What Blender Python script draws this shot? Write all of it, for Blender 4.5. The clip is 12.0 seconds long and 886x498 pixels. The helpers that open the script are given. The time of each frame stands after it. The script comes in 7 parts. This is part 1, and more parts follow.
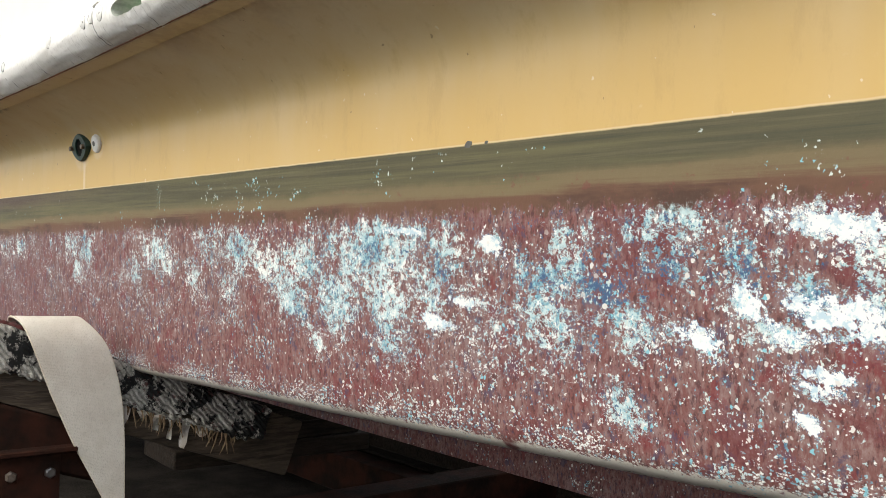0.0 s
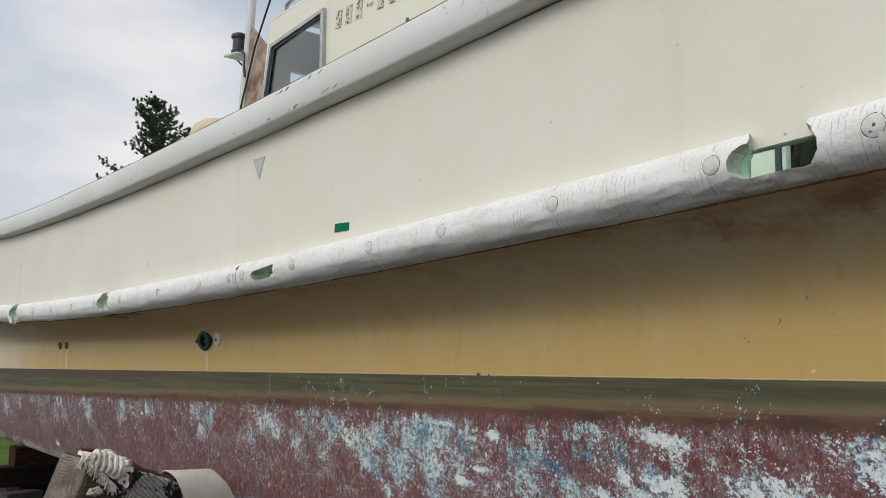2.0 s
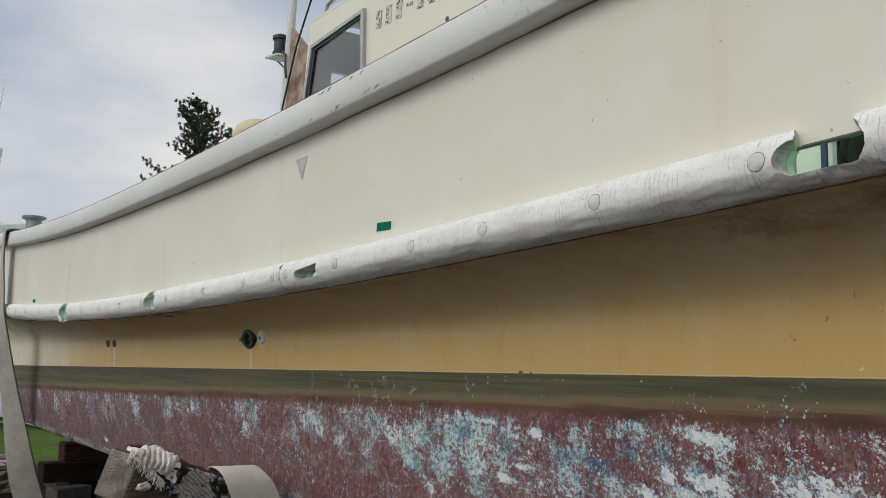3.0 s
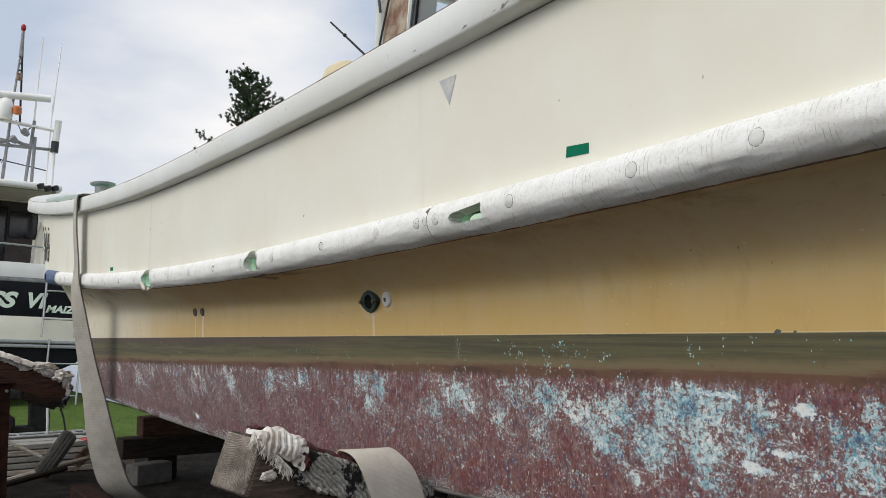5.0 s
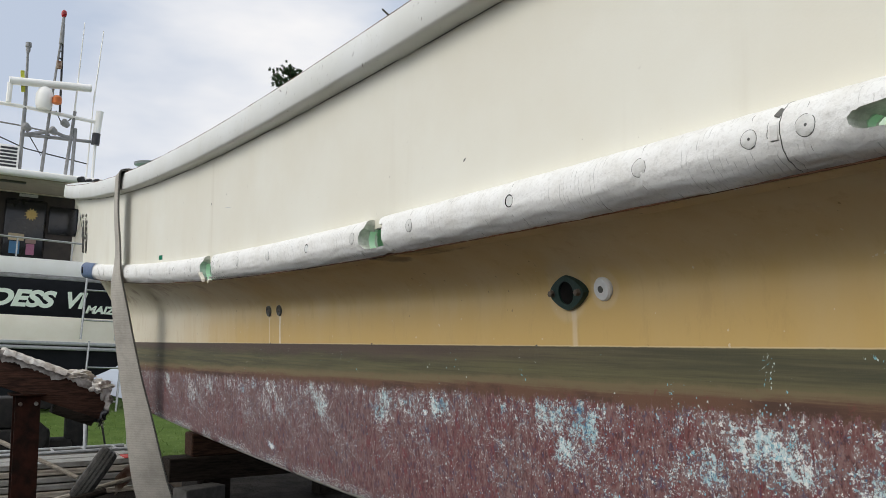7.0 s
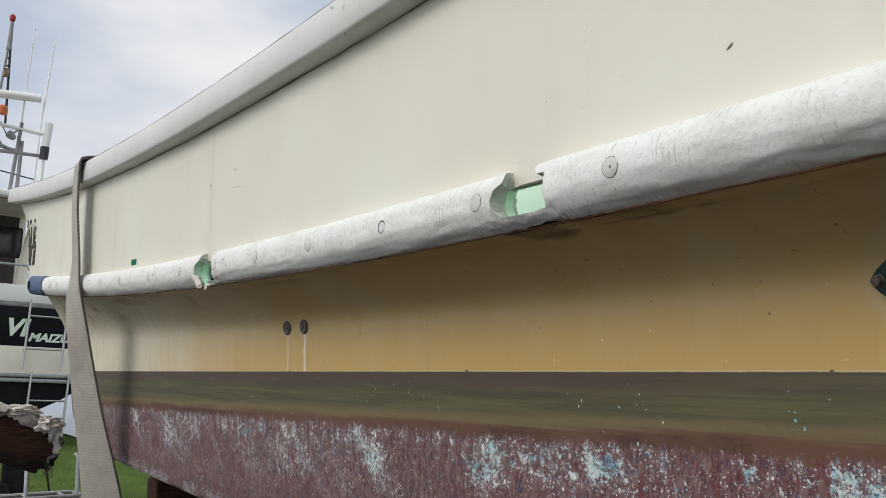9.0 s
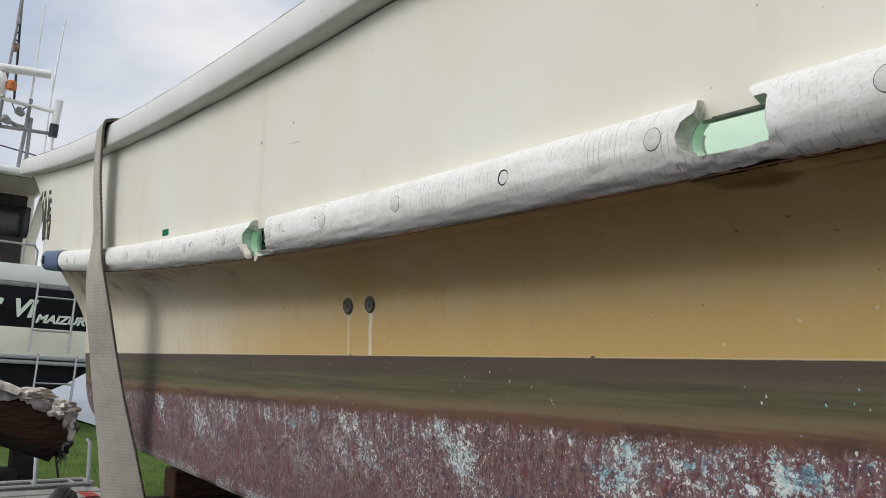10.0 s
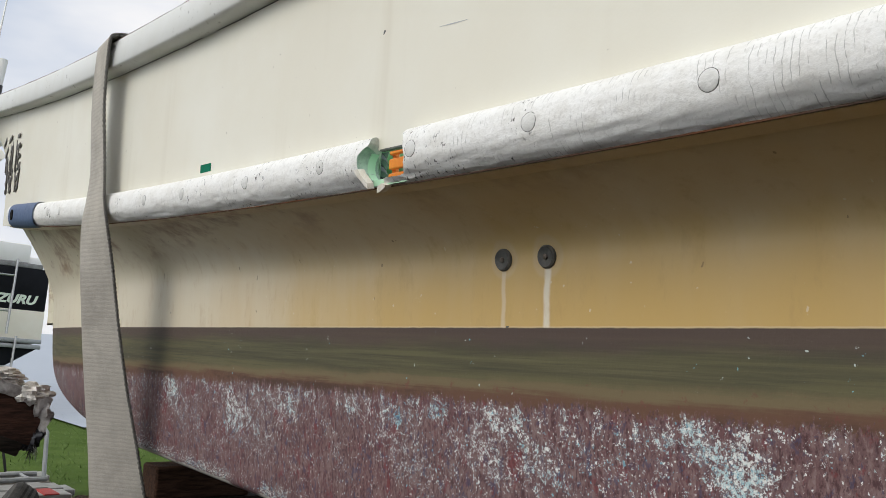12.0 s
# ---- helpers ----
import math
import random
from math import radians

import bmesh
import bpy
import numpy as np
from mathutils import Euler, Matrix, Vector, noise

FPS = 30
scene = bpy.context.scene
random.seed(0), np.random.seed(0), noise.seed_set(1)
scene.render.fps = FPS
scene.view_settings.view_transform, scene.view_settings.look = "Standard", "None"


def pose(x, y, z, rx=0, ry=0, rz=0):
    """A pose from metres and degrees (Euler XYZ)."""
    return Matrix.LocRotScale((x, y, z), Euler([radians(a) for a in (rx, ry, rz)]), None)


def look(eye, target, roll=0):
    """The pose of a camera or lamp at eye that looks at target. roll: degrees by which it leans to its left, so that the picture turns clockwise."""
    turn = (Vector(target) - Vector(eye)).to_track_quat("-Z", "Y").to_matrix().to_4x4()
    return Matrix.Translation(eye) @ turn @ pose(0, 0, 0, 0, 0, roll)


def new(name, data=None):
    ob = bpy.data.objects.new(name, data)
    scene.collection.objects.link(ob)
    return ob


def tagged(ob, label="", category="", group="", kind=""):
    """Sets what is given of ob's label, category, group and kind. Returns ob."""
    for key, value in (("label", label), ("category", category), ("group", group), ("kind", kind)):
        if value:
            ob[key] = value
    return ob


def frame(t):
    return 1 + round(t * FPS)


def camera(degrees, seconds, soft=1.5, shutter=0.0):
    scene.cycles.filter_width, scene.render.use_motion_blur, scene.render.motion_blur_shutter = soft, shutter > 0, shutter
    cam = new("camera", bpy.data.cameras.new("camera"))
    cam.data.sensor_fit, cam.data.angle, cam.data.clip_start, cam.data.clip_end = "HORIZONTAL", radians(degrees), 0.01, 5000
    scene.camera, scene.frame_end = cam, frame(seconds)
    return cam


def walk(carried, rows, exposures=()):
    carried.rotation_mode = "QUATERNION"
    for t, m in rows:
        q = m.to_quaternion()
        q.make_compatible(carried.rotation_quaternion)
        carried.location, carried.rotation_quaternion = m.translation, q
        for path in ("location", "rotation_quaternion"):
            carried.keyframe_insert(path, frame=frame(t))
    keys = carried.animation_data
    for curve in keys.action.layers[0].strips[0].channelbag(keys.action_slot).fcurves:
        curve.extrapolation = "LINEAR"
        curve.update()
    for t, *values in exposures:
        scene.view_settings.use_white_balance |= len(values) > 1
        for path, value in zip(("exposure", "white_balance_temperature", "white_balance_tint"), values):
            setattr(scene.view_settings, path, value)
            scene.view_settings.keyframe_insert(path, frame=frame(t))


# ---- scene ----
cam = camera(52.7, 12.0, 0.5)
METRES, EYE, TILT, LEAN, TURN = 6.0, 1.28, 0.8, -2.4, 49.0
ROWS = [
    (0.0, 0.0, 0.0, 0.0, 0.0, 0.0, -0.0),
    (0.5, -0.0031, -0.0694, 0.0267, -0.17, 1.42, 0.77),
    (1.0, -0.0141, -0.1414, 0.0379, -0.81, 4.42, 1.74),
    (1.5, -0.0065, -0.1725, 0.0408, -0.27, 6.05, 1.53),
    (2.0, 0.0061, -0.1854, 0.0399, 2.06, 6.81, 1.59),
    (2.5, 0.0087, -0.19, 0.0398, 3.69, 7.02, 1.52),
    (4.5, -0.0441, -0.1334, 0.0398, 6.81, 5.28, 2.27),
    (5.0, -0.0713, -0.0935, 0.039, 7.8, 4.79, 2.65),
    (5.5, -0.0923, -0.0385, 0.039, 9.08, 5.21, 1.69),
    (6.0, -0.1151, 0.0088, 0.0382, 10.06, 5.21, 0.79),
    (6.5, -0.1562, 0.061, 0.0408, 10.2, 5.09, 1.97),
    (7.0, -0.1873, 0.107, 0.0426, 10.07, 5.15, 2.25),
    (9.0, -0.2911, 0.265, 0.0404, 6.95, 7.08, 2.08),
    (9.5, -0.3188, 0.296, 0.0388, 6.61, 6.36, 1.52),
    (10.0, -0.3406, 0.3266, 0.039, 7.06, 6.44, 1.1),
    (10.5, -0.3639, 0.3549, 0.0419, 7.59, 6.64, 0.86),
    (11.0, -0.3988, 0.3855, 0.0418, 7.27, 7.07, 0.89),
    (11.5, -0.4361, 0.4138, 0.0424, 5.95, 6.81, 1.13),
    (11.8, -0.4474, 0.4322, 0.0394, 4.68, 6.25, 0.40),
    (12.0, -0.4511, 0.4453, 0.0315, 2.95, 5.97, -0.34),
]
walk(cam, [(t, pose(0, 0, EYE, TILT, LEAN, TURN) @ pose(METRES * x, METRES * y, METRES * z, 90 + pitch, roll, yaw)) for t, x, y, z, yaw, pitch, roll in ROWS],
     [(0.0, 0.66, 7250, 10), (0.35, 0.28, 6800, 10), (0.6, 0.08, 6600, 10), (1.0, -0.14, 6790, 10), (1.5, -0.12, 6790, 10), (2.5, -0.58, 6790, 10), (4.5, -0.18, 6790, 10), (5.5, -0.17, 6790, 10), (6.5, -0.14, 6790, 10), (7.0, -0.16, 6790, 10), (9.0, -0.25, 6790, 10), (11.5, -0.24, 6790, 10), (12.0, -0.12, 6790, 10)])

# ---- sky and sun ----
SUN_DIR = Vector((0.08, -0.78, 0.60)).normalized()      # towards the bright part of the overcast sky
world = bpy.data.worlds.new("overcast_sky")
scene.world = world
world.use_nodes = True
wt = world.node_tree
wt.nodes.clear()
w_out = wt.nodes.new("ShaderNodeOutputWorld")
w_bg = wt.nodes.new("ShaderNodeBackground")
w_sky = wt.nodes.new("ShaderNodeTexSky")
w_sky.sky_type, w_sky.sun_disc = "NISHITA", False
w_sky.sun_elevation = math.asin(SUN_DIR.z)
w_sky.sun_rotation = math.atan2(SUN_DIR.x, SUN_DIR.y)
w_co = wt.nodes.new("ShaderNodeTexCoord")
w_map = wt.nodes.new("ShaderNodeMapping")
w_map.inputs["Scale"].default_value = (1.0, 1.0, 2.6)
w_noise = wt.nodes.new("ShaderNodeTexNoise")
w_noise.inputs["Scale"].default_value = 2.3
w_noise.inputs["Detail"].default_value = 5.0
w_noise.inputs["Roughness"].default_value = 0.5
w_ramp = wt.nodes.new("ShaderNodeValToRGB")
w_ramp.color_ramp.elements[0].position, w_ramp.color_ramp.elements[0].color = 0.40, (6.6, 7.75, 9.8, 1)
w_ramp.color_ramp.elements[1].position, w_ramp.color_ramp.elements[1].color = 0.68, (13.2, 13.2, 13.4, 1)
w_mix = wt.nodes.new("ShaderNodeMix")
w_mix.data_type = "RGBA"
w_mix.inputs[0].default_value = 0.93
w_bg.inputs["Strength"].default_value = 0.090
wt.links.new(w_co.outputs["Generated"], w_map.inputs["Vector"])
wt.links.new(w_map.outputs[0], w_noise.inputs["Vector"])
wt.links.new(w_noise.outputs[0], w_ramp.inputs[0])
wt.links.new(w_sky.outputs[0], w_mix.inputs[6])
wt.links.new(w_ramp.outputs[0], w_mix.inputs[7])
# the overcast is brighter round the hidden sun
w_dot = wt.nodes.new("ShaderNodeVectorMath")
w_dot.operation = "DOT_PRODUCT"
w_dot.inputs[1].default_value = SUN_DIR
w_glow = wt.nodes.new("ShaderNodeMapRange")
w_glow.inputs[1].default_value, w_glow.inputs[2].default_value = 0.35, 1.0
w_glow.inputs[3].default_value, w_glow.inputs[4].default_value = 1.0, 1.75
w_mul = wt.nodes.new("ShaderNodeVectorMath")
w_mul.operation = "SCALE"
wt.links.new(w_co.outputs["Generated"], w_dot.inputs[0])
wt.links.new(w_dot.outputs["Value"], w_glow.inputs[0])
wt.links.new(w_mix.outputs[2], w_mul.inputs[0])
wt.links.new(w_glow.outputs[0], w_mul.inputs["Scale"])
wt.links.new(w_mul.outputs[0], w_bg.inputs[0])
wt.links.new(w_bg.outputs[0], w_out.inputs[0])
sun = new("sun", bpy.data.lights.new("sun", "SUN"))
sun.data.energy, sun.data.angle, sun.data.color = 1.30, radians(27), (1.0, 0.955, 0.87)
sun.matrix_world = look(SUN_DIR * 30, (0, 0, 0))


# ---- node helpers ----
class Mat:
    """A small builder for procedural materials."""

    def __init__(self, name, rough=0.6, metal=0.0, spec=0.5):
        self.m = bpy.data.materials.new(name)
        self.m.use_nodes = True
        self.t = self.m.node_tree
        self.b = self.t.nodes["Principled BSDF"]
        self.b.inputs["Roughness"].default_value = rough
        self.b.inputs["Metallic"].default_value = metal
        self.b.inputs["Specular IOR Level"].default_value = spec
        self.co = self.t.nodes.new("ShaderNodeTexCoord")

    def put(self, sock, v):
        if isinstance(v, bpy.types.NodeSocket):
            self.t.links.new(v, sock)
        elif isinstance(v, (tuple, list)) and len(v) == 3 and sock.type == "RGBA":
            sock.default_value = (*v, 1)
        else:
            sock.default_value = v

    def math(self, op, a, b=0.0, clamp=False):
        n = self.t.nodes.new("ShaderNodeMath")
        n.operation, n.use_clamp = op, clamp
        self.put(n.inputs[0], a)
        self.put(n.inputs[1], b)
        return n.outputs[0]

    def add(self, a, b): return self.math("ADD", a, b)
    def sub(self, a, b): return self.math("SUBTRACT", a, b)
    def mul(self, a, b): return self.math("MULTIPLY", a, b)

    def step(self, v, lo, hi):
        n = self.t.nodes.new("ShaderNodeMapRange")
        n.interpolation_type = "SMOOTHSTEP"
        self.put(n.inputs[0], v)
        self.put(n.inputs[1], lo)
        self.put(n.inputs[2], hi)
        return n.outputs[0]

    def noise(self, scale, detail=4.0, rough=0.55, stretch=(1, 1, 1), shift=(0, 0, 0), colour=False):
        mp = self.t.nodes.new("ShaderNodeMapping")
        mp.inputs["Scale"].default_value = stretch
        mp.inputs["Location"].default_value = shift
        self.t.links.new(self.co.outputs["Object"], mp.inputs[0])
        n = self.t.nodes.new("ShaderNodeTexNoise")
        n.inputs["Scale"].default_value, n.inputs["Detail"].default_value, n.inputs["Roughness"].default_value = scale, detail, rough
        self.t.links.new(mp.outputs[0], n.inputs["Vector"])
        return n.outputs[1 if colour else 0]

    def slanted(self, scale, angle, stretch, detail=4.0, rough=0.55, shift=(0, 0, 0)):
        """Noise drawn out along a slope on the boat's side."""
        turn = self.t.nodes.new("ShaderNodeMapping")
        turn.inputs["Rotation"].default_value = (0, radians(angle), 0)
        self.t.links.new(self.co.outputs["Object"], turn.inputs[0])
        mp = self.t.nodes.new("ShaderNodeMapping")
        mp.inputs["Scale"].default_value = stretch
        mp.inputs["Location"].default_value = shift
        self.t.links.new(turn.outputs[0], mp.inputs[0])
        n = self.t.nodes.new("ShaderNodeTexNoise")
        n.inputs["Scale"].default_value, n.inputs["Detail"].default_value, n.inputs["Roughness"].default_value = scale, detail, rough
        self.t.links.new(mp.outputs[0], n.inputs["Vector"])
        return n.outputs[0]

    def flecks(self, scale, density, stretch=(1, 1, 1), shift=(0, 0, 0), wobble=0.85):
        """Ragged single flecks of mixed sizes: their mask, and a number of its own for each."""
        bend = self.t.nodes.new("ShaderNodeTexNoise")
        bend.inputs["Scale"].default_value, bend.inputs["Detail"].default_value = scale * 1.6, 4.0
        self.t.links.new(self.co.outputs["Object"], bend.inputs["Vector"])
        half = self.t.nodes.new("ShaderNodeVectorMath")
        half.operation = "MULTIPLY_ADD"
        half.inputs[1].default_value = (wobble * 2 / scale,) * 3
        self.t.links.new(bend.outputs["Color"], half.inputs[0])
        self.t.links.new(self.co.outputs["Object"], half.inputs[2])
        mp = self.t.nodes.new("ShaderNodeMapping")
        mp.inputs["Scale"].default_value, mp.inputs["Location"].default_value = stretch, shift
        self.t.links.new(half.outputs[0], mp.inputs[0])
        n = self.t.nodes.new("ShaderNodeTexVoronoi")
        n.inputs["Scale"].default_value = scale
        self.t.links.new(mp.outputs[0], n.inputs["Vector"])
        own = self.t.nodes.new("ShaderNodeSeparateColor")
        self.t.links.new(n.outputs["Color"], own.inputs[0])
        there = self.step(self.sub(density, own.outputs[0]), 0.0, 0.015)
        size = self.add(self.mul(own.outputs[1], 0.36), 0.26)
        return self.mul(there, self.step(self.sub(n.outputs["Distance"], size), 0.05, -0.05)), own.outputs[2]

    def wave(self, scale, axis="X", distort=2.0, detail=2.0):
        n = self.t.nodes.new("ShaderNodeTexWave")
        n.bands_direction = axis
        n.inputs["Scale"].default_value, n.inputs["Distortion"].default_value, n.inputs["Detail"].default_value = scale, distort, detail
        self.t.links.new(self.co.outputs["Object"], n.inputs["Vector"])
        return n.outputs["Fac"]

    def xyz(self):
        n = self.t.nodes.new("ShaderNodeSeparateXYZ")
        self.t.links.new(self.co.outputs["Object"], n.inputs[0])
        return n.outputs

    def random(self):
        return self.t.nodes.new("ShaderNodeObjectInfo").outputs["Random"]

    def island(self):
        return self.t.nodes.new("ShaderNodeNewGeometry").outputs["Random Per Island"]

    def mix(self, f, a, b):
        n = self.t.nodes.new("ShaderNodeMix")
        n.data_type = "RGBA"
        self.put(n.inputs[0], f)
        self.put(n.inputs[6], a)
        self.put(n.inputs[7], b)
        return n.outputs[2]

    def colour(self, v): self.put(self.b.inputs["Base Color"], v)
    def rough(self, v): self.put(self.b.inputs["Roughness"], v)

    def bump(self, h, strength=0.3, dist=0.01):
        n = self.t.nodes.new("ShaderNodeBump")
        n.inputs["Strength"].default_value, n.inputs["Distance"].default_value = strength, dist
        self.t.links.new(h, n.inputs["Height"])
        self.t.links.new(n.outputs[0], self.b.inputs["Normal"])


def simple(name, a, b, rough=0.6, metal=0.0, scale=12.0, bump=0.15, grain=90.0, stretch=(1, 1, 1), spec=0.5):
    """Two tones by a coarse noise, fine grain in the relief."""
    m = Mat(name, rough, metal, spec)
    f = m.step(m.noise(scale, 5, 0.6, stretch), 0.32, 0.68)
    m.colour(m.mix(f, a, b))
    g = m.noise(grain, 3, 0.6, stretch)
    m.rough(m.add(m.mul(g, 0.25), rough - 0.12))
    m.bump(m.add(g, m.mul(f, 0.4)), bump, 0.004)
    return m.m


# ---- the boat's lines ----
X_AFT, X_BOW = 2.6, -13.2
CENTRE = 2.08                                     # y of the boat's centre plane
WL = (1.490, 0.0065)                              # the waterline's height: WL[0] + WL[1] * x


def bow(x, y0, start, end, power):
    """Half-breadth line: straight aft of start, closing on the centre plane at end."""
    if x >= start:
        return y0
    return y0 + (CENTRE - y0) * min(1.0, (start - x) / (start - end)) ** power


def z_wl(x): return WL[0] + WL[1] * x
def z_rail(x): return 1.790 + (0.0075 * (x + 4.0) ** 1.9 if x > -4.0 else 0.0085 * (-4.0 - x) ** 2.03)
def z_gun(x): return 2.448 + (0.0055 * (x + 4.0) ** 2 if x > -4.0 else 0.0080 * (-4.0 - x) ** 2.2)
def y_gun(x): return bow(x, 0.80, -7.6, -13.1, 4.4)
def y_plate(x): return bow(x, 0.80, -7.6, -11.7, 4.0)
def y_low(x): return bow(x, 1.04, -7.4, -11.5, 3.0)


def z_chine(x):
    z = 0.885 + (0.0156 * (x + 4.5) ** 1.5 if x > -4.5 else 0.0106 * (-4.5 - x) ** 1.5)
    return z + (0.055 * (-7.8 - x) ** 2 if x < -7.8 else 0.0)


# ---- materials ----
# worn spots of the antifouling where older coats show: x, depth under the waterline, size
SPECKLED = [(-1.50, 0.190, 0.035), (-1.85, 0.215, 0.045), (-2.46, 0.196, 0.050), (-1.74, 0.297, 0.055), (-2.02, 0.290, 0.035), (-1.66, 0.210, 0.042),
            (-1.37, 0.201, 0.036), (-1.19, 0.176, 0.040), (-1.38, 0.284, 0.044), (-1.54, 0.301, 0.055), (-1.38, 0.360, 0.042), (-1.62, 0.384, 0.026),
            (-0.71, 0.131, 0.042), (-0.78, 0.285, 0.044), (-0.81, 0.414, 0.028), (-0.91, 0.201, 0.042), (-0.97, 0.279, 0.040), (-4.71, 0.254, 0.052),
            (-4.12, 0.183, 0.035), (-4.14, 0.250, 0.036), (-3.76, 0.194, 0.032), (-2.38, 0.226, 0.042), (-6.66, 0.300, 0.082), (-5.33, 0.275, 0.062),
            (-5.20, 0.305, 0.040), (-4.77, 0.206, 0.036), (-6.28, 0.243, 0.058), (-7.23, 0.243, 0.062), (-3.16, 0.185, 0.042), (-3.10, 0.273, 0.040),
            (-2.22, 0.262, 0.038), (-1.26, 0.262, 0.045)]
BLUISH = [(-1.43, 0.179, 0.040), (-1.95, 0.178, 0.042), (-1.21, 0.220, 0.026), (-0.63, 0.189, 0.036), (-0.73, 0.197, 0.028), (-0.52, 0.229, 0.026),
          (-0.85, 0.232, 0.034), (-0.98, 0.224, 0.038), (-3.96, 0.192, 0.022), (-3.72, 0.187, 0.030), (-3.38, 0.186, 0.018),
          (-5.53, 0.192, 0.022), (-5.69, 0.230, 0.024), (-3.01, 0.191, 0.044), (-2.59, 0.266, 0.036), (-4.18, 0.235, 0.030)]
# larger flakes where the older coat lies bare: x, depth, half-length, half-height
FLAKED = [(-1.09, 0.170, 0.033, 0.015), (-1.16, 0.272, 0.045, 0.008), (-1.24, 0.312, 0.050, 0.012), (-0.49, 0.146, 0.075, 0.018),
          (-0.49, 0.258, 0.062, 0.030), (-0.61, 0.239, 0.022, 0.022), (-0.56, 0.279, 0.032, 0.015), (-0.68, 0.295, 0.040, 0.023), (-0.53, 0.325, 0.042, 0.010),
          (-0.52, 0.344, 0.034, 0.010), (-0.53, 0.389, 0.022, 0.016), (-3.83, 0.220, 0.012, 0.010), (-5.30, 0.475, 0.060, 0.016), (-0.20, 0.250, 0.120, 0.040),
          (0.15, 0.180, 0.160, 0.050), (-1.32, 0.148, 0.060, 0.006)]


def fringe_height(m, height, ragged):
    """The ragged edge between the band and the antifouling."""
    h = m.add(height, m.mul(m.sub(m.noise(7, 5, 0.7, (1, 1, 0.3)), 0.5), 0.05))
    h = m.add(h, m.mul(m.sub(m.noise(42, 4, 0.7, (1, 1, 0.16), (4, 0, 2)), 0.5), 0.07))
    return m.add(h, m.mul(m.sub(ragged, 0.5), 0.08))


def hull_material():
    m = Mat("weathered_hull_paint", 0.5)
    x, y, z = m.xyz()
    edge = m.mul(m.sub(m.noise(40, 3), 0.5), 0.0022)
    s = m.add(m.sub(z, m.add(m.mul(x, WL[1]), WL[0])), edge)            # height over the waterline
    # aged gelcoat, yellowed above the water and paler towards the bow
    cloud = m.noise(2.2, 5, 0.6, (1, 1, 0.5))
    runs = m.noise(9, 4, 0.6, (1, 1, 0.09))
    age = m.mul(m.step(s, 0.50, 0.02), m.step(x, -7.9, -5.0))
    age = m.add(m.mul(age, 0.8), m.mul(m.sub(cloud, 0.5), 0.55))
    age = m.add(age, m.mul(m.sub(runs, 0.5), 0.25))
    gel = m.mix(m.step(age, 0.0, 0.85), (0.70, 0.635, 0.49), (0.565, 0.375, 0.125))
    gel = m.mix(m.mul(m.step(m.noise(38, 5, 0.7), 0.66, 0.78), 0.35), gel, (0.66, 0.52, 0.30))
    rust = m.mul(m.step(s, 0.24, 0.33), m.step(m.noise(3.2, 6, 0.7, (1, 1, 1.6), (4, 0, 0)), 0.48, 0.66))
    gel = m.mix(m.mul(rust, 0.75), gel, (0.24, 0.10, 0.035))
    # pale runs below the drains and the outlet
    for px, half, strong in ((-5.156, 0.013, 1.0), (-5.294, 0.010, 0.5), (-3.035, 0.014, 0.4)):
        d = m.math("ABSOLUTE", m.add(m.sub(x, px), m.mul(m.sub(m.noise(14, 3), 0.5), 0.012)))
        run = m.mul(m.mul(m.step(d, half, half * 0.35), m.step(z, 1.60, 1.575)), strong)
        gel = m.mix(run, gel, (0.74, 0.67, 0.53))
    for px, pz, r in ((-3.06, 1.61, 0.075), (-2.915, 1.614, 0.05), (-5.156, 1.608, 0.045), (-5.294, 1.608, 0.042)):
        d = m.math("SQRT", m.add(m.math("POWER", m.sub(x, px), 2.0), m.math("POWER", m.sub(z, pz), 2.0)))
        gel = m.mix(m.mul(m.step(d, r * 1.15, r * 0.9), 0.22), gel, (0.62, 0.55, 0.42))
    nick = m.step(m.noise(52, 2, 0.5, (1, 1, 1), (7, 0, 4)), 0.735, 0.745)
    gel = m.mix(m.mul(nick, 0.7), gel, (0.68, 0.60, 0.42))
    nick = m.step(m.noise(44, 2, 0.5, (1, 1, 0.6), (1, 0, 9)), 0.745, 0.755)
    gel = m.mix(m.mul(nick, 0.6), gel, (0.16, 0.10, 0.05))
    gel = m.mix(m.mul(m.step(m.noise(17, 6, 0.75, (1, 1, 0.35), (3, 0, 1)), 0.52, 0.70), 0.28), gel, (0.42, 0.27, 0.10))
    seam = m.mul(m.step(m.sub(m.noise(24, 6, 0.75, (1, 1, 3)), m.mul(m.math("ABSOLUTE", s), 5.0)), 0.60, 0.68), 0.6)
    gel = m.mix(seam, gel, (0.12, 0.06, 0.03))
    for px, pz, hx, hz in ((-3.66, 1.734, 0.08, 0.011), (-3.44, 1.741, 0.20, 0.010)):
        g = m.add(m.math("POWER", m.mul(m.sub(x, px), 1 / hx), 2.0), m.math("POWER", m.mul(m.sub(z, pz), 1 / hz), 2.0))
        g = m.add(g, m.mul(m.sub(m.noise(18, 5, 0.7), 0.5), 1.6))
        gel = m.mix(m.mul(m.step(g, 1.3, 0.3), 0.8), gel, (0.10, 0.045, 0.022))
    # the scum band at the waterline, deeper towards the bow
    sb = m.add(s, m.mul(x, -0.0125))
    strata = m.noise(7, 6, 0.65, (0.16, 1, 5.5))
    thin = m.noise(20, 5, 0.7, (0.10, 1, 4.5), (3, 0, 1))
    band = m.mix(m.step(strata, 0.35, 0.66), (0.062, 0.059, 0.030), (0.118, 0.106, 0.048))
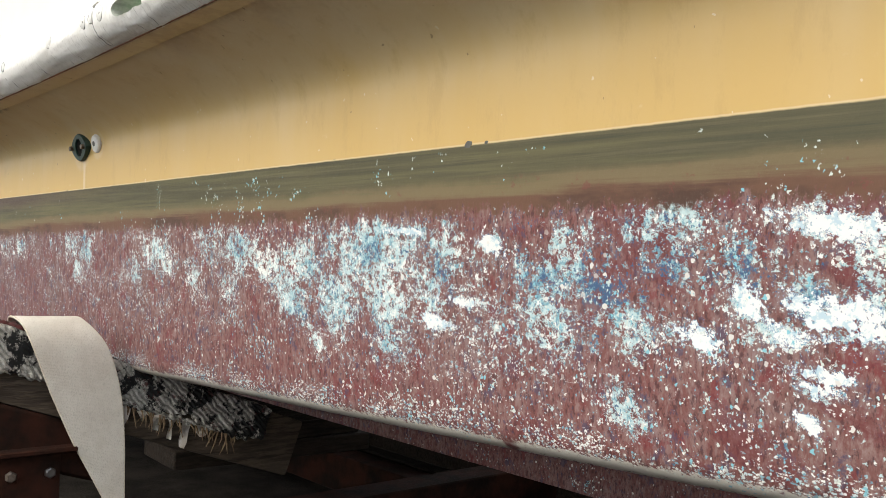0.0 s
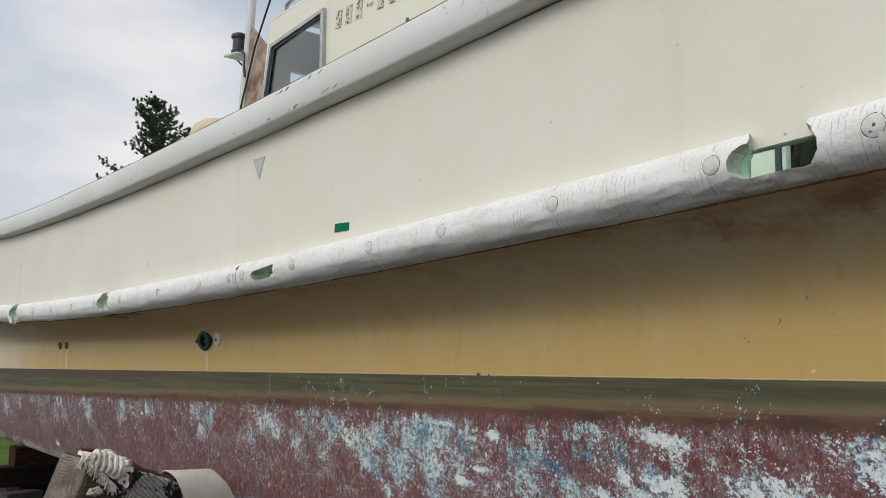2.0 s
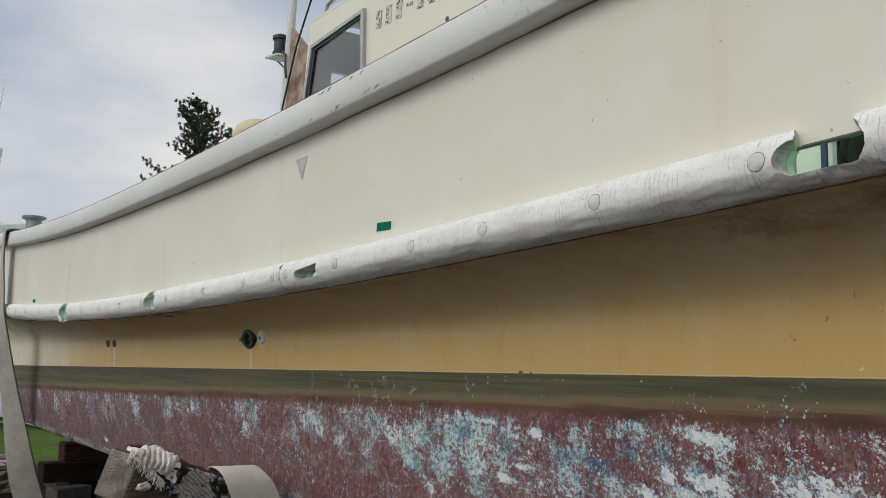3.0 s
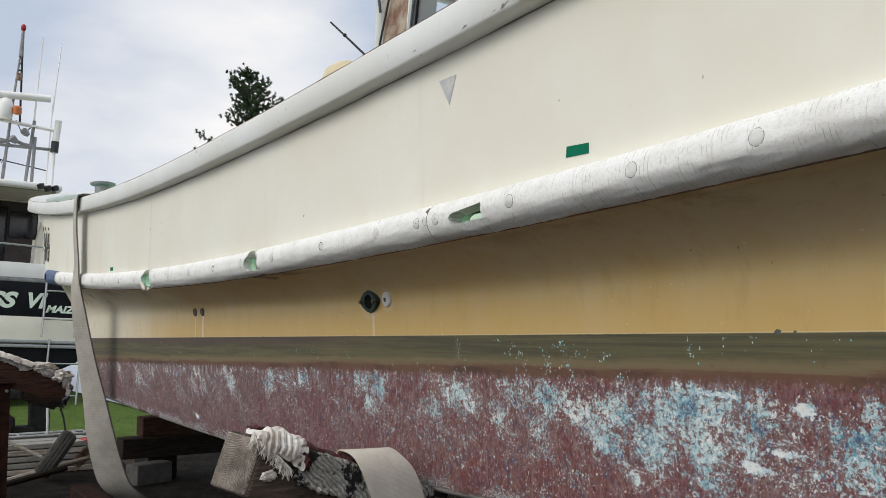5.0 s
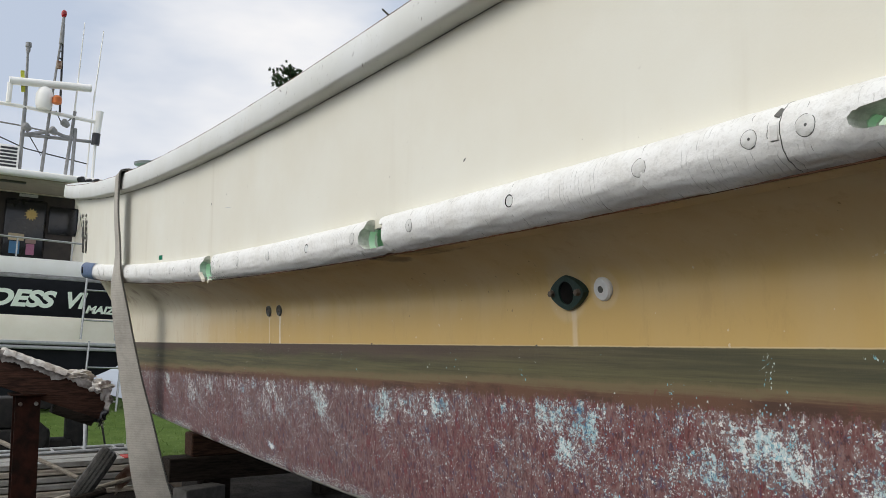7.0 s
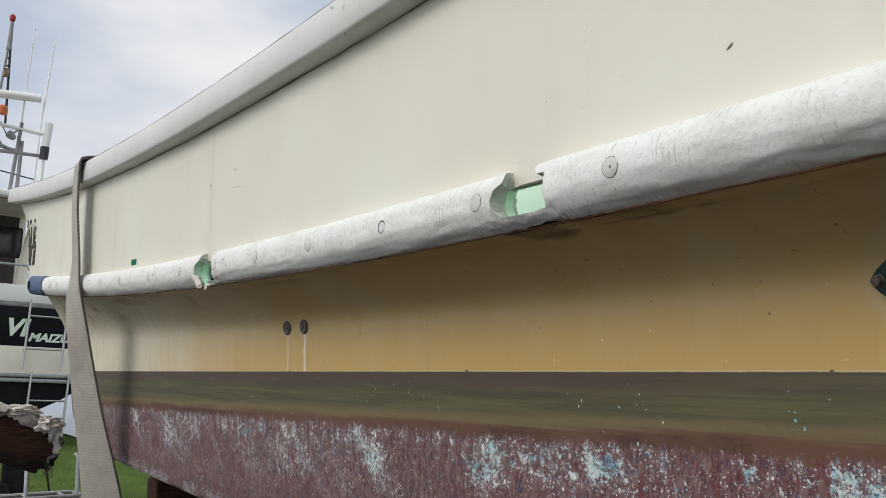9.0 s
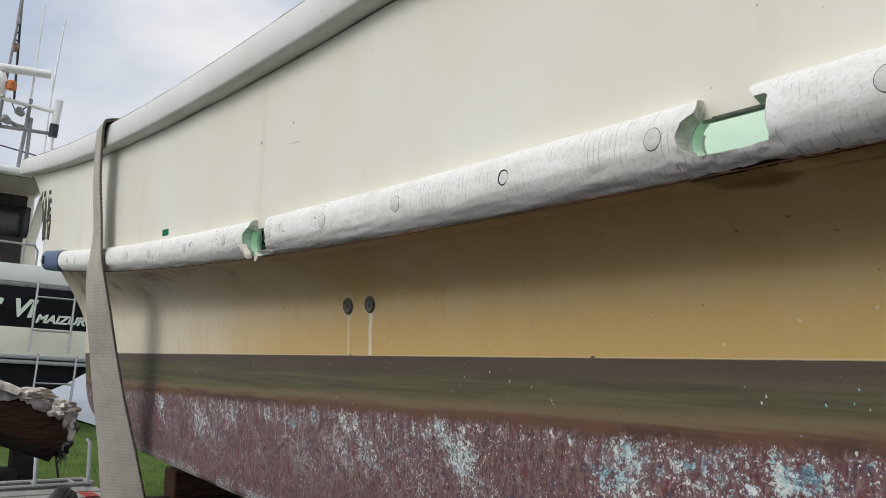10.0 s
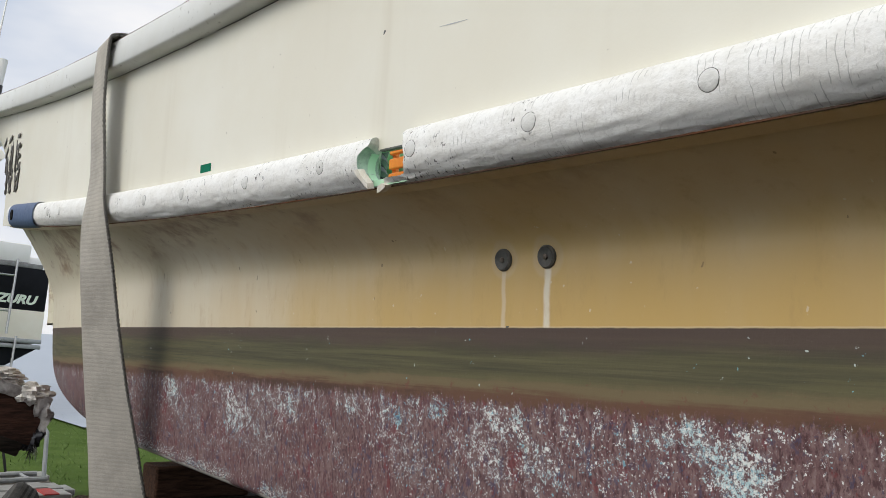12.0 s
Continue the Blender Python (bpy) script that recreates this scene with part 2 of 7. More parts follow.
    band = m.mix(m.mul(m.step(thin, 0.50, 0.68), 0.40), band, (0.150, 0.128, 0.066))
    band = m.mix(m.mul(m.step(thin, 0.48, 0.34), 0.45), band, (0.034, 0.036, 0.024))
    plum = m.add(s, m.mul(m.sub(m.noise(6, 5, 0.7, (0.5, 1, 2), (5, 0, 0)), 0.5), 0.07))
    plum = m.mul(m.step(plum, -0.062, -0.018), m.step(x, -2.4, -4.2))
    band = m.mix(m.mul(plum, 0.8), band, (0.082, 0.050, 0.044))
    low = m.add(sb, m.mul(m.sub(m.noise(5, 5, 0.7, (1, 1, 2)), 0.5), 0.035))
    low = m.add(low, m.mul(m.sub(strata, 0.5), 0.05))
    low = m.add(low, m.mul(m.sub(thin, 0.5), 0.03))
    band = m.mix(m.mul(m.step(low, -0.036, -0.058), 0.85), band, (0.178, 0.132, 0.066))
    band = m.mix(m.mul(m.step(low, -0.062, -0.084), 0.9), band, (0.128, 0.056, 0.032))
    stain = m.mul(m.step(low, -0.070, -0.090), m.step(m.noise(4, 5, 0.7, (0.6, 1, 1.5), (8, 0, 2)), 0.46, 0.60))
    band = m.mix(m.mul(stain, 0.75), band, (0.048, 0.022, 0.014))
    # red antifouling with vertical scrub marks
    scrub = m.noise(55, 6, 0.75, (1, 1, 0.34))
    tone = m.noise(3.0, 6, 0.65, (1, 1, 0.6), (9, 0, 3))
    grit = m.noise(130, 5, 0.75, (1, 1, 0.42), (0, 0, 11))
    ragged = m.noise(105, 6, 0.74, (1, 1, 0.85), (3, 0, 5))
    red = m.mix(m.step(tone, 0.38, 0.62), (0.150, 0.036, 0.036), (0.150, 0.072, 0.064))
    red = m.mix(m.mul(m.step(x, -4.0, -1.6), 0.5), red, (0.200, 0.084, 0.070))
    red = m.mix(m.mul(m.step(x, -2.4, -5.0), 0.6), red, (0.135, 0.080, 0.082))
    red = m.mix(m.mul(m.step(scrub, 0.46, 0.60), 0.55), red, (0.265, 0.180, 0.170))
    red = m.mix(m.mul(m.step(grit, 0.53, 0.63), 0.45), red, (0.31, 0.225, 0.21))
    red = m.mix(m.mul(m.step(grit, 0.48, 0.40), 0.75), red, (0.045, 0.011, 0.015))
    red = m.mix(m.mul(m.step(m.noise(22, 6, 0.75, (1, 1, 0.6), (2, 0, 8)), 0.56, 0.63), 0.65), red, (0.17, 0.018, 0.022))
    red = m.mix(m.mul(m.step(m.noise(40, 6, 0.75, (1, 1, 0.7), (5, 0, 1)), 0.56, 0.61), 0.60), red, (0.040, 0.045, 0.10))
    crimson = m.step(m.slanted(9, -30, (0.6, 1, 1.2), 6, 0.75, (7, 0, 4)), 0.52, 0.62)
    red = m.mix(m.mul(crimson, m.mul(m.step(x, -1.6, -0.8), 0.65)), red, (0.130, 0.018, 0.022))

    def spots(rows, lean, wide=1.25):
        out = None
        for row in rows:
            px, depth = row[:2]
            hx, hz = row[2:] if len(row) == 4 else (row[2] * wide, row[2])
            dx = m.mul(m.sub(x, px), 1 / hx)
            dz = m.add(m.mul(m.add(s, depth), 1 / hz), m.mul(dx, lean))
            blob = m.math("POWER", 2.718, m.mul(m.add(m.mul(dx, dx), m.mul(dz, dz)), -0.7))
            out = blob if out is None else m.math("MAXIMUM", out, blob)
        return out

    speckled, bluish, flaked = spots(SPECKLED, 0.2), spots(BLUISH, 0.1), spots(FLAKED, 0.45)
    coarse = m.step(m.slanted(7, -32, (0.55, 1, 1.25), 5, 0.65, (1, 0, 2)), 0.42, 0.62)
    columns = m.step(m.noise(34, 4, 0.65, (1, 1, 0.28), (6, 0, 3)), 0.42, 0.64)
    cluster = m.step(m.noise(34, 6, 0.75, (0.75, 1, 1), (2, 0, 7)), 0.43, 0.57)
    zone = m.mul(m.step(sb, -0.090, -0.125), m.step(s, -0.56, -0.30))
    aft = m.add(m.mul(m.step(x, -2.8, -1.0), 0.16), 0.42)
    top = m.mul(m.step(sb, -0.085, -0.105), m.step(s, -0.30, -0.17))
    amount = m.math("MAXIMUM", m.math("MAXIMUM", speckled, m.mul(bluish, 0.9)), m.mul(flaked, 0.8))
    amount = m.add(m.mul(amount, m.sub(m.add(m.mul(m.noise(9, 5, 0.7, (0.7, 1, 1), (3, 0, 8)), 1.3), 0.08), m.mul(m.step(x, -2.6, -4.0), 0.22))), m.mul(m.mul(zone, aft), m.add(m.mul(coarse, 0.80), 0.12)))
    amount = m.add(amount, m.mul(m.mul(top, columns), 0.42))
    frac = m.noise(75, 8, 0.82, (0.8, 1, 0.9), (13, 0, 2))
    patch = m.step(m.sub(frac, m.sub(0.655, m.mul(m.math("MINIMUM", amount, 1.0), 0.185))), 0.0, 0.012)
    amount = m.mul(amount, m.add(m.mul(cluster, 0.95), m.add(m.mul(columns, 0.25), 0.10)))
    amount = m.math("MINIMUM", amount, 0.95)
    body = m.step(fringe_height(m, sb, ragged), -0.092, -0.112)
    small, tint_a = m.flecks(300, m.add(m.mul(amount, 0.66), 0.022), (1, 1, 0.72), (0, 0, 0), 1.1)
    mid, tint_b = m.flecks(140, m.sub(m.mul(amount, 0.55), 0.08), (1, 1, 0.75), (4, 0, 2), 1.3)
    dots, tint_c = m.flecks(120, m.mul(m.step(x, -4.5, -0.8), 0.035), (1, 1, 1), (1, 0, 6), 0.3)
    hue = m.add(m.mul(m.noise(5.5, 4, 0.6, (1, 1, 1), (0, 0, 6)), 0.6), m.mul(bluish, 0.16))
    hue = m.add(hue, 0.035)

    def old_paint(tint):
        h = m.add(m.sub(hue, m.mul(m.step(x, -2.6, -4.4), 0.06)), m.mul(m.sub(tint, 0.5), 0.42))
        c = m.mix(m.step(h, 0.27, 0.32), (0.76, 0.775, 0.74), (0.47, 0.62, 0.63))
        c = m.mix(m.step(h, 0.40, 0.44), c, (0.17, 0.36, 0.43))
        return m.mix(m.step(h, 0.50, 0.53), c, (0.040, 0.10, 0.20))

    red = m.mix(m.mul(m.step(amount, 0.05, 0.75), 0.28), red, (0.22, 0.19, 0.22))
    mottle = m.noise(55, 7, 0.82, (1, 1, 0.8), (1, 0, 15))
    red = m.mix(patch, red, old_paint(m.add(m.mul(m.sub(mottle, 0.5), 2.6), 0.5)))
    red = m.mix(small, red, old_paint(tint_a))
    red = m.mix(mid, red, old_paint(tint_b))
    broad = m.slanted(30, -28, (0.6, 1, 1.3), 5, 0.7, (11, 0, 5))
    bare = m.add(m.mul(flaked, 0.80), m.add(m.mul(m.sub(broad, 0.5), 2.4), m.mul(m.sub(ragged, 0.5), 2.0)))
    bare = m.add(bare, m.mul(m.sub(amount, 0.6), 0.30))
    red = m.mix(m.mul(m.step(bare, 0.40, 0.46), m.step(flaked, 0.10, 0.25)), red, (0.10, 0.21, 0.36))
    white = m.mul(m.step(bare, 0.47, 0.50), m.step(flaked, 0.10, 0.25))
    red = m.mix(white, red, m.mix(m.step(m.noise(70, 5, 0.75, (1, 1, 1), (4, 0, 6)), 0.50, 0.60), (0.78, 0.795, 0.76), (0.46, 0.61, 0.67)))
    red = m.mix(m.mul(dots, m.step(s, -0.12, -0.2)), red, (0.66, 0.65, 0.61))
    white = m.math("MAXIMUM", m.math("MAXIMUM", white, patch), m.math("MAXIMUM", small, mid))
    # scraped pale along the chine
    rub = m.add(m.sub(z, m.add(0.885, m.mul(m.math("POWER", m.math("ABSOLUTE", m.add(x, 4.5)), 1.5), m.add(0.0106, m.mul(m.step(x, -4.6, -4.4), 0.0050))))), m.mul(m.sub(ragged, 0.5), 0.05))
    patchy = m.noise(5, 4, 0.6, (1, 1, 1), (0, 0, 9))
    spill = m.mul(m.mul(m.step(rub, 0.065, 0.006), m.step(rub, -0.014, -0.006)), m.step(patchy, 0.36, 0.54))
    scraped, tint_d = m.flecks(230, m.mul(spill, 0.95), (0.7, 1, 1.2), (9, 0, 4))
    red = m.mix(scraped, red, old_paint(tint_d))
    edge_line = m.mul(m.mul(m.step(rub, 0.004, -0.002), m.step(rub, -0.026, -0.020)), m.step(m.add(patchy, m.mul(m.step(x, -4.5, -2.4), 0.08)), 0.40, 0.46))
    red = m.mix(m.mul(edge_line, 0.9), red, (0.66, 0.63, 0.55))
    under = m.mix(body, band, red)
    # chips through the band: turquoise and white in loose groups, red specks lower down
    group = m.step(m.noise(4.5, 3, 0.5, (1, 1, 1), (2, 0, 0)), 0.47, 0.60)
    chips, tint_e = m.flecks(190, m.mul(m.mul(group, m.step(m.noise(26, 3, 0.6, (1, 1, 0.7), (8, 0, 4)), 0.50, 0.62)), m.add(m.mul(m.step(x, -3.6, -1.8), 0.40), 0.05)), (1, 1, 0.8), (5, 0, 3))
    under = m.mix(m.mul(chips, m.step(s, -0.004, -0.02)), under, m.mix(m.step(tint_e, 0.45, 0.55), (0.58, 0.64, 0.60), (0.20, 0.50, 0.58)))
    under = m.mix(m.mul(m.step(m.noise(36, 5, 0.75, (1, 1, 1), (3, 0, 9)), 0.60, 0.66), m.mul(m.step(sb, -0.030, -0.07), m.mul(m.sub(1.0, body), 0.45))), under, (0.17, 0.042, 0.036))
    fine = grit
    line = m.step(s, -0.0015, 0.0015)
    gel = m.mix(m.mul(m.step(s, 0.0040, 0.0022), 0.35), gel, (0.76, 0.68, 0.50))
    m.colour(m.mix(line, under, gel))
    m.rough(m.add(m.mul(line, -0.22), 0.66))
    relief = m.add(m.mul(m.mul(white, m.sub(1.0, line)), 0.5), m.mul(m.mul(fine, m.sub(1.0, line)), 0.7))
    relief = m.add(relief, m.mul(line, 0.5))
    m.bump(m.add(relief, m.mul(m.noise(3, 2), 0.2)), 0.35, 0.004)
    return m.m


def white_paint(name, a=(0.785, 0.765, 0.66), b=(0.745, 0.71, 0.59), chipped=False):
    m = Mat(name, 0.42)
    f = m.step(m.noise(1.6, 5, 0.6), 0.3, 0.7)
    runs = m.step(m.noise(7, 4, 0.6, (1, 1, 0.06)), 0.58, 0.8)
    c = m.mix(f, a, b)
    c = m.mix(m.mul(runs, 0.22), c, (0.50, 0.43, 0.30))
    c = m.mix(m.mul(m.step(m.noise(42, 3, 0.6), 0.745, 0.755), 0.65), c, (0.30, 0.26, 0.20))
    if chipped:
        chip = m.mul(m.step(m.noise(34, 6, 0.75, (1, 1, 1), (3, 0, 0)), 0.63, 0.645), m.step(m.noise(1.3, 2, 0.5, (1, 1, 1), (7, 0, 0)), 0.50, 0.58))
        c = m.mix(chip, c, (0.16, 0.14, 0.11))
    m.colour(c)
    m.rough(m.add(m.mul(m.noise(5, 4), 0.3), 0.34))
    m.bump(m.add(m.noise(2.4, 3), m.add(m.mul(m.noise(160, 2), 0.12), m.mul(m.noise(14, 4), 0.25))), 0.16, 0.01)
    return m.m


def rail_paint():
    m = Mat("flaking_white_paint_on_timber", 0.72)
    x, y, z = m.xyz()
    lines = m.wave(math.tau / 20 / 0.0125, "X", 3.0, 3.0)
    where = m.add(m.noise(7, 4, 0.65, (1, 1, 1), (5, 0, 0)), m.mul(m.step(x, -4.9, -4.2), 0.05))
    where = m.sub(where, m.mul(m.step(x, -1.9, -2.3), m.mul(m.step(x, -3.4, -3.0), 0.06)))
    crack = m.mul(m.step(lines, 0.075, 0.010), m.step(where, 0.46, 0.58))
    crack = m.mul(crack, m.step(m.noise(30, 3, 0.6, (1.6, 1, 0.8), (2, 0, 0)), 0.47, 0.57))
    pebble = m.noise(120, 3, 0.6)
    craze = m.noise(60, 6, 0.8, (1, 0.8, 0.8))
    dirt = m.step(m.noise(8, 6, 0.75, (1, 1, 1.3)), 0.40, 0.68)
    c = m.mix(dirt, (0.83, 0.825, 0.79), (0.73, 0.715, 0.665))
    c = m.mix(m.mul(m.step(craze, 0.56, 0.68), 0.40), c, (0.56, 0.545, 0.50))
    c = m.mix(m.mul(m.step(pebble, 0.53, 0.66), 0.32), c, (0.54, 0.525, 0.485))
    c = m.mix(m.mul(crack, 0.46), c, (0.20, 0.19, 0.165))
    chip = m.mul(m.step(m.noise(80, 5, 0.75, (1.2, 1, 0.8)), 0.600, 0.625), m.step(m.noise(6, 3, 0.6, (1, 1, 1), (5, 0, 0)), 0.50, 0.58))
    chip = m.mul(chip, m.add(m.mul(m.step(x, -4.7, -5.0), 0.9), 0.1))
    c = m.mix(chip, c, (0.06, 0.055, 0.05))
    m.colour(c)
    ridges = m.noise(60, 3, 0.6, (1.6, 0.14, 0.18), (2, 0, 0))
    m.bump(m.add(m.sub(m.mul(pebble, 1.0), m.add(m.mul(crack, 0.5), chip)), m.add(m.mul(craze, 0.25), m.mul(ridges, 0.30))), 0.30, 0.005)
    return m.m


def timber(name, a=(0.095, 0.072, 0.054), b=(0.036, 0.027, 0.020), along=(1, 0.12, 1)):
    m = Mat(name, 0.85, 0.0, 0.2)
    g = m.noise(28, 6, 0.7, along)
    rings = m.step(m.noise(75, 3, 0.6, along), 0.4, 0.65)
    c = m.mix(m.step(g, 0.35, 0.65), a, b)
    c = m.mix(m.mul(rings, 0.5), c, tuple(v * 1.7 for v in a))
    m.colour(c)
    m.bump(m.add(rings, g), 0.6, 0.004)
    return m.m


def webbing(name, a, b, period=0.011, strong=0.10):
    """Woven strap: ribs across its length, soiled in patches."""
    m = Mat(name, 0.85)
    f = m.noise(8, 6, 0.7)
    ribs = m.wave(math.tau / 20 / period, "Z", 2.2, 3.0)
    thread = m.noise(420, 2, 0.6, (1, 1, 0.5))
    c = m.mix(m.step(f, 0.35, 0.7), a, b)
    c = m.mix(m.mul(m.step(ribs, 0.45, 0.10), strong), c, tuple(v * 0.50 for v in b))
    c = m.mix(m.mul(m.step(thread, 0.52, 0.70), 0.35), c, tuple(v * 0.55 for v in b))
    m.colour(c)
    m.bump(m.add(m.mul(ribs, 0.16), m.add(thread, m.mul(f, 0.4))), 0.6, 0.003)
    return m.m


def glass(name, tint=(0.85, 0.9, 0.92)):
    m = Mat(name, 0.04)
    m.colour(tint)
    m.b.inputs["Transmission Weight"].default_value = 1.0
    m.b.inputs["IOR"].default_value = 1.45
    return m.m


def carpet():
    m = Mat("mouldy_grey_carpet", 0.95)
    x, y, z = m.xyz()
    rib = m.wave(math.tau / 20 / 0.0105, "DIAGONAL", 5.0, 3.0)
    c = m.mix(m.step(m.noise(90, 5, 0.7), 0.42, 0.60), (0.56, 0.55, 0.50), (0.36, 0.35, 0.31))
    c = m.mix(m.mul(m.step(rib, 0.40, 0.12), 0.6), c, (0.15, 0.145, 0.13))
    big = m.add(m.noise(10, 6, 0.75), m.mul(m.sub(m.noise(3, 3), 0.5), 0.3))
    c = m.mix(m.step(big, 0.49, 0.53), c, (0.012, 0.012, 0.012))
    c = m.mix(m.mul(m.step(m.noise(26, 5, 0.7, (1, 1, 1), (4, 0, 0)), 0.58, 0.66), 0.8), c, (0.10, 0.02, 0.02))
    m.colour(c)
    m.bump(m.add(m.mul(rib, 1.5), m.noise(150, 4, 0.7)), 0.9, 0.006)
    return m.m


M_HULL = hull_material()
M_WHITE = white_paint("aged_white_gelcoat")
M_CAP = white_paint("painted_gunwale", (0.68, 0.69, 0.665), (0.60, 0.60, 0.55), True)
M_RAIL = rail_paint()
M_MINT = simple("mint_deck_paint", (0.44, 0.72, 0.49), (0.52, 0.78, 0.56), 0.55, scale=5)
# near black, standing for the shade inside holes
M_DARK = simple("hole_shade_black", (0.006, 0.006, 0.006), (0.014, 0.012, 0.011), 0.9, spec=0.1)
M_BRONZE = simple("green_bronze", (0.012, 0.035, 0.028), (0.025, 0.05, 0.042), 0.5, 0.3, scale=40)
M_STEEL = simple("stainless_steel", (0.55, 0.55, 0.54), (0.42, 0.42, 0.41), 0.32, 1.0, scale=30)
M_BOLT = simple("dull_bolt", (0.20, 0.17, 0.14), (0.12, 0.09, 0.07), 0.5, 0.6, scale=60)
M_PLASTIC = simple("white_plastic", (0.72, 0.72, 0.70), (0.62, 0.62, 0.60), 0.4, scale=30)
M_LEAD = simple("grey_rubber", (0.075, 0.075, 0.07), (0.12, 0.115, 0.10), 0.6, scale=60)
M_GREEN = simple("green_tape", (0.0, 0.135, 0.072), (0.0, 0.155, 0.085), 0.85, scale=20, spec=0.15)
M_SILVER = simple("faded_silver_sticker", (0.40, 0.41, 0.42), (0.55, 0.54, 0.50), 0.35, 0.3, scale=30)
M_BLUE = simple("blue_tape", (0.035, 0.075, 0.17), (0.055, 0.10, 0.20), 0.5, scale=30)
M_BLACK = simple("black_paint", (0.018, 0.018, 0.02), (0.03, 0.03, 0.034), 0.4, scale=20)
M_INK = simple("worn_black_letters", (0.03, 0.03, 0.03), (0.16, 0.15, 0.13), 0.6, scale=60)
M_STRAP = webbing("grey_webbing", (0.50, 0.465, 0.40), (0.38, 0.35, 0.30), 0.0165, 0.16)
M_STRAP_EDGE = simple("frayed_webbing_edge", (0.20, 0.19, 0.17), (0.10, 0.095, 0.085), 0.9, scale=90, bump=0.6)
M_SLING = webbing("cream_webbing", (0.70, 0.66, 0.58), (0.60, 0.55, 0.47), 0.0042, 0.03)
M_STITCH = simple("yellow_stitching", (0.54, 0.48, 0.36), (0.68, 0.62, 0.52), 0.9, scale=140, bump=0.6)
# beam colour darkened for the shadow under the rag and carpet
M_SHADED_TIMBER = timber("shaded_grey_timber", (0.075, 0.057, 0.042), (0.030, 0.023, 0.017))
M_PAD = timber("brown_timber", (0.060, 0.030, 0.018), (0.026, 0.014, 0.009))
M_STAINED = simple("rust_stained_plywood", (0.17, 0.075, 0.042), (0.44, 0.36, 0.28), 0.8, scale=7, bump=0.4)
# old wood and rust near black: shade under the hull is in their colour
M_OLDWOOD = timber("shade_dark_timber", (0.020, 0.014, 0.010), (0.008, 0.006, 0.004))
M_RUST = simple("shade_dark_rusted_steel", (0.036, 0.012, 0.007), (0.011, 0.006, 0.004), 0.9, 0.0, scale=9, bump=0.5, spec=0.15)
M_MAROON = simple("maroon_cloth", (0.10, 0.022, 0.020), (0.035, 0.014, 0.014), 0.95, scale=30, bump=0.6, grain=160)
M_RAG = simple("dirty_white_rag", (0.84, 0.82, 0.77), (0.54, 0.47, 0.40), 0.95, scale=14, bump=0.7, grain=160)
M_CARPET = carpet()
M_HAIRLINE = simple("dirty_hairline", (0.22, 0.21, 0.19), (0.34, 0.33, 0.30), 0.8, scale=60)
M_RUSTLINE = simple("rust_stained_sealant", (0.20, 0.075, 0.025), (0.07, 0.045, 0.03), 0.8, scale=2.5)
M_GLASS = glass("window_glass")
M_CLEAR = simple("pale_frame_aluminium", (0.46, 0.47, 0.47), (0.38, 0.39, 0.39), 0.45, 0.6, scale=20)


# ---- mesh helpers ----
def thing(name, label, category, at=(0, 0, 0), group="", kind=""):
    ob = new(name)
    ob.location = at
    return tagged(ob, label, category, group, kind)


def part(name, bm, material, parent=None, label="", smooth=True):
    me = bpy.data.meshes.new(name)
    bm.normal_update()
    bm.to_mesh(me)
    bm.free()
    me.materials.append(material)
    if smooth:
        me.shade_smooth()
        me.set_sharp_from_angle(angle=radians(38))
    ob = new(name, me)
    if parent:
        ob.parent = parent
        if parent.type == "EMPTY" and parent.parent is None:
            ob.matrix_parent_inverse = parent.matrix_basis.inverted()
    return tagged(ob, label) if label else ob


def sheet(bm, rows, close=False, flip=False):
    """A skin over rows of points, all of one length."""
    vs = [[bm.verts.new(p) for p in r] for r in rows]
    n = len(vs[0])
    for a, b in zip(vs, vs[1:]):
        for i in range(n if close else n - 1):
            j = (i + 1) % n
            q = [a[i], a[j], b[j], b[i]]
            bm.faces.new(q[::-1] if flip else q)
    return vs


def tube(bm, pts, radius, sides=8, caps=True):
    """A round bar along points; radius is one number or one for each point."""
    pts = [Vector(p) for p in pts]
    rows = []
    for i, p in enumerate(pts):
        d = (pts[min(i + 1, len(pts) - 1)] - pts[max(i - 1, 0)]).normalized()
        u = d.orthogonal().normalized() if i == 0 else (u - d * u.dot(d)).normalized()
        v = d.cross(u)
        r = radius[i] if isinstance(radius, (list, tuple)) else radius
        rows.append([p + (u * math.cos(k) + v * math.sin(k)) * r for k in [math.tau * j / sides for j in range(sides)]])
    vs = sheet(bm, rows, close=True)
    if caps:
        bm.faces.new(vs[0][::-1])
        bm.faces.new(vs[-1])
    return bm


def block(bm, size, m=Matrix(), bevel=0.004, segs=1):
    """A box of that size, centred on m, with bevelled edges."""
    r = bmesh.ops.create_cube(bm, size=1.0, matrix=m @ Matrix.Diagonal((*size, 1)))
    if bevel:
        es = list({e for v in r["verts"] for e in v.link_edges})
        bmesh.ops.bevel(bm, geom=es, offset=bevel, segments=segs, affect="EDGES", profile=0.6)
    return bm


def lathe(bm, profile, m=Matrix(), sides=20):
    """Turns (radius, height) pairs about m's z axis."""
    rows = [[m @ Vector((r * math.cos(a), r * math.sin(a), h)) for a in [math.tau * j / sides for j in range(sides)]] for r, h in profile]
    vs = sheet(bm, rows, close=True)
    bm.faces.new(vs[0][::-1])
    bm.faces.new(vs[-1])
    return bm


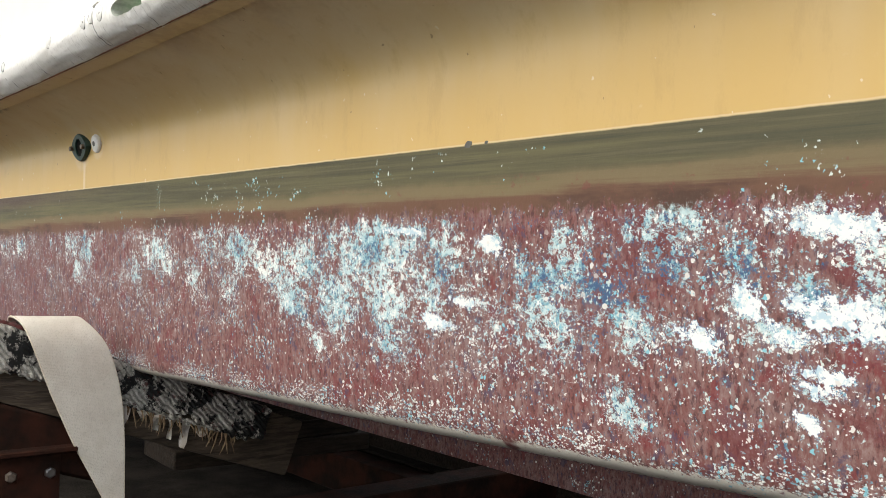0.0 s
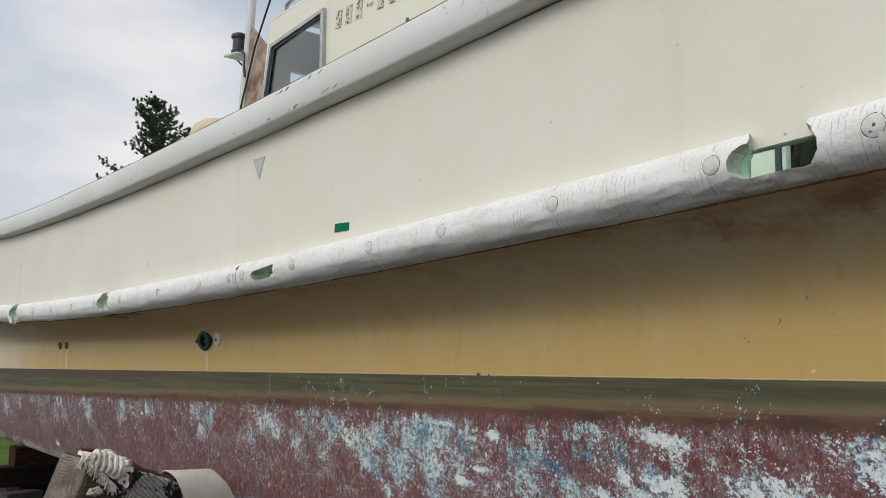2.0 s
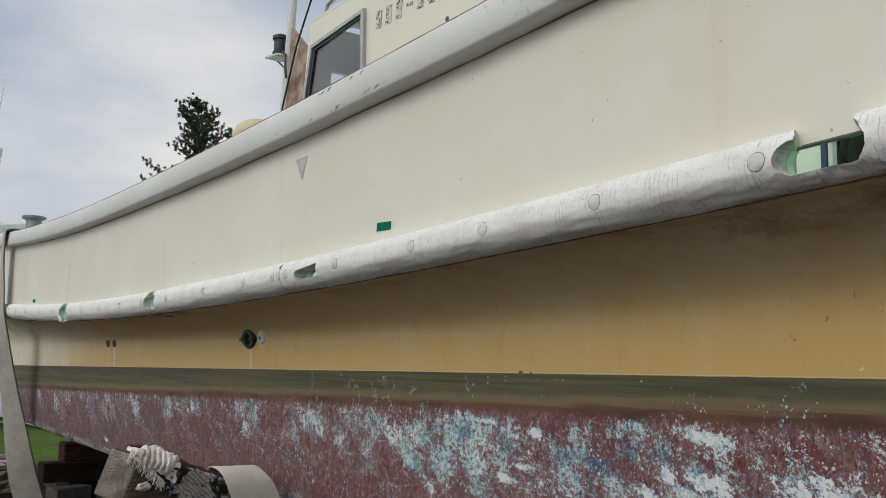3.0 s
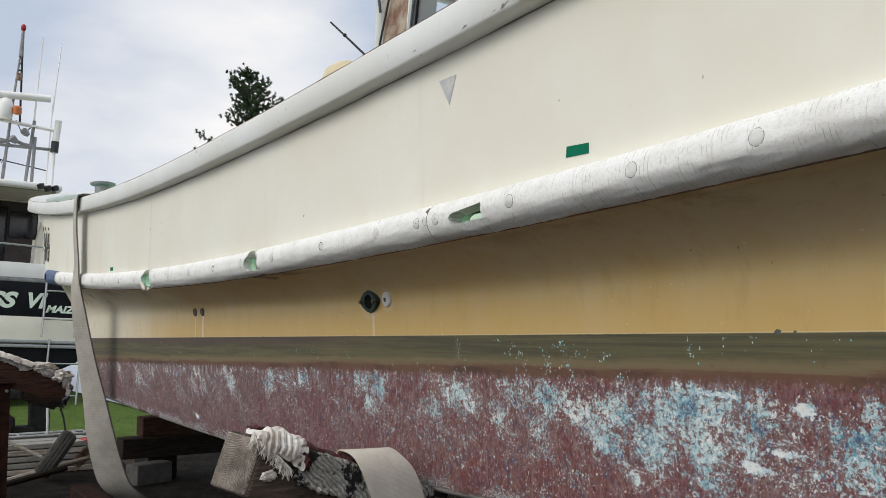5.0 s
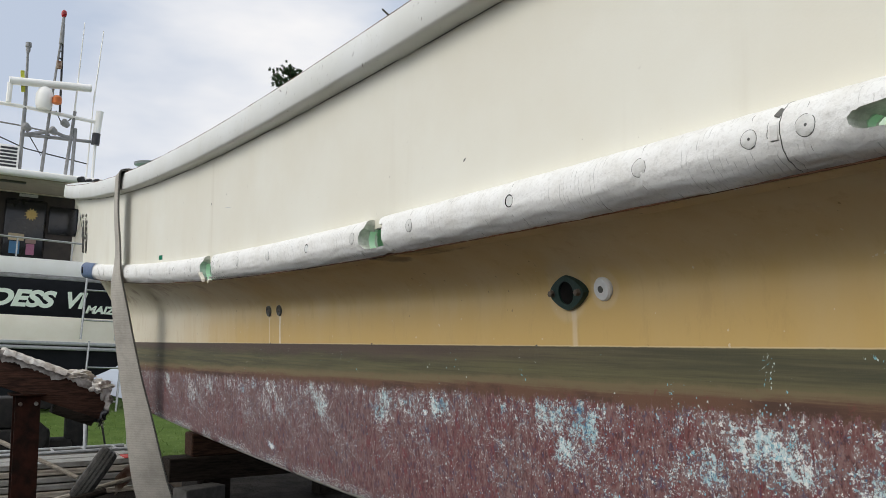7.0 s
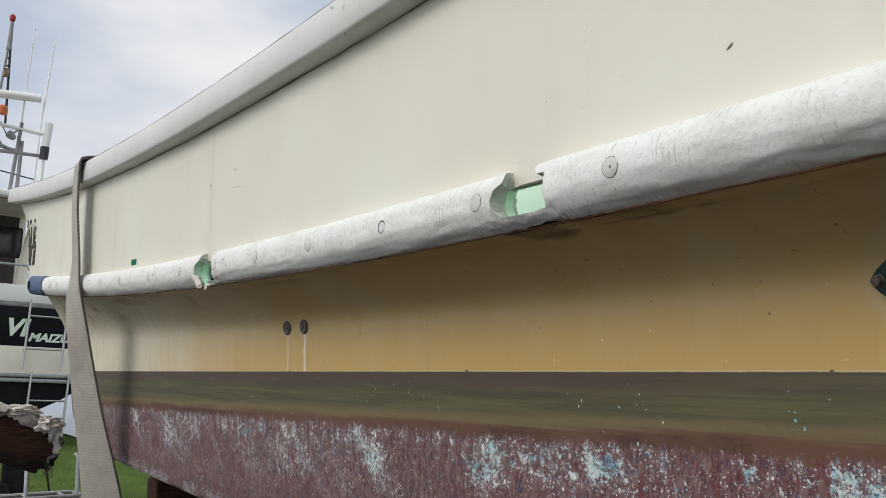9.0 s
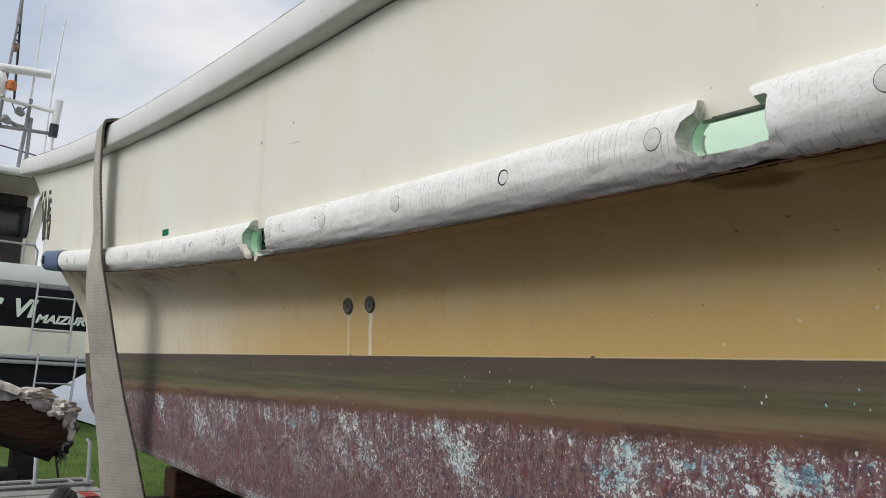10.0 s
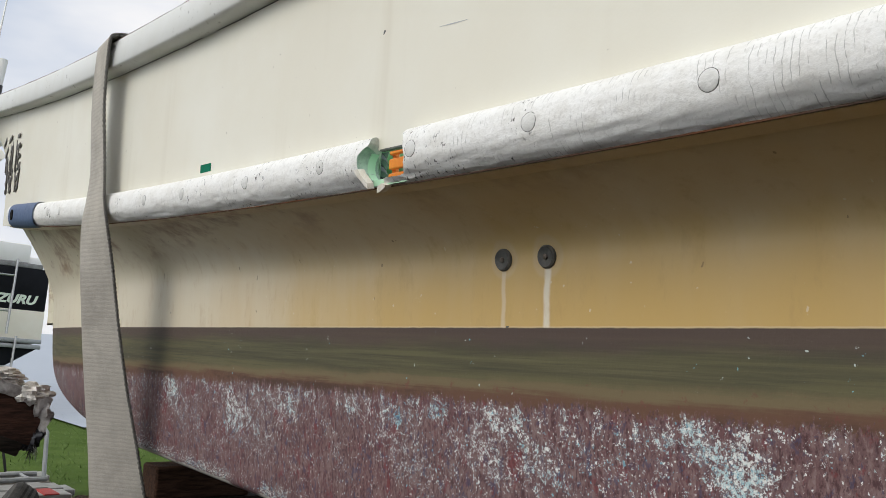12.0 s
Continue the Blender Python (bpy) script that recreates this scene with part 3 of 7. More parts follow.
def ribbon(bm, rows, thick):
    """A strap: rows of (left, right) points, given a thickness."""
    n = len(rows)
    front, back = [], []
    for i, (a, b) in enumerate(rows):
        a, b = Vector(a), Vector(b)
        d = Vector(rows[min(i + 1, n - 1)][0]) - Vector(rows[max(i - 1, 0)][0])
        nor = (b - a).cross(d).normalized() * thick * 0.5
        ts = [0, 0.08, 0.3, 0.5, 0.7, 0.92, 1]
        front.append([a.lerp(b, t) + nor for t in ts])
        back.append([a.lerp(b, t) - nor for t in ts[::-1]])
    vs = sheet(bm, [f + g for f, g in zip(front, back)], close=True)
    bm.faces.new(vs[0][::-1])
    bm.faces.new(vs[-1])
    bmesh.ops.recalc_face_normals(bm, faces=bm.faces)
    return bm


def mesh_text(name, words, size, material, parent, m, shear=0.0, depth=0.004, bold=0.0):
    cu = bpy.data.curves.new(name, "FONT")
    cu.body, cu.size, cu.shear, cu.extrude, cu.offset = words, size, shear, depth, bold
    tmp = new("tmp_text", cu)
    me = bpy.data.meshes.new_from_object(tmp.evaluated_get(bpy.context.evaluated_depsgraph_get()))
    bpy.data.objects.remove(tmp)
    me.name = name
    me.materials.clear()
    me.materials.append(material)
    me.transform(m)
    ob = new(name, me)
    ob.parent = parent
    if parent.type == "EMPTY" and parent.parent is None:
        ob.matrix_parent_inverse = parent.matrix_basis.inverted()
    return ob


# ---- ground, grass, water ----
def ground_material():
    m = Mat("boatyard_ground", 0.95, 0.0, 0.08)
    x, y, z = m.xyz()
    n = m.noise(0.8, 6, 0.6)
    # yard tones near black, with the shade under the boat in them
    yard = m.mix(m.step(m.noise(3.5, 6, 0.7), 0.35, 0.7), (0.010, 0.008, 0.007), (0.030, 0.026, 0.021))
    grass = m.mix(m.step(m.noise(2.2, 6, 0.7), 0.35, 0.68), (0.062, 0.105, 0.020), (0.095, 0.145, 0.034))
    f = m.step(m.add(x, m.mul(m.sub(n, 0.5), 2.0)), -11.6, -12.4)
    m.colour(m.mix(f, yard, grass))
    m.bump(m.noise(40, 5, 0.7), 0.7, 0.02)
    return m.m


bm = bmesh.new()
G = [-5000, -600, -120, -40, -20, -10, 0, 10, 20, 40, 120, 600, 5000]
sheet(bm, [[(x, y, 0.0) for y in G] for x in G], flip=True)
tagged(part("ground", bm, ground_material(), smooth=False), "gravelly boatyard ground, darkened for the boat's shade, turning to green grass", "ground", kind="structure")

m = Mat("grey_sea", 0.30)
m.colour(m.mix(m.noise(0.05, 4), (0.20, 0.25, 0.31), (0.26, 0.31, 0.37)))
m.bump(m.noise(0.9, 4, 0.6, (1, 0.4, 1)), 0.15, 0.2)
bm = bmesh.new()
sheet(bm, [[(x, y, 0.03) for y in (-4000, -60, -10, 3.9)] for x in (-4900, -300, -100, -60)], flip=True)
sheet(bm, [[(x, y, 0.03) for y in (3.9, 20, 60, 4000)] for x in (-4900, -300, -100, -60, -17.8)], flip=True)
tagged(part("water", bm, m.m, smooth=False), "flat pale grey sea beyond the grass", "water", kind="structure")

# ---- the fishing boat ----
boat = thing("fishing_boat", "old white fishing boat hauled out, with worn red antifouling", "boat", (-3.0, CENTRE, 0.0))
SLOTS = [(-0.094, 0.086), (-2.032, -1.868), (-3.722, -3.563), (-5.490, -5.308)]
LIPS = [-0.030, -0.019, -0.032, -0.040]         # the rail's height left under each slot, over its middle
HEADS = [0.034, 0.015, 0.034, 0.034]
LIP, HEAD = -0.040, 0.034                       # the openings' lower and upper edges in the plate


def stations():
    xs = list(np.arange(X_BOW, X_AFT + 0.001, 0.1))
    xs = [float(v) for v in xs if all(abs(v - e) > 0.012 for s in SLOTS for e in s)]
    return sorted(xs + [e for s in SLOTS for e in s])


XS = stations()


def both_sides(rows):
    return [[(x, 2 * CENTRE - y, z) for x, y, z in r] for r in rows]


FLARE = 2.5


def set_in(x):
    """How far the hull's top edge is set in under the rail near the bow."""
    return 0.100 * min(1.0, max(0.0, (-7.9 - x) / 1.2))


def lower_section(x):
    zc, yl, zr, yp = min(z_chine(x), 1.5), y_low(x), z_rail(x), y_plate(x)
    zk = 0.63 + (0.05 * (-8.0 - x) ** 2 if x < -8.0 else 0.0)
    zk = min(zk, zc - 0.01)
    spread = min(1.0, (CENTRE - yl) / 1.0)
    pts = [(CENTRE, zk), (CENTRE - 0.07 * spread, zk), (CENTRE - 0.075 * spread, zk + (zc - zk) * 0.62), (yl + 0.45 * spread, zc - (zc - zk) * 0.16),
           (yl + 0.075 * spread, zc - 0.022), (yl + 0.05 * spread, zc - 0.010), (yl + 0.036 * spread, zc + 0.004), (yl + 0.032 * spread, zc + 0.02)]
    top = 1.600
    for i in range(1, 9):
        f = i / 8
        pts.append((yl + 0.030 * spread * (1 - f) ** 1.5, zc + 0.02 + (top - zc - 0.02) * f))
    zt = zr - 0.047
    power = FLARE - 1.15 * min(1.0, max(0.0, (-7.6 - x) / 1.8))
    for i in range(1, 13):
        f = i / 12
        pts.append((yl + (yp + 0.012 + set_in(x) - yl) * f ** power, top + (zt - top) * f))
    return [(x, y, z) for y, z in pts]


bm = bmesh.new()
rows = [lower_section(x) for x in XS]
a = sheet(bm, rows)
b = sheet(bm, both_sides(rows), flip=True)
for vs in (a, b):
    for r in (vs[-1],):
        bm.faces.new(r if vs is b else r[::-1])
bmesh.ops.remove_doubles(bm, verts=bm.verts, dist=0.0005)
bmesh.ops.dissolve_degenerate(bm, edges=bm.edges, dist=0.0001)
bmesh.ops.recalc_face_normals(bm, faces=bm.faces)
part("hull", bm, M_HULL, boat, "yellowed hull with worn red antifouling below a dark waterline band")

# bulwark plate with the freeing slots cut through
LEVELS = [-0.049, LIP, HEAD, 0.10, 0.20, 0.30, 0.40]


def bulwark_rows(x, inset):
    zr, zg = z_rail(x), z_gun(x) - 0.06
    yp, yg = y_plate(x), y_gun(x)
    out = []
    for k in LEVELS + [None]:
        z = zg if k is None else zr + k
        f = max(0.0, min(1.0, (z - zr) / (zg - zr)))
        out.append((x, yp + (yg - yp) * f ** (1.5 if x > -8.0 else 2.6) + inset, z))
    return out


def in_slot(x):
    return any(s[0] - 1e-6 <= x < s[1] - 1e-6 for s in SLOTS)


def plate(inset, flip, slots=True):
    bm = bmesh.new()
    vs = [[bm.verts.new(p) for p in bulwark_rows(x, inset)] for x in XS]
    for c, x in enumerate(XS[:-1]):
        for r in range(len(LEVELS)):
            if slots and r == 1 and (in_slot(x) or (flip and (in_slot(x + 0.1) or in_slot(x + 0.05)))):
                continue
            q = [vs[c][r], vs[c][r + 1], vs[c + 1][r + 1], vs[c + 1][r]]
            bm.faces.new(q if flip else q[::-1])
    return bm


part("bulwark", plate(0.0, False), M_WHITE, boat, "cream white bulwark plate with freeing slots")
part("inner_bulwark", plate(0.022, True), M_MINT, boat, "mint green painted inside of the bulwark")


def slot_outline(k, grow=0.0, count=13, rag=0.0):
    """The rounded outline of slot k, anticlockwise from its lower left end: x and height over the rail's middle."""
    (a0, a1), lo, hi = SLOTS[k], LIPS[k], HEADS[k]
    h, c, r = (hi - lo) / 2 + grow, (hi + lo) / 2, 0.038 + grow
    out = []
    for i in range(count):
        a = math.pi / 2 + math.pi * i / (count - 1)
        out.append((a0 + 0.038 + r * math.cos(a), c + h * math.sin(a)))
    for i in range(1, 6):
        out.append((a0 + 0.038 + (a1 - a0 - 0.070) * i / 6, c - h))
    for i in range(count):
        a = -math.pi / 2 + math.pi * i / (count - 1)
        out.append((a1 - 0.032 + (0.032 + grow) * math.cos(a), c + h * math.sin(a)))
    if k == 2:                                    # a square aft end
        out = out[:count + 5] + [(a1 - 0.004, c - h + 0.002), (a1, c - h + 0.008), (a1, c), (a1, c + h - 0.004), (a1 - 0.004, c + h)]
    if k == 1:                                    # this one ends square and rises a little
        out = out[:count + 5] + [(a1 - 0.003, c - h), (a1, c - h + 0.006), (a1 + 0.001, c + h + 0.004), (a1 - 0.004, c + h + 0.010), (a1 - 0.05, c + h + 0.006)]
    return [(x + rag * noise.noise((x * 160, z * 160, 1.0)), z + rag * noise.noise((x * 160, z * 160, 7.0))) for x, z in out]


for k in range(4):                                # the mint painted lining of each slot, and the plate's dark cut edge over it
    bm = bmesh.new()
    ring = slot_outline(k, -0.002, 21)[4:-4]
    sheet(bm, [[(x, y_plate(x) + d, z_rail(x) + z) for x, z in ring] for d in (-0.014, -0.004, 0.006)])
    sheet(bm, [[(x, y_plate(x) + d, z_rail(x) + z) for x, z in slot_outline(k, g, 21)[4:-4]] for g, d in ((-0.002, 0.006), (0.012, 0.006), (0.012, -0.014), (-0.002, -0.014))])
    bmesh.ops.recalc_face_normals(bm, faces=bm.faces)
    part("slot_lining", bm, M_MINT, boat, "mint green lining of a freeing slot")
    bm = bmesh.new()
    a0, a1 = SLOTS[k]
    x0, x1 = a0 + 0.028, a1 - 0.024
    rows = [[(x, y_plate(x) + d, z_rail(x) + HEADS[k] + e) for d, e in ((-0.0012, 0.0015), (-0.0012, -0.002), (0.010, -0.002), (0.010, 0.0015))] for x in (x0, x1)]
    vs = sheet(bm, rows, close=True)
    bmesh.ops.recalc_face_normals(bm, faces=bm.faces)
    part("slot_head", bm, M_LEAD, boat)

bm = bmesh.new()
far = [[(x, 2 * CENTRE - y, z) for x, y, z in bulwark_rows(x, 0.0)] for x in XS]
sheet(bm, far)
part("far_bulwark", bm, M_WHITE, boat)
bm = bmesh.new()
far = [[(x, 2 * CENTRE - y, z) for x, y, z in bulwark_rows(x, 0.022)] for x in XS]
sheet(bm, far, flip=True)
part("far_inner_bulwark", bm, M_MINT, boat, "mint green painted inside of the bulwark")
bm = bmesh.new()
sheet(bm, [[(x, y_plate(x) + 0.0, z_rail(x) - 0.041), (x, y_plate(x) + 0.11, z_rail(x) - 0.045), (x, CENTRE, z_rail(x) - 0.02), (x, 2 * CENTRE - y_plate(x) - 0.03, z_rail(x) - 0.055)] for x in XS], flip=True)
part("deck", bm, M_MINT, boat, "pale green painted deck")
bm = bmesh.new()
rows = bulwark_rows(X_AFT, 0.0)
sheet(bm, [rows, [(x, 2 * CENTRE - y, z) for x, y, z in rows]])
part("transom", bm, M_WHITE, boat)

# gunwale cap
CAP = [(0.13, -0.125), (0.14, -0.03), (0.12, -0.004), (0.0, 0.0), (-0.042, -0.001), (-0.051, -0.004), (-0.056, -0.012), (-0.061, -0.055), (-0.064, -0.110),
       (-0.060, -0.117), (-0.052, -0.1205), (-0.03, -0.122), (0.004, -0.123)]
for side in (1, -1):
    bm = bmesh.new()
    rows = []
    for i, x in enumerate(np.arange(X_BOW, X_AFT + 0.001, 0.05)):
        x = float(x)
        wob = 0.004 * noise.noise((x * 2.2, 3.0, side)) + 0.003 * noise.noise((x * 9, 1.0, side)) + 0.0015 * noise.noise((x * 24, 1.0, side))
        c = y_gun(x)
        rows.append([(x, (c + u + wob if side == 1 else 2 * CENTRE - c - u), z_gun(x) + v + wob) for u, v in CAP])
    vs = sheet(bm, rows, close=True, flip=side == -1)
    bm.faces.new(vs[-1])
    bmesh.ops.recalc_face_normals(bm, faces=bm.faces)
    cap = part("gunwale", bm, M_CAP, boat, "thick white painted gunwale cap with chipped edges")
    if side == 1:
        rng = random.Random(21)
        for k in range(20):
            x = rng.uniform(-3.6, 0.6) if k > 14 else rng.uniform(-1.95, -1.45)
            u, v = ((-0.0572, -0.020), (-0.0630, -0.104), (-0.0626, -0.098))[k % 3]
            bm = bmesh.new()
            ring = [(math.tau * j / 9) for j in range(9)]
            sx, sz, tilt = rng.uniform(0.003, 0.013), rng.uniform(0.0006, 0.0018), rng.uniform(0.2, 0.7)
            pts = [(x + sx * math.cos(a) * rng.uniform(0.6, 1.2), y_gun(x) + u - 0.0022 + 0.004 * noise.noise((x * 2.2, 3.0, 1)), z_gun(x) + v + sz * math.sin(a) * rng.uniform(0.6, 1.2) + tilt * sx * math.cos(a)) for a in ring]
            front = [bm.verts.new(p) for p in pts]
            back = [bm.verts.new((p[0], p[1] + 0.008, p[2])) for p in pts]
            bm.faces.new(front)
            for j in range(9):
                bm.faces.new((front[j], back[j], back[(j + 1) % 9], front[(j + 1) % 9]))
            bmesh.ops.recalc_face_normals(bm, faces=bm.faces)
            part("paint_chip", bm, M_LEAD if k % 4 == 0 else M_HAIRLINE, cap)
        for name, du, dv, r, mat in (("cap_joint", -0.001, -0.1230, 0.0015, M_LEAD), ("cap_edge", -0.0475, -0.0010, 0.0020, M_RUSTLINE)):
            bm = bmesh.new()
            tube(bm, [(float(x), y_gun(float(x)) + du + 0.002 * noise.noise((x * 7, 0, 0)), z_gun(float(x)) + dv + 0.0025 * noise.noise((x * 5, 4, 0))) for x in np.arange(-12.0, X_AFT, 0.06)], r, 6)
            part(name, bm, mat, cap)

# rub rail: a half-round timber, notched at the slots
def rail_depth(x):
    """How far the rail stands off the plate: less towards the bow."""
    return 0.062 - 0.009 * min(2.0, max(0.0, -2.5 - x))


def rail_point(x, j, n=36):
    a = -math.pi / 2 + math.pi * j / n
    u = -rail_depth(x) * abs(math.cos(a)) ** (0.86 if a > 0 else 1.48)
    v = 0.004 + 0.0600 * math.copysign(abs(math.sin(a)) ** (0.86 if a > 0 else 0.93), math.sin(a))
    w = 0.0018 * noise.noise((x * 5, j * 0.17, 5)) + 0.0014 * noise.noise((x * 26, j * 0.4, 8)) + 0.0014 * noise.noise((x * 90, j * 0.55, 4))
    return u + w, v + w


xs = set(np.round(np.arange(-9.11, X_AFT, 0.016), 4).tolist())
for s in SLOTS:
    xs |= set(np.round(np.arange(s[0] - 0.03, s[1] + 0.03, 0.004), 4).tolist())
bm = bmesh.new()
rows = []
for x in sorted(xs):
    zr, yp = z_rail(x), y_plate(x)
    row = [(x, yp + 0.016, zr - 0.052)]
    for j in range(37):
        u, v = rail_point(x, j)
        row.append((x, yp + u, zr + v))
    rows.append(row + [(x, yp + 0.016, zr + 0.050)])
vs = sheet(bm, rows, close=True)
bm.faces.new(vs[0][::-1])
bm.faces.new(vs[-1])
bmesh.ops.recalc_face_normals(bm, faces=bm.faces)


def prism(ring, y0, y1, skew=0.0, index=1):
    """A closed block with the given outline, from y0 to y1."""
    bm = bmesh.new()
    vs = sheet(bm, [[(x + skew * (y - 0.76), y, z) for x, z in ring] for y in (y0, y1)], close=True)
    bm.faces.new(vs[0][::-1])
    bm.faces.new(vs[1])
    bmesh.ops.recalc_face_normals(bm, faces=bm.faces)
    for f in bm.faces:
        f.material_index = index
    return bm


def carved(bm, cutters, mats):
    """The mesh with the cutters taken out of it; cut faces take the second material."""
    obs = []
    for b in [bm] + cutters:
        me = bpy.data.meshes.new("carve")
        b.to_mesh(me)
        b.free()
        for mt in mats:
            me.materials.append(mt)
        obs.append(new("carve", me))
    for c in obs[1:]:
        md = obs[0].modifiers.new("cut", "BOOLEAN")
        md.operation, md.solver, md.object = "DIFFERENCE", "EXACT", c
    me = bpy.data.meshes.new_from_object(obs[0].evaluated_get(bpy.context.evaluated_depsgraph_get()))
    out = bmesh.new()
    out.from_mesh(me)
    for o in obs:
        bpy.data.objects.remove(o)
    return out


# the upper part of the rail is broken away over most of each slot but one: slot, ears left at the two ends
cutters = [prism([(x, z_rail(x) + z) for x, z in slot_outline(k, 0.0, 25, 0.0022)], 0.6, 0.9, 0.0, 2 if k == 3 else 1) for k in range(4)]
for k, e0, e1 in ((0, 0.034, 0.022), (2, 0.028, 0.028), (3, 0.034, 0.012)):
    a0, a1 = SLOTS[k][0] + e0, SLOTS[k][1] - e1
    ring = [(a0 - 0.006, 0.014), (a0 - 0.001, 0.030), (a0 + 0.004, 0.044), (a0 + 0.001, 0.056), (a0, 0.090), (a1, 0.090), (a1 - 0.002, 0.060), (a1 - 0.007, 0.048), (a1 + 0.002, 0.036), (a1 + 0.006, 0.014)]
    cutters.append(prism([(x, z_rail(x) + z) for x, z in ring], 0.6, 0.9, -0.45))
cutters.append(prism([(x, z_rail(x) + z) for x, z in ((-5.462, -0.020), (-5.456, -0.046), (-5.440, -0.060), (-5.432, -0.090), (-5.424, -0.060), (-5.408, -0.046), (-5.398, -0.020))], 0.6, 0.9, -0.2))
M_CUT = simple("dirty_cut_timber", (0.60, 0.61, 0.55), (0.36, 0.38, 0.33), 0.75, scale=30, bump=0.4)
M_CUTMINT = simple("dirty_mint_paint", (0.46, 0.60, 0.49), (0.26, 0.36, 0.29), 0.7, scale=30, bump=0.5)
bm = carved(bm, cutters, (M_RAIL, M_CUT, M_CUTMINT))
rail = part("rub_rail", bm, M_RAIL, boat, "half-round timber rub rail in cracked white paint")
rail.data.materials.append(M_CUT)
rail.data.materials.append(M_CUTMINT)

# splintered wood below the forward slot
for ring, u in ((((-5.487, -0.018), (-5.476, -0.032), (-5.458, -0.046), (-5.447, -0.058), (-5.436, -0.064), (-5.437, -0.052), (-5.449, -0.040), (-5.460, -0.030), (-5.468, -0.018)), -0.046),
                (((-5.430, -0.056), (-5.433, -0.070), (-5.420, -0.068), (-5.402, -0.061), (-5.398, -0.056), (-5.412, -0.051)), -0.024)):
    bm = bmesh.new()
    front = [Vector((x, y_plate(x) + u - 0.010 * (z + 0.06) / 0.05, z_rail(x) + z)) for x, z in ring]
    vs = sheet(bm, [front, [p + Vector((0.002, 0.016, 0.003)) for p in front]], close=True)
    bm.faces.new(vs[0][::-1])
    bm.faces.new(vs[1])
    bmesh.ops.recalc_face_normals(bm, faces=bm.faces)
    part("splinter", bm, simple("bare_splintered_wood", (0.80, 0.77, 0.69), (0.64, 0.57, 0.46), 0.8, scale=40, bump=0.6, stretch=(1, 1, 0.2)), rail, "broken splinter of the rail")

# dark joint and rust line where the rail meets the hull
bm = bmesh.new()
rows = []
for x in np.arange(-9.2, X_AFT, 0.05).tolist():
    wob = 0.002 * noise.noise((x * 6, 2, 0))
    rows.append([(x, y_plate(x) + d, z_rail(x) + e + wob) for d, e in ((0.014, -0.050), (-0.006, -0.0545), (-0.003, -0.0575), (0.020, -0.0595), (0.046 + set_in(x), -0.0600), (0.046 + set_in(x), -0.050))])
sheet(bm, rows, close=True)
bmesh.ops.recalc_face_normals(bm, faces=bm.faces)
part("ledge", bm, M_HULL, rail)
bm = bmesh.new()
tube(bm, [(float(x), y_plate(float(x)) - 0.0065, z_rail(float(x)) - 0.0553) for x in np.arange(-9.2, X_AFT, 0.08)], 0.0020, 6)
part("joint_line", bm, M_RUSTLINE, rail, "dark rusty joint under the rail")
# rust bleeding out under the third slot, with a dark split in the rail's lower edge
M_BLEED = simple("rust_bleed", (0.055, 0.018, 0.012), (0.15, 0.055, 0.025), 0.85, scale=26, bump=0.3, stretch=(0.4, 1, 1.5))
M_SPLIT = simple("rotten_split", (0.020, 0.013, 0.010), (0.05, 0.03, 0.02), 0.9, scale=40, bump=0.5)
for x0, x1, wide, seed, mat, label in ((-3.735, -3.40, 6.0, 3.0, M_BLEED, "rust stain"), (-3.745, -3.625, 3.2, 8.0, M_SPLIT, "dark rotten split")):
    bm = bmesh.new()
    rows = []
    for k in range(49):
        f = k / 48
        x = x0 + (x1 - x0) * f
        top = max(0.15, wide * math.sin(math.pi * f ** 0.7) ** 0.6 * (0.72 + 0.55 * noise.noise((x * 28, seed, 0)) + 0.25 * noise.noise((x * 90, seed, 2))))
        row = []
        for q in range(7):
            c = top * q / 6
            (u0, v0), (u1, v1) = rail_point(x, int(c)), rail_point(x, int(c) + 1)
            g = c - int(c)
            d = 0.0012 if mat is M_BLEED else 0.0024
            row.append((x, y_plate(x) + u0 + (u1 - u0) * g - d, z_rail(x) + v0 + (v1 - v0) * g - d))
        rows.append(row)
    sheet(bm, rows)
    bmesh.ops.solidify(bm, geom=bm.faces[:], thickness=0.0006)
    bmesh.ops.recalc_face_normals(bm, faces=bm.faces)
    part("rust_patch" if mat is M_BLEED else "split", bm, mat, rail, label)

M_PLUG = simple("filled_plug_paint", (0.70, 0.695, 0.66), (0.60, 0.59, 0.55), 0.6, scale=30, bump=0.4)
# plugs over the rail's fastenings: x, radius, kind
PLUGS = [(0.185, 0.021, 1), (-0.127, 0.019, 0), (-0.549, 0.018, 0), (-0.953, 0.018, 0), (-1.288, 0.018, 0), (-1.740, 0.018, 0), (-2.103, 0.018, 1),
         (-2.211, 0.016, 1), (-2.470, 0.018, 0), (-2.901, 0.015, 2), (-3.390, 0.018, 1), (-3.769, 0.018, 0), (-4.149, 0.0155, 2), (-4.553, 0.018, 0),
         (-4.928, 0.018, 0), (-5.285, 0.018, 0), (-5.656, 0.017, 1), (-6.067, 0.018, 0), (-6.525, 0.018, 0), (-6.869, 0.018, 0), (-7.95, 0.017, 0), (-8.15, 0.017, 0)]


def rail_face(x, v, proud=0.0):
    """The point on the rail's face at x and height v over its middle."""
    uv = [rail_point(x, j) for j in range(37)]
    u = float(np.interp(v, [q[1] for q in uv], [q[0] for q in uv]))
    return Vector((x, y_plate(x) + u - proud, z_rail(x) + v))


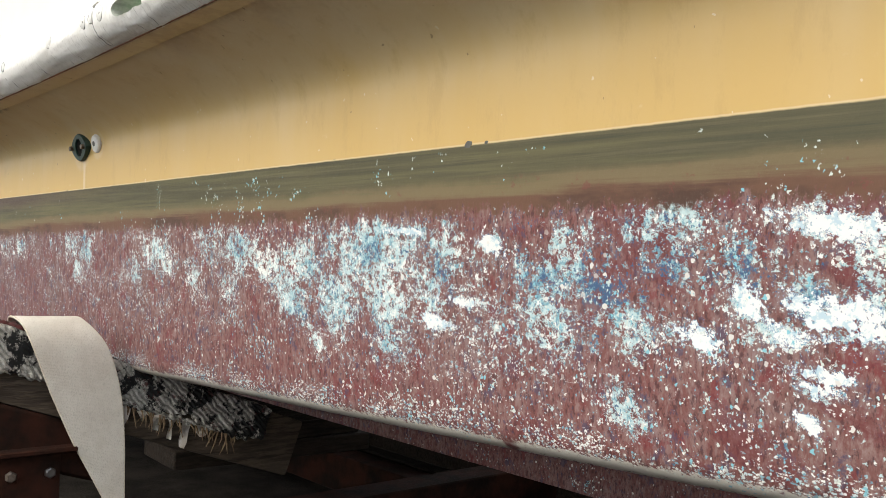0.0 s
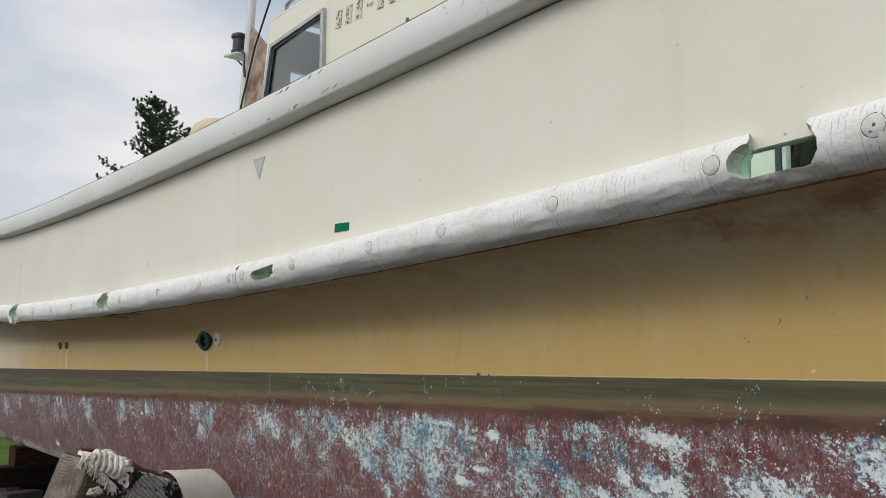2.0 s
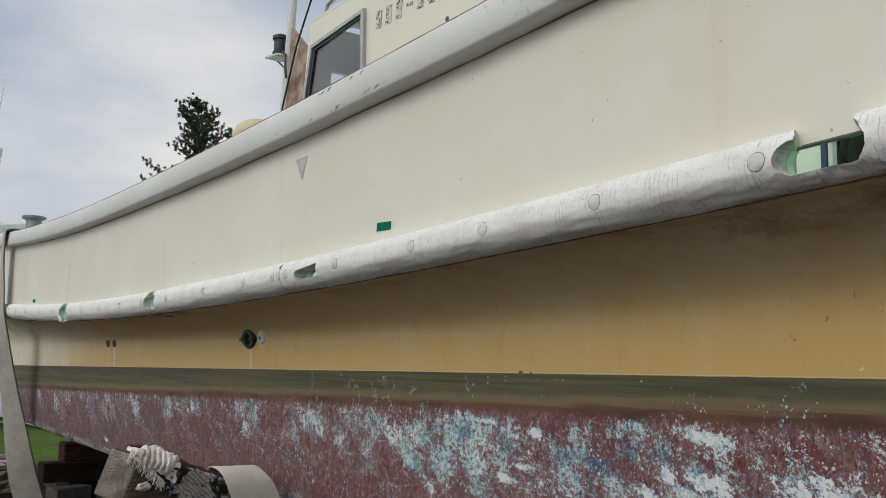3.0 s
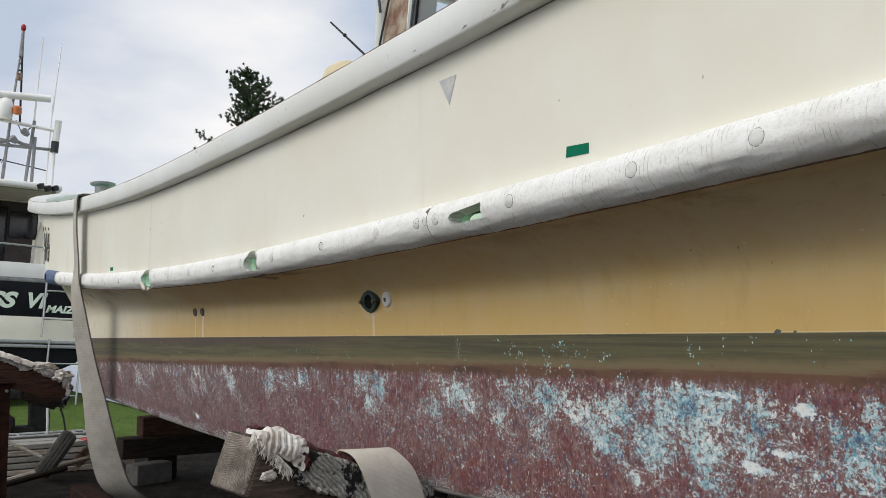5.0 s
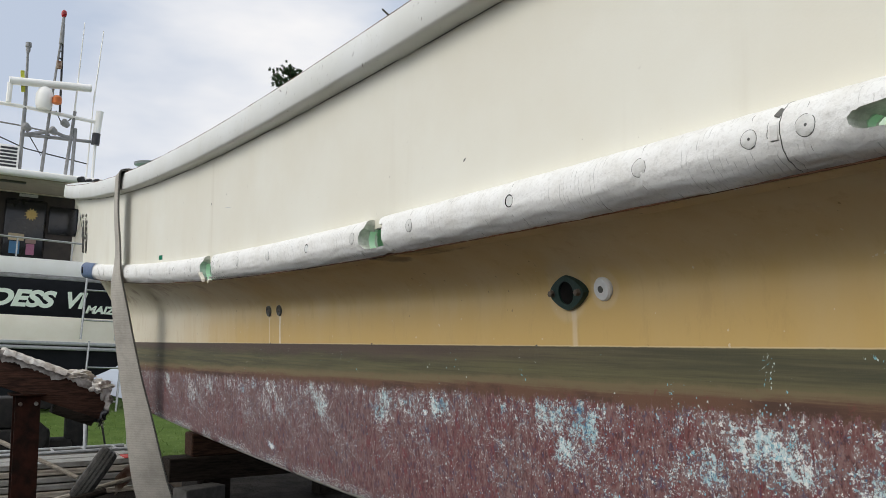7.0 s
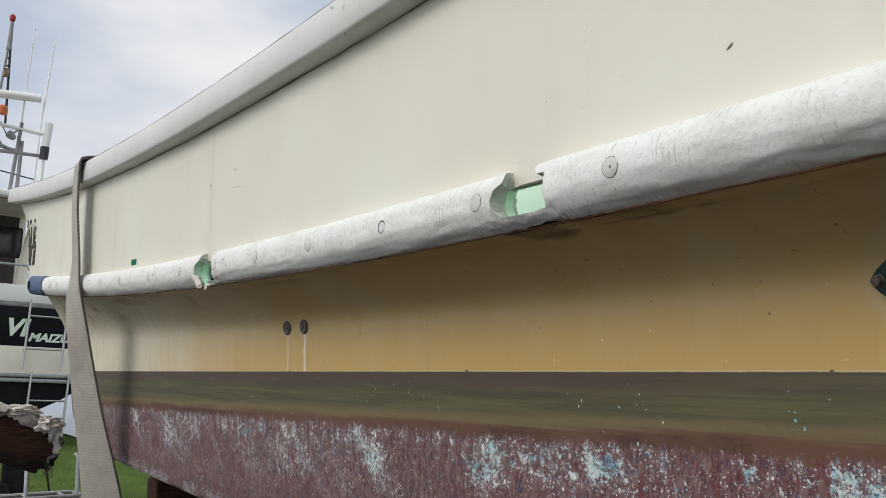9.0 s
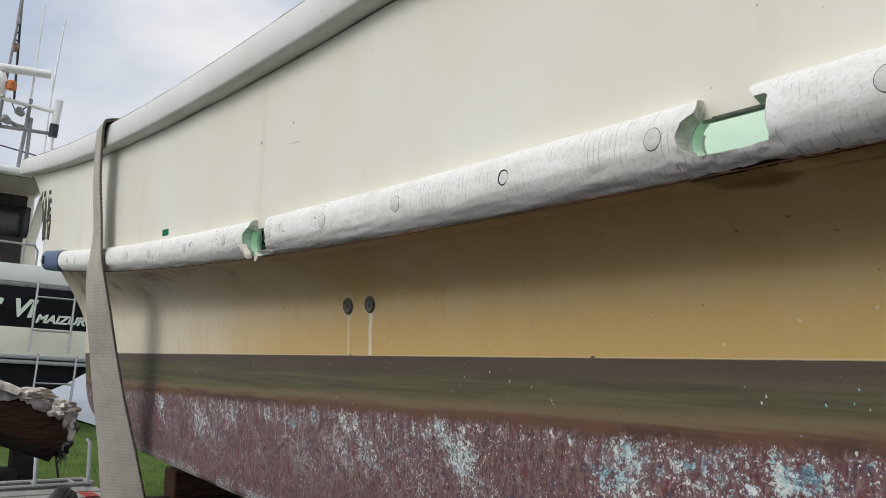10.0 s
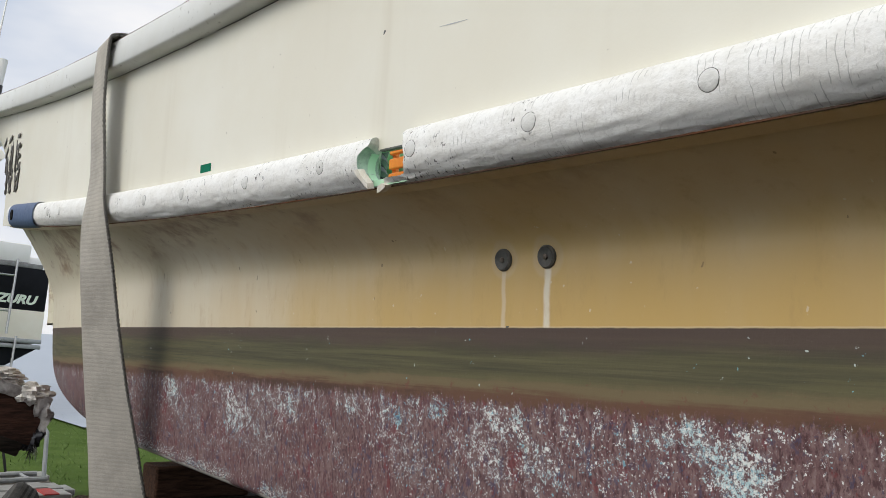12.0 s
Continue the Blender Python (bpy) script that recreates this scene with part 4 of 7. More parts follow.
def rail_disc(bm, x, v, rings, sides=26):
    """A disc lying on the rail's face: (radius, proud) pairs from the rim inwards."""
    rows = [[rail_face(x + q * math.cos(a), v + q * math.sin(a), h) for a in [math.tau * k / sides for k in range(sides)]] for q, h in rings]
    vs = sheet(bm, rows, close=True)
    bm.faces.new(vs[-1])
    bmesh.ops.recalc_face_normals(bm, faces=bm.faces)
    return bm


for x, r, kind in PLUGS:
    v = 0.008
    if kind == 2:
        # flat discs: a black one shows as the crescent of shade in the hole
        hole = part("bore_hole", rail_disc(bmesh.new(), x, v, [(r * 1.05, -0.002), (r, 0.0009), (r * 0.4, 0.0009)]), M_DARK, rail, "open bore hole, its shaded crescent a black disc")
        part("bore_floor", rail_disc(bmesh.new(), x + r * 0.17, v - r * 0.06, [(r * 0.86, -0.001), (r * 0.84, 0.0016), (r * 0.3, 0.0016)]), M_CAP, hole)
        continue
    part("plug_groove", rail_disc(bmesh.new(), x, v, [(r * 1.04, -0.003), (r * 1.03, 0.0004), (r * 0.5, 0.0004)]), M_LEAD, rail)
    part("plug", rail_disc(bmesh.new(), x, v, [(r * 0.98, -0.002), (r * 0.965, 0.0006), (r * 0.90, 0.0011), (r * 0.3, 0.0012)]), M_PLUG, rail)
    if kind == 1:
        part("plug_dimple", rail_disc(bmesh.new(), x + 0.001, v, [(r * 0.20, 0.0), (r * 0.15, 0.0014), (r * 0.08, 0.0014)], 12), M_LEAD, rail)

# cracks through the plugs and the scarf joint
def crack(x, j0, j1, seed, width=0.0006, mat=M_LEAD):
    bm = bmesh.new()
    pts = []
    for j in range(j0, j1 + 1):
        cx = x + 0.004 * noise.noise((j * 0.35, seed, 0)) + 0.0015 * noise.noise((j * 1.3, seed, 4))
        u, v = rail_point(cx, j)
        pts.append((cx, y_plate(cx) + u, z_rail(cx) + v))
    tube(bm, pts, [width * (0.4 + 0.6 * math.sin(math.pi * k / (len(pts) - 1))) for k in range(len(pts))], 5)
    part("crack", bm, mat, rail)


for k, (x, r, kind) in enumerate(PLUGS):
    if x > -4.2:
        crack(x, 24, 27 + k % 3, k + 0.3, 0.0006, M_HAIRLINE)
        crack(x + 0.002, 9 + k % 4, 13, k + 5.3, 0.0006, M_HAIRLINE)
crack(-2.150, 2, 33, 40.0, 0.0010)
crack(-2.172, 15, 22, 41.0, 0.0008)
for k in range(26):
    crack(-4.0 + 0.155 * k + 0.05 * math.sin(k * 2.1), 3, 7 + (k * 7) % 5, 60.0 + k, 0.0005, M_HAIRLINE)
bm = bmesh.new()
block(bm, (0.016, 0.004, 0.026), Matrix.Translation(rail_face(-2.161, 0.008, -0.001)), 0.001)
part("patch", bm, M_PLUG, rail)
bm = bmesh.new()
block(bm, (0.012, 0.004, 0.018), Matrix.Translation(rail_face(-2.155, 0.040, -0.001)) @ Matrix.Rotation(0.5, 4, "Y") @ Matrix.Rotation(-0.6, 4, "X"), 0.001)
part("chip_hole", bm, M_LEAD, rail)

# blue tape round the rail's forward end
bm = bmesh.new()
rows = []
for x in np.linspace(-9.01, -8.41, 8):
    x = float(x)
    row = []
    for j in range(15):
        a = -math.pi / 2 + math.pi * j / 14
        row.append((x, y_plate(x) - (rail_depth(x) + 0.005) * abs(math.cos(a)) ** 0.78, z_rail(x) + 0.004 + 0.064 * math.copysign(abs(math.sin(a)) ** 0.85, math.sin(a))))
    rows.append(row)
sheet(bm, rows)
bmesh.ops.recalc_face_normals(bm, faces=bm.faces)
part("tape_wrap", bm, M_BLUE, rail, "dark blue wrap at the rail's end")
bm = bmesh.new()
lathe(bm, [(0.028, 0), (0.028, 0.004), (0.02, 0.005)], Matrix.Translation((-8.90, y_plate(-8.90) - rail_depth(-8.90) - 0.005, z_rail(-8.90) + 0.004)) @ Matrix.Rotation(radians(90), 4, "X"), 14)
part("tape_hole", bm, M_DARK, rail)


def y_side(x, z):
    """The side's y at x, z: hull below the rail, plate above it."""
    rows = lower_section(x)[6:] if z < z_rail(x) else bulwark_rows(x, 0)
    return float(np.interp(z, [r[2] for r in rows], [r[1] for r in rows]))


def on_hull(x, z, proud=0.0):
    """A frame on the boat's side at x, z: its z axis points outboard."""
    lean = math.atan2(y_side(x, z - 0.03) - y_side(x, z + 0.03), 0.06)
    return Matrix.Translation((x, y_side(x, z), z)) @ Matrix.Rotation(radians(90) + lean, 4, "X") @ Matrix.Translation((0, 0, proud))


# exhaust flange with two bolts, white skin fitting, two drains
def flange():
    at = on_hull(-3.046, 1.610)
    rim = []
    for k in range(40):
        a = math.tau * k / 40
        c, s = math.cos(a), math.sin(a)
        r = 1 / (abs(c / 0.071) ** 1.5 + abs(s / 0.046) ** 1.5) ** (1 / 1.5)
        rim.append((r * c, r * s))
    bm = bmesh.new()
    rows = [[at @ Vector((u * f, v * f, h)) for u, v in rim] for f, h in ((1.0, 0.0), (1.0, 0.014), (0.96, 0.018))]
    hole = [[at @ Vector((0.030 * math.cos(math.tau * k / 40), 0.030 * math.sin(math.tau * k / 40), h)) for k in range(40)] for h in (0.018, -0.06)]
    sheet(bm, rows + hole, close=True)
    bmesh.ops.recalc_face_normals(bm, faces=bm.faces)
    ob = part("flange", bm, M_BRONZE, boat, "dark green diamond-shaped bronze outlet flange")
    # black disc for the dark inside the outlet
    bm = bmesh.new()
    lathe(bm, [(0.0302, 0.012), (0.0302, 0.005), (0.020, 0.0045), (0.0, 0.004)], at, 24)
    part("outlet", bm, M_DARK, ob)
    for u in (-0.056, 0.050):
        bm = bmesh.new()
        lathe(bm, [(0.011, 0.016), (0.011, 0.019), (0.009, 0.0195), (0.009, 0.027), (0.007, 0.029)], at @ Matrix.Translation((u, 0, 0)), 6)
        part("bolt", bm, M_BOLT, ob)


flange()
at = on_hull(-2.915, 1.614)
bm = bmesh.new()
lathe(bm, [(0.030, 0.0), (0.030, 0.008), (0.026, 0.013), (0.008, 0.014), (0.007, 0.009), (0.0, 0.009)], at, 24)
ob = part("skin_fitting", bm, M_PLASTIC, boat, "round white plastic skin fitting")
bm = bmesh.new()
lathe(bm, [(0.009, 0.013), (0.009, 0.0155), (0.006, 0.016)], at, 10)
part("plug", bm, M_LEAD, ob)
for x in (-5.294, -5.156):
    at = on_hull(x, 1.608)
    bm = bmesh.new()
    lathe(bm, [(0.0255, 0.0), (0.0255, 0.006), (0.022, 0.010), (0.017, 0.007), (0.0, 0.006)], at, 22)
    ob = part("drain_cover", bm, M_LEAD, boat, "round grey rubber drain cover")
    bm = bmesh.new()
    lathe(bm, [(0.006, 0.006), (0.006, 0.010), (0.003, 0.011)], at, 8)
    part("screw", bm, M_BOLT, ob)


def flat_patch(name, corners, material, label, proud=0.002):
    bm = bmesh.new()
    out = [on_hull(x, z, proud) @ Vector((0, 0, 0)) for x, z in corners]
    inn = [on_hull(x, z, -0.002) @ Vector((0, 0, 0)) for x, z in corners]
    sheet(bm, [inn, out], close=True)
    bm.faces.new([bm.verts[i] for i in range(0)] or [bm.verts.new(p) for p in out])
    bmesh.ops.remove_doubles(bm, verts=bm.verts, dist=0.0001)
    bmesh.ops.recalc_face_normals(bm, faces=bm.faces)
    return part(name, bm, material, boat, label, smooth=False)


flat_patch("tape_mark", [(-1.576, 1.929), (-1.492, 1.927), (-1.491, 1.953), (-1.573, 1.957)], M_GREEN, "small green tape mark")
flat_patch("tape_mark", [(-6.490, 1.923), (-6.412, 1.921), (-6.414, 1.946), (-6.492, 1.949)], M_GREEN, "small green tape mark")
flat_patch("triangle_sticker", [(-2.114, 2.184), (-2.076, 2.270), (-2.171, 2.271)], M_SILVER, "faded silver triangular sticker")

# forward sling: over the gunwale, down past the rail and under the hull
def sling_rows():
    w = 0.22
    path = [((-7.38, 0.97, 2.36), 0), ((-7.38, 0.945, 2.54), 0), ((-7.38, 0.90, 2.572), 0), ((-7.38, 0.80, 2.578), 0), ((-7.395, 0.742, 2.572), -3), ((-7.398, 0.724, 2.53), -4),
            ((-7.405, 0.727, 2.30), -4), ((-7.385, 0.742, 2.05), -3), ((-7.365, 0.738, 1.92), 1), ((-7.348, 0.738, 1.82), 8), ((-7.36, 0.766, 1.65), 15),
            ((-7.41, 0.812, 1.45), 19), ((-7.455, 0.870, 1.20), 25), ((-7.50, 0.935, 0.95), 34), ((-7.53, 0.99, 0.70), 46), ((-7.58, 1.06, 0.45), 56), ((-7.62, 1.16, 0.22), 60), ((-7.7, 1.4, 0.03), 60)]
    pts = [Vector(p) for p, _ in path]
    ang = [a for _, a in path]
    rows = []
    for i in range(len(pts) - 1):
        for k in range(4):
            t = k / 4
            p0, p1, p2, p3 = pts[max(i - 1, 0)], pts[i], pts[i + 1], pts[min(i + 2, len(pts) - 1)]
            p = 0.5 * (2 * p1 + (p2 - p0) * t + (2 * p0 - 5 * p1 + 4 * p2 - p3) * t * t + (3 * p1 - p0 - 3 * p2 + p3) * t ** 3)
            a = radians(ang[i] + (ang[i + 1] - ang[i]) * t)
            side = Vector((math.cos(a), math.sin(a), 0)) * w * (0.5 - 0.05 * min(1.0, (p.z - 1.7) / 0.6) if p.z > 1.7 else 0.5 + 0.05 * (1.7 - p.z))
            rows.append((p - side, p + side))
    return rows


strap = thing("lifting_sling", "wide grey webbing sling hanging over the boat's gunwale", "sling", (-7.38, 0.72, 1.8))
bm = bmesh.new()
part("webbing", ribbon(bm, sling_rows(), 0.008), M_STRAP, strap)
edge = [b + Vector((0.002, -0.001, 0)) for a, b in sling_rows()]
fine_edge = [p.lerp(q, k / 6) for p, q in zip(edge, edge[1:]) for k in range(6)]
bm = bmesh.new()
tube(bm, fine_edge, [0.0075 if i % 2 else 0.0040 for i in range(len(fine_edge))], 6)
part("frayed_edge", bm, M_STRAP_EDGE, strap, "frayed dark selvedge")
rng = random.Random(8)
bm = bmesh.new()
for i in range(40, len(fine_edge) - 20):
    for _ in range(2):
        p = fine_edge[i]
        d = Vector((0.9, -0.5, rng.gauss(-0.2, 0.5))).normalized() * rng.uniform(0.006, 0.020)
        tube(bm, [p, p + d * 0.6, p + d + Vector((0, 0, -0.004))], [0.0014, 0.0012, 0.0006], 4, caps=False)
tagged(part("loose_threads", bm, M_STRAP_EDGE, strap), "loose threads along the frayed edge", kind="stuff")

# ---- supports ----
def drape(bm, frame_m, length, width, left, right, seed, amp=0.006, nu=36, nv=40, lift=0.004, ragged=0.03, fall=0.0):
    """A cloth over a beam: frame_m's y runs along it, its origin lies on the middle of the beam's top."""
    rows_out, rows_in = [], []
    for k in range(nv + 1):
        v = k / nv
        a = left + ragged * noise.noise((v * 9, seed, 0))
        b = right + fall * v + ragged * noise.noise((v * 9, seed, 7)) + 0.5 * ragged * noise.noise((v * 40, seed, 7))
        total = a + width + b
        ro, ri = [], []
        for q in range(nu + 1):
            d = total * q / nu
            r = 0.014
            if d < a:
                p, n = Vector((-width / 2, 0, -(a - d))), Vector((-1, 0, 0))
            elif d < a + width:
                p, n = Vector((-width / 2 + d - a, 0, 0)), Vector((0, 0, 1))
            else:
                p, n = Vector((width / 2, 0, -(d - a - width))), Vector((1, 0, 0))
            if abs(d - a) < r or abs(d - a - width) < r:
                n = (n + Vector((math.copysign(1, p.x), 0, 1))).normalized()
            y = length * v + 0.01 * noise.noise((q * 0.2, seed, 3)) * (1 if k in (0, nv) else 0)
            h = amp * (noise.noise((d * 24, y * 20, seed)) + 0.6 * noise.noise((d * 60, y * 55, seed)) + 1.0)
            wave = 0.5 * amp * math.sin(y * 95 + 6 * noise.noise((d * 8, y * 5, seed)))
            p = Vector((p.x, y, p.z))
            ro.append(frame_m @ (p + n * (lift + h + max(0, wave))))
            ri.append(frame_m @ (p + n * lift * 0.4))
        rows_out.append(ro + ri[::-1])
    vs = sheet(bm, rows_out, close=True)
    bm.faces.new(vs[0][::-1])
    bm.faces.new(vs[-1])
    bmesh.ops.recalc_face_normals(bm, faces=bm.faces)
    return bm


def fringe(bm, pts, out, length, seed, count):
    """Loose threads hanging from a line of points."""
    rng = random.Random(seed)
    pts = [Vector(p) for p in pts]
    for _ in range(count):
        f = rng.random() * (len(pts) - 1)
        i = min(int(f), len(pts) - 2)
        p = pts[i].lerp(pts[i + 1], f - i)
        n = length * rng.uniform(0.35, 1.15)
        d = Vector((rng.gauss(0, 0.2), rng.gauss(0, 0.35), -1)).normalized()
        o = Vector(out) * rng.uniform(0.0, 0.012)
        tube(bm, [p + o, p + o * 1.6 + d * n * 0.5 + Vector((rng.gauss(0, 0.003), rng.gauss(0, 0.003), 0)), p + o + d * n], [0.0028, 0.0022, 0.0008], 4, caps=False)
    return bm


def crumpled(bm, centre, size, seed, turn=0.0, folds=7.0):
    """A bunched rag: a folded, creased lump."""
    rows = []
    n, k = 26, 30
    for i in range(n + 1):
        v = -math.pi / 2 + math.pi * i / n
        row = []
        for j in range(k):
            a = math.tau * j / k
            d = Vector((math.cos(v) * math.cos(a), math.cos(v) * math.sin(a), math.sin(v)))
            r = 1 + 0.28 * noise.noise(d * 1.8 + Vector((seed, 0, 0))) + 0.16 * math.sin(folds * (d.x + 0.6 * d.y) + 3 * noise.noise(d * 3 + Vector((seed, 2, 0)))) + 0.10 * noise.noise(d * 7 + Vector((0, seed, 0)))
            p = Vector((d.x * size[0], d.y * size[1], d.z * size[2])) * r
            p.rotate(Euler((0, 0, turn)))
            row.append(Vector(centre) + p)
        rows.append(row)
    sheet(bm, rows, close=True)
    bmesh.ops.recalc_face_normals(bm, faces=bm.faces)
    return bm


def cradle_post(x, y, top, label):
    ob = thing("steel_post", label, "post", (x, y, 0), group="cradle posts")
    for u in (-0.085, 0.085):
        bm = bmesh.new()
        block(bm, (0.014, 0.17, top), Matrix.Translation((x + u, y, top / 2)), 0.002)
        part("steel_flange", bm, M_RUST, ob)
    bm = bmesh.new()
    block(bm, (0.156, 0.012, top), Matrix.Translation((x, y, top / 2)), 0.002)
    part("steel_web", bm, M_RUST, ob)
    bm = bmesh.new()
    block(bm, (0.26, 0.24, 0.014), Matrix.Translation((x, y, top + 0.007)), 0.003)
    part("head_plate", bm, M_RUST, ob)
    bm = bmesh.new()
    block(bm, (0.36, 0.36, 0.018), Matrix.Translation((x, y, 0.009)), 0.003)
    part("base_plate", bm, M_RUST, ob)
    for du in (-0.05, 0.055):
        bm = bmesh.new()
        lathe(bm, [(0.016, -0.001), (0.016, 0.010), (0.012, 0.014)], Matrix.Translation((x + 0.092, y + du, top - 0.06)) @ Matrix.Rotation(radians(90), 4, "Y"), 6)
        part("bolt", bm, M_STEEL if du > 0 else M_BOLT, ob)
    return ob




def end_grain(name, centre):
    """Sawn end of a weathered timber: yearly rings about a heart, drying cracks and a grey bloom."""
    m = Mat(name, 0.9, 0.0, 0.15)
    warp = m.t.nodes.new("ShaderNodeMapping")
    warp.inputs["Location"].default_value = [-v for v in centre]
    m.t.links.new(m.co.outputs["Object"], warp.inputs["Vector"])
    n = m.t.nodes.new("ShaderNodeTexWave")
    n.wave_type, n.rings_direction = "RINGS", "Y"
    for key, v in (("Scale", 62.0), ("Distortion", 9.0), ("Detail", 4.0), ("Detail Scale", 0.9)):
        n.inputs[key].default_value = v
    m.t.links.new(warp.outputs[0], n.inputs["Vector"])
    rings = n.outputs["Fac"]
    soil, fine = m.noise(14, 6, 0.7), m.noise(170, 4, 0.7)
    c = m.mix(m.step(soil, 0.35, 0.66), (0.38, 0.33, 0.275), (0.17, 0.145, 0.12))
    c = m.mix(m.mul(m.step(rings, 0.60, 0.10), 0.60), c, (0.050, 0.040, 0.032))
    c = m.mix(m.mul(m.step(fine, 0.55, 0.75), 0.4), c, (0.40, 0.35, 0.29))
    m.colour(c)
    m.bump(m.add(rings, m.mul(fine, 0.5)), 0.7, 0.003)
    return m.m


M_ENDGRAIN = end_grain("bleached_timber_end", (-2.775, 0.40, 0.99))
# near cradle arm: a timber falling towards the keel
ARM = Matrix.Translation((-2.757, 0.374, 1.160)) @ Matrix.Rotation(radians(-19), 4, "X")
arm = thing("support_timber", "weathered grey timber propping the hull at the chine", "timber", (-2.8, 0.6, 1.0), group="propping timbers")
SKEW = 0.075                                      # the end is sawn off at a slant


def slant(bm, limit):
    """Slides the near end's points back towards the timber's far side."""
    back = ARM.inverted()
    for v in bm.verts:
        p = back @ v.co
        if p.y < limit:
            p.y += SKEW * (p.x + 0.074) / 0.148
            v.co = ARM @ p
    return bm


bm = bmesh.new()
block(bm, (0.148, 1.42, 0.195), ARM @ Matrix.Translation((0, 0.71, -0.0975)), 0.012, 2)
part("beam", slant(bm, 0.3), M_SHADED_TIMBER, arm)
bm = bmesh.new()
block(bm, (0.136, 0.012, 0.181), ARM @ Matrix.Translation((0, -0.003, -0.0975)), 0.004, 1)
part("end_grain", slant(bm, 0.3), M_ENDGRAIN, arm, "bleached end grain with rings")
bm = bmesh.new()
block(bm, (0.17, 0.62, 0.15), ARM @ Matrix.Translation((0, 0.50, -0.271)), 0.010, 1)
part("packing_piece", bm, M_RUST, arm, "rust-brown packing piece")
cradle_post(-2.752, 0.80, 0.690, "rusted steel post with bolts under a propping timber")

pad = thing("carpet_padding", "mouldy grey carpet wrapped round the propping timber", "padding", (-2.8, 0.9, 1.0))
bm = bmesh.new()
drape(bm, ARM @ Matrix.Translation((0, 0.19, 0)), 1.08, 0.158, 0.10, 0.10, 3.0, 0.006, 40, 90, 0.004, 0.03)
part("carpet", bm, M_CARPET, pad)
bm = bmesh.new()
drape(bm, ARM @ Matrix.Translation((-0.012, 0.245, 0.006)), 0.20, 0.130, 0.02, 0.030, 6.0, 0.009, 30, 30, 0.006, 0.035)
part("torn_strip", bm, M_MAROON, pad, "dark maroon strip of torn carpet")
bm = bmesh.new()
hem = [ARM @ Vector((0.088 + 0.004 * math.sin(k * 0.7), 0.22 + 0.0085 * k, -0.104 + 0.016 * noise.noise((k * 0.13, 3, 0)))) for k in range(118)]
tube(bm, hem, [0.010 + 0.0035 * math.sin(k * 1.9) for k in range(118)], 8)
part("rolled_hem", bm, M_CARPET, pad)
for k in range(9):                                # torn flaps of backing under the hem
    y0, w, h = 0.62 + 0.052 * k, 0.030 + 0.012 * (k % 3), 0.035 + 0.016 * ((k * 5) % 4)
    bm = bmesh.new()
    sheet(bm, [[ARM @ Vector((0.092 + 0.010 * math.sin(5 * f + k + 3 * q), y0 + w * (q - 0.5) * (1 - 0.7 * f) + 0.012 * f, -0.106 - h * f)) for q in (0, 0.25, 0.5, 0.75, 1)] for f in (0, 0.25, 0.5, 0.75, 1)])
    bmesh.ops.solidify(bm, geom=bm.faces[:], thickness=0.003)
    bmesh.ops.recalc_face_normals(bm, faces=bm.faces)
    part("torn_flap", bm, M_RAG, pad)
bm = bmesh.new()
fringe(bm, [ARM @ Vector((0.09, 0.75 + 0.02 * k, -0.11)) for k in range(22)], (1, 0, 0), 0.065, 9, 46)
part("torn_threads", bm, simple("tan_threads", (0.30, 0.21, 0.12), (0.16, 0.10, 0.06), 0.95, scale=20), pad, "tan threads hanging loose")

rag = thing("white_rag", "dirty white rag bunched on the timber's end", "rag", (-2.8, 0.55, 1.12))
bm = bmesh.new()
drape(bm, ARM @ Matrix.Translation((0.028, 0.042, 0)), 0.19, 0.102, 0.0, 0.012, 11.0, 0.009, 30, 40, 0.008, 0.014, 0.052)
part("cloth", bm, M_RAG, rag)
for k, (u, v, w, sx, sy, sz) in enumerate([(-0.01, 0.13, 0.026, 0.060, 0.050, 0.020), (0.058, 0.19, 0.012, 0.034, 0.034, 0.028), (-0.03, 0.18, 0.020, 0.046, 0.040, 0.018), (0.066, 0.215, -0.012, 0.022, 0.030, 0.026)]):
    bm = bmesh.new()
    crumpled(bm, ARM @ Vector((u, v, w)), (sx, sy, sz), 4.0 + k * 3.1, 0.4 * k)
    part("fold", bm, M_RAG if k != 3 else M_CARPET, rag)
for k, (u, v, w, sx, sy, sz) in enumerate([(0.070, 0.172, -0.004, 0.016, 0.020, 0.024), (-0.036, 0.075, 0.024, 0.030, 0.024, 0.012), (0.082, 0.236, -0.030, 0.012, 0.030, 0.030)]):
    bm = bmesh.new()
    crumpled(bm, ARM @ Vector((u, v, w)), (sx, sy, sz), 9.0 + k * 2.3, 0.7 * k)
    part("fold", bm, M_MAROON, rag, "maroon scrap of cloth")
bm = bmesh.new()
crumpled(bm, ARM @ Vector((0.080, 0.125, -0.108)), (0.014, 0.030, 0.016), 5.5, 0.3)
part("scrap", bm, M_RAG, rag)
for k in range(5):                                   # rope-like rolls of cloth across the top
    bm = bmesh.new()
    tube(bm, [ARM @ Vector((u, 0.088 + 0.023 * k + 0.004 * math.sin(3 * j + k), w)) for j, (u, w) in enumerate(((0.012, 0.026), (0.036, 0.033), (0.062, 0.029), (0.084, 0.014), (0.098, -0.010), (0.100, -0.034)))], [0.007, 0.0115, 0.0125, 0.012, 0.011, 0.006], 8)
    part("roll", bm, M_RAG, rag)
bm = bmesh.new()
fringe(bm, [ARM @ Vector((0.050 + 0.0055 * min(k, 7), 0.034 + 0.0105 * max(0, k - 3), 0.014 - 0.0046 * k)) for k in range(18)], (1, 0, 0), 0.044, 21, 210)
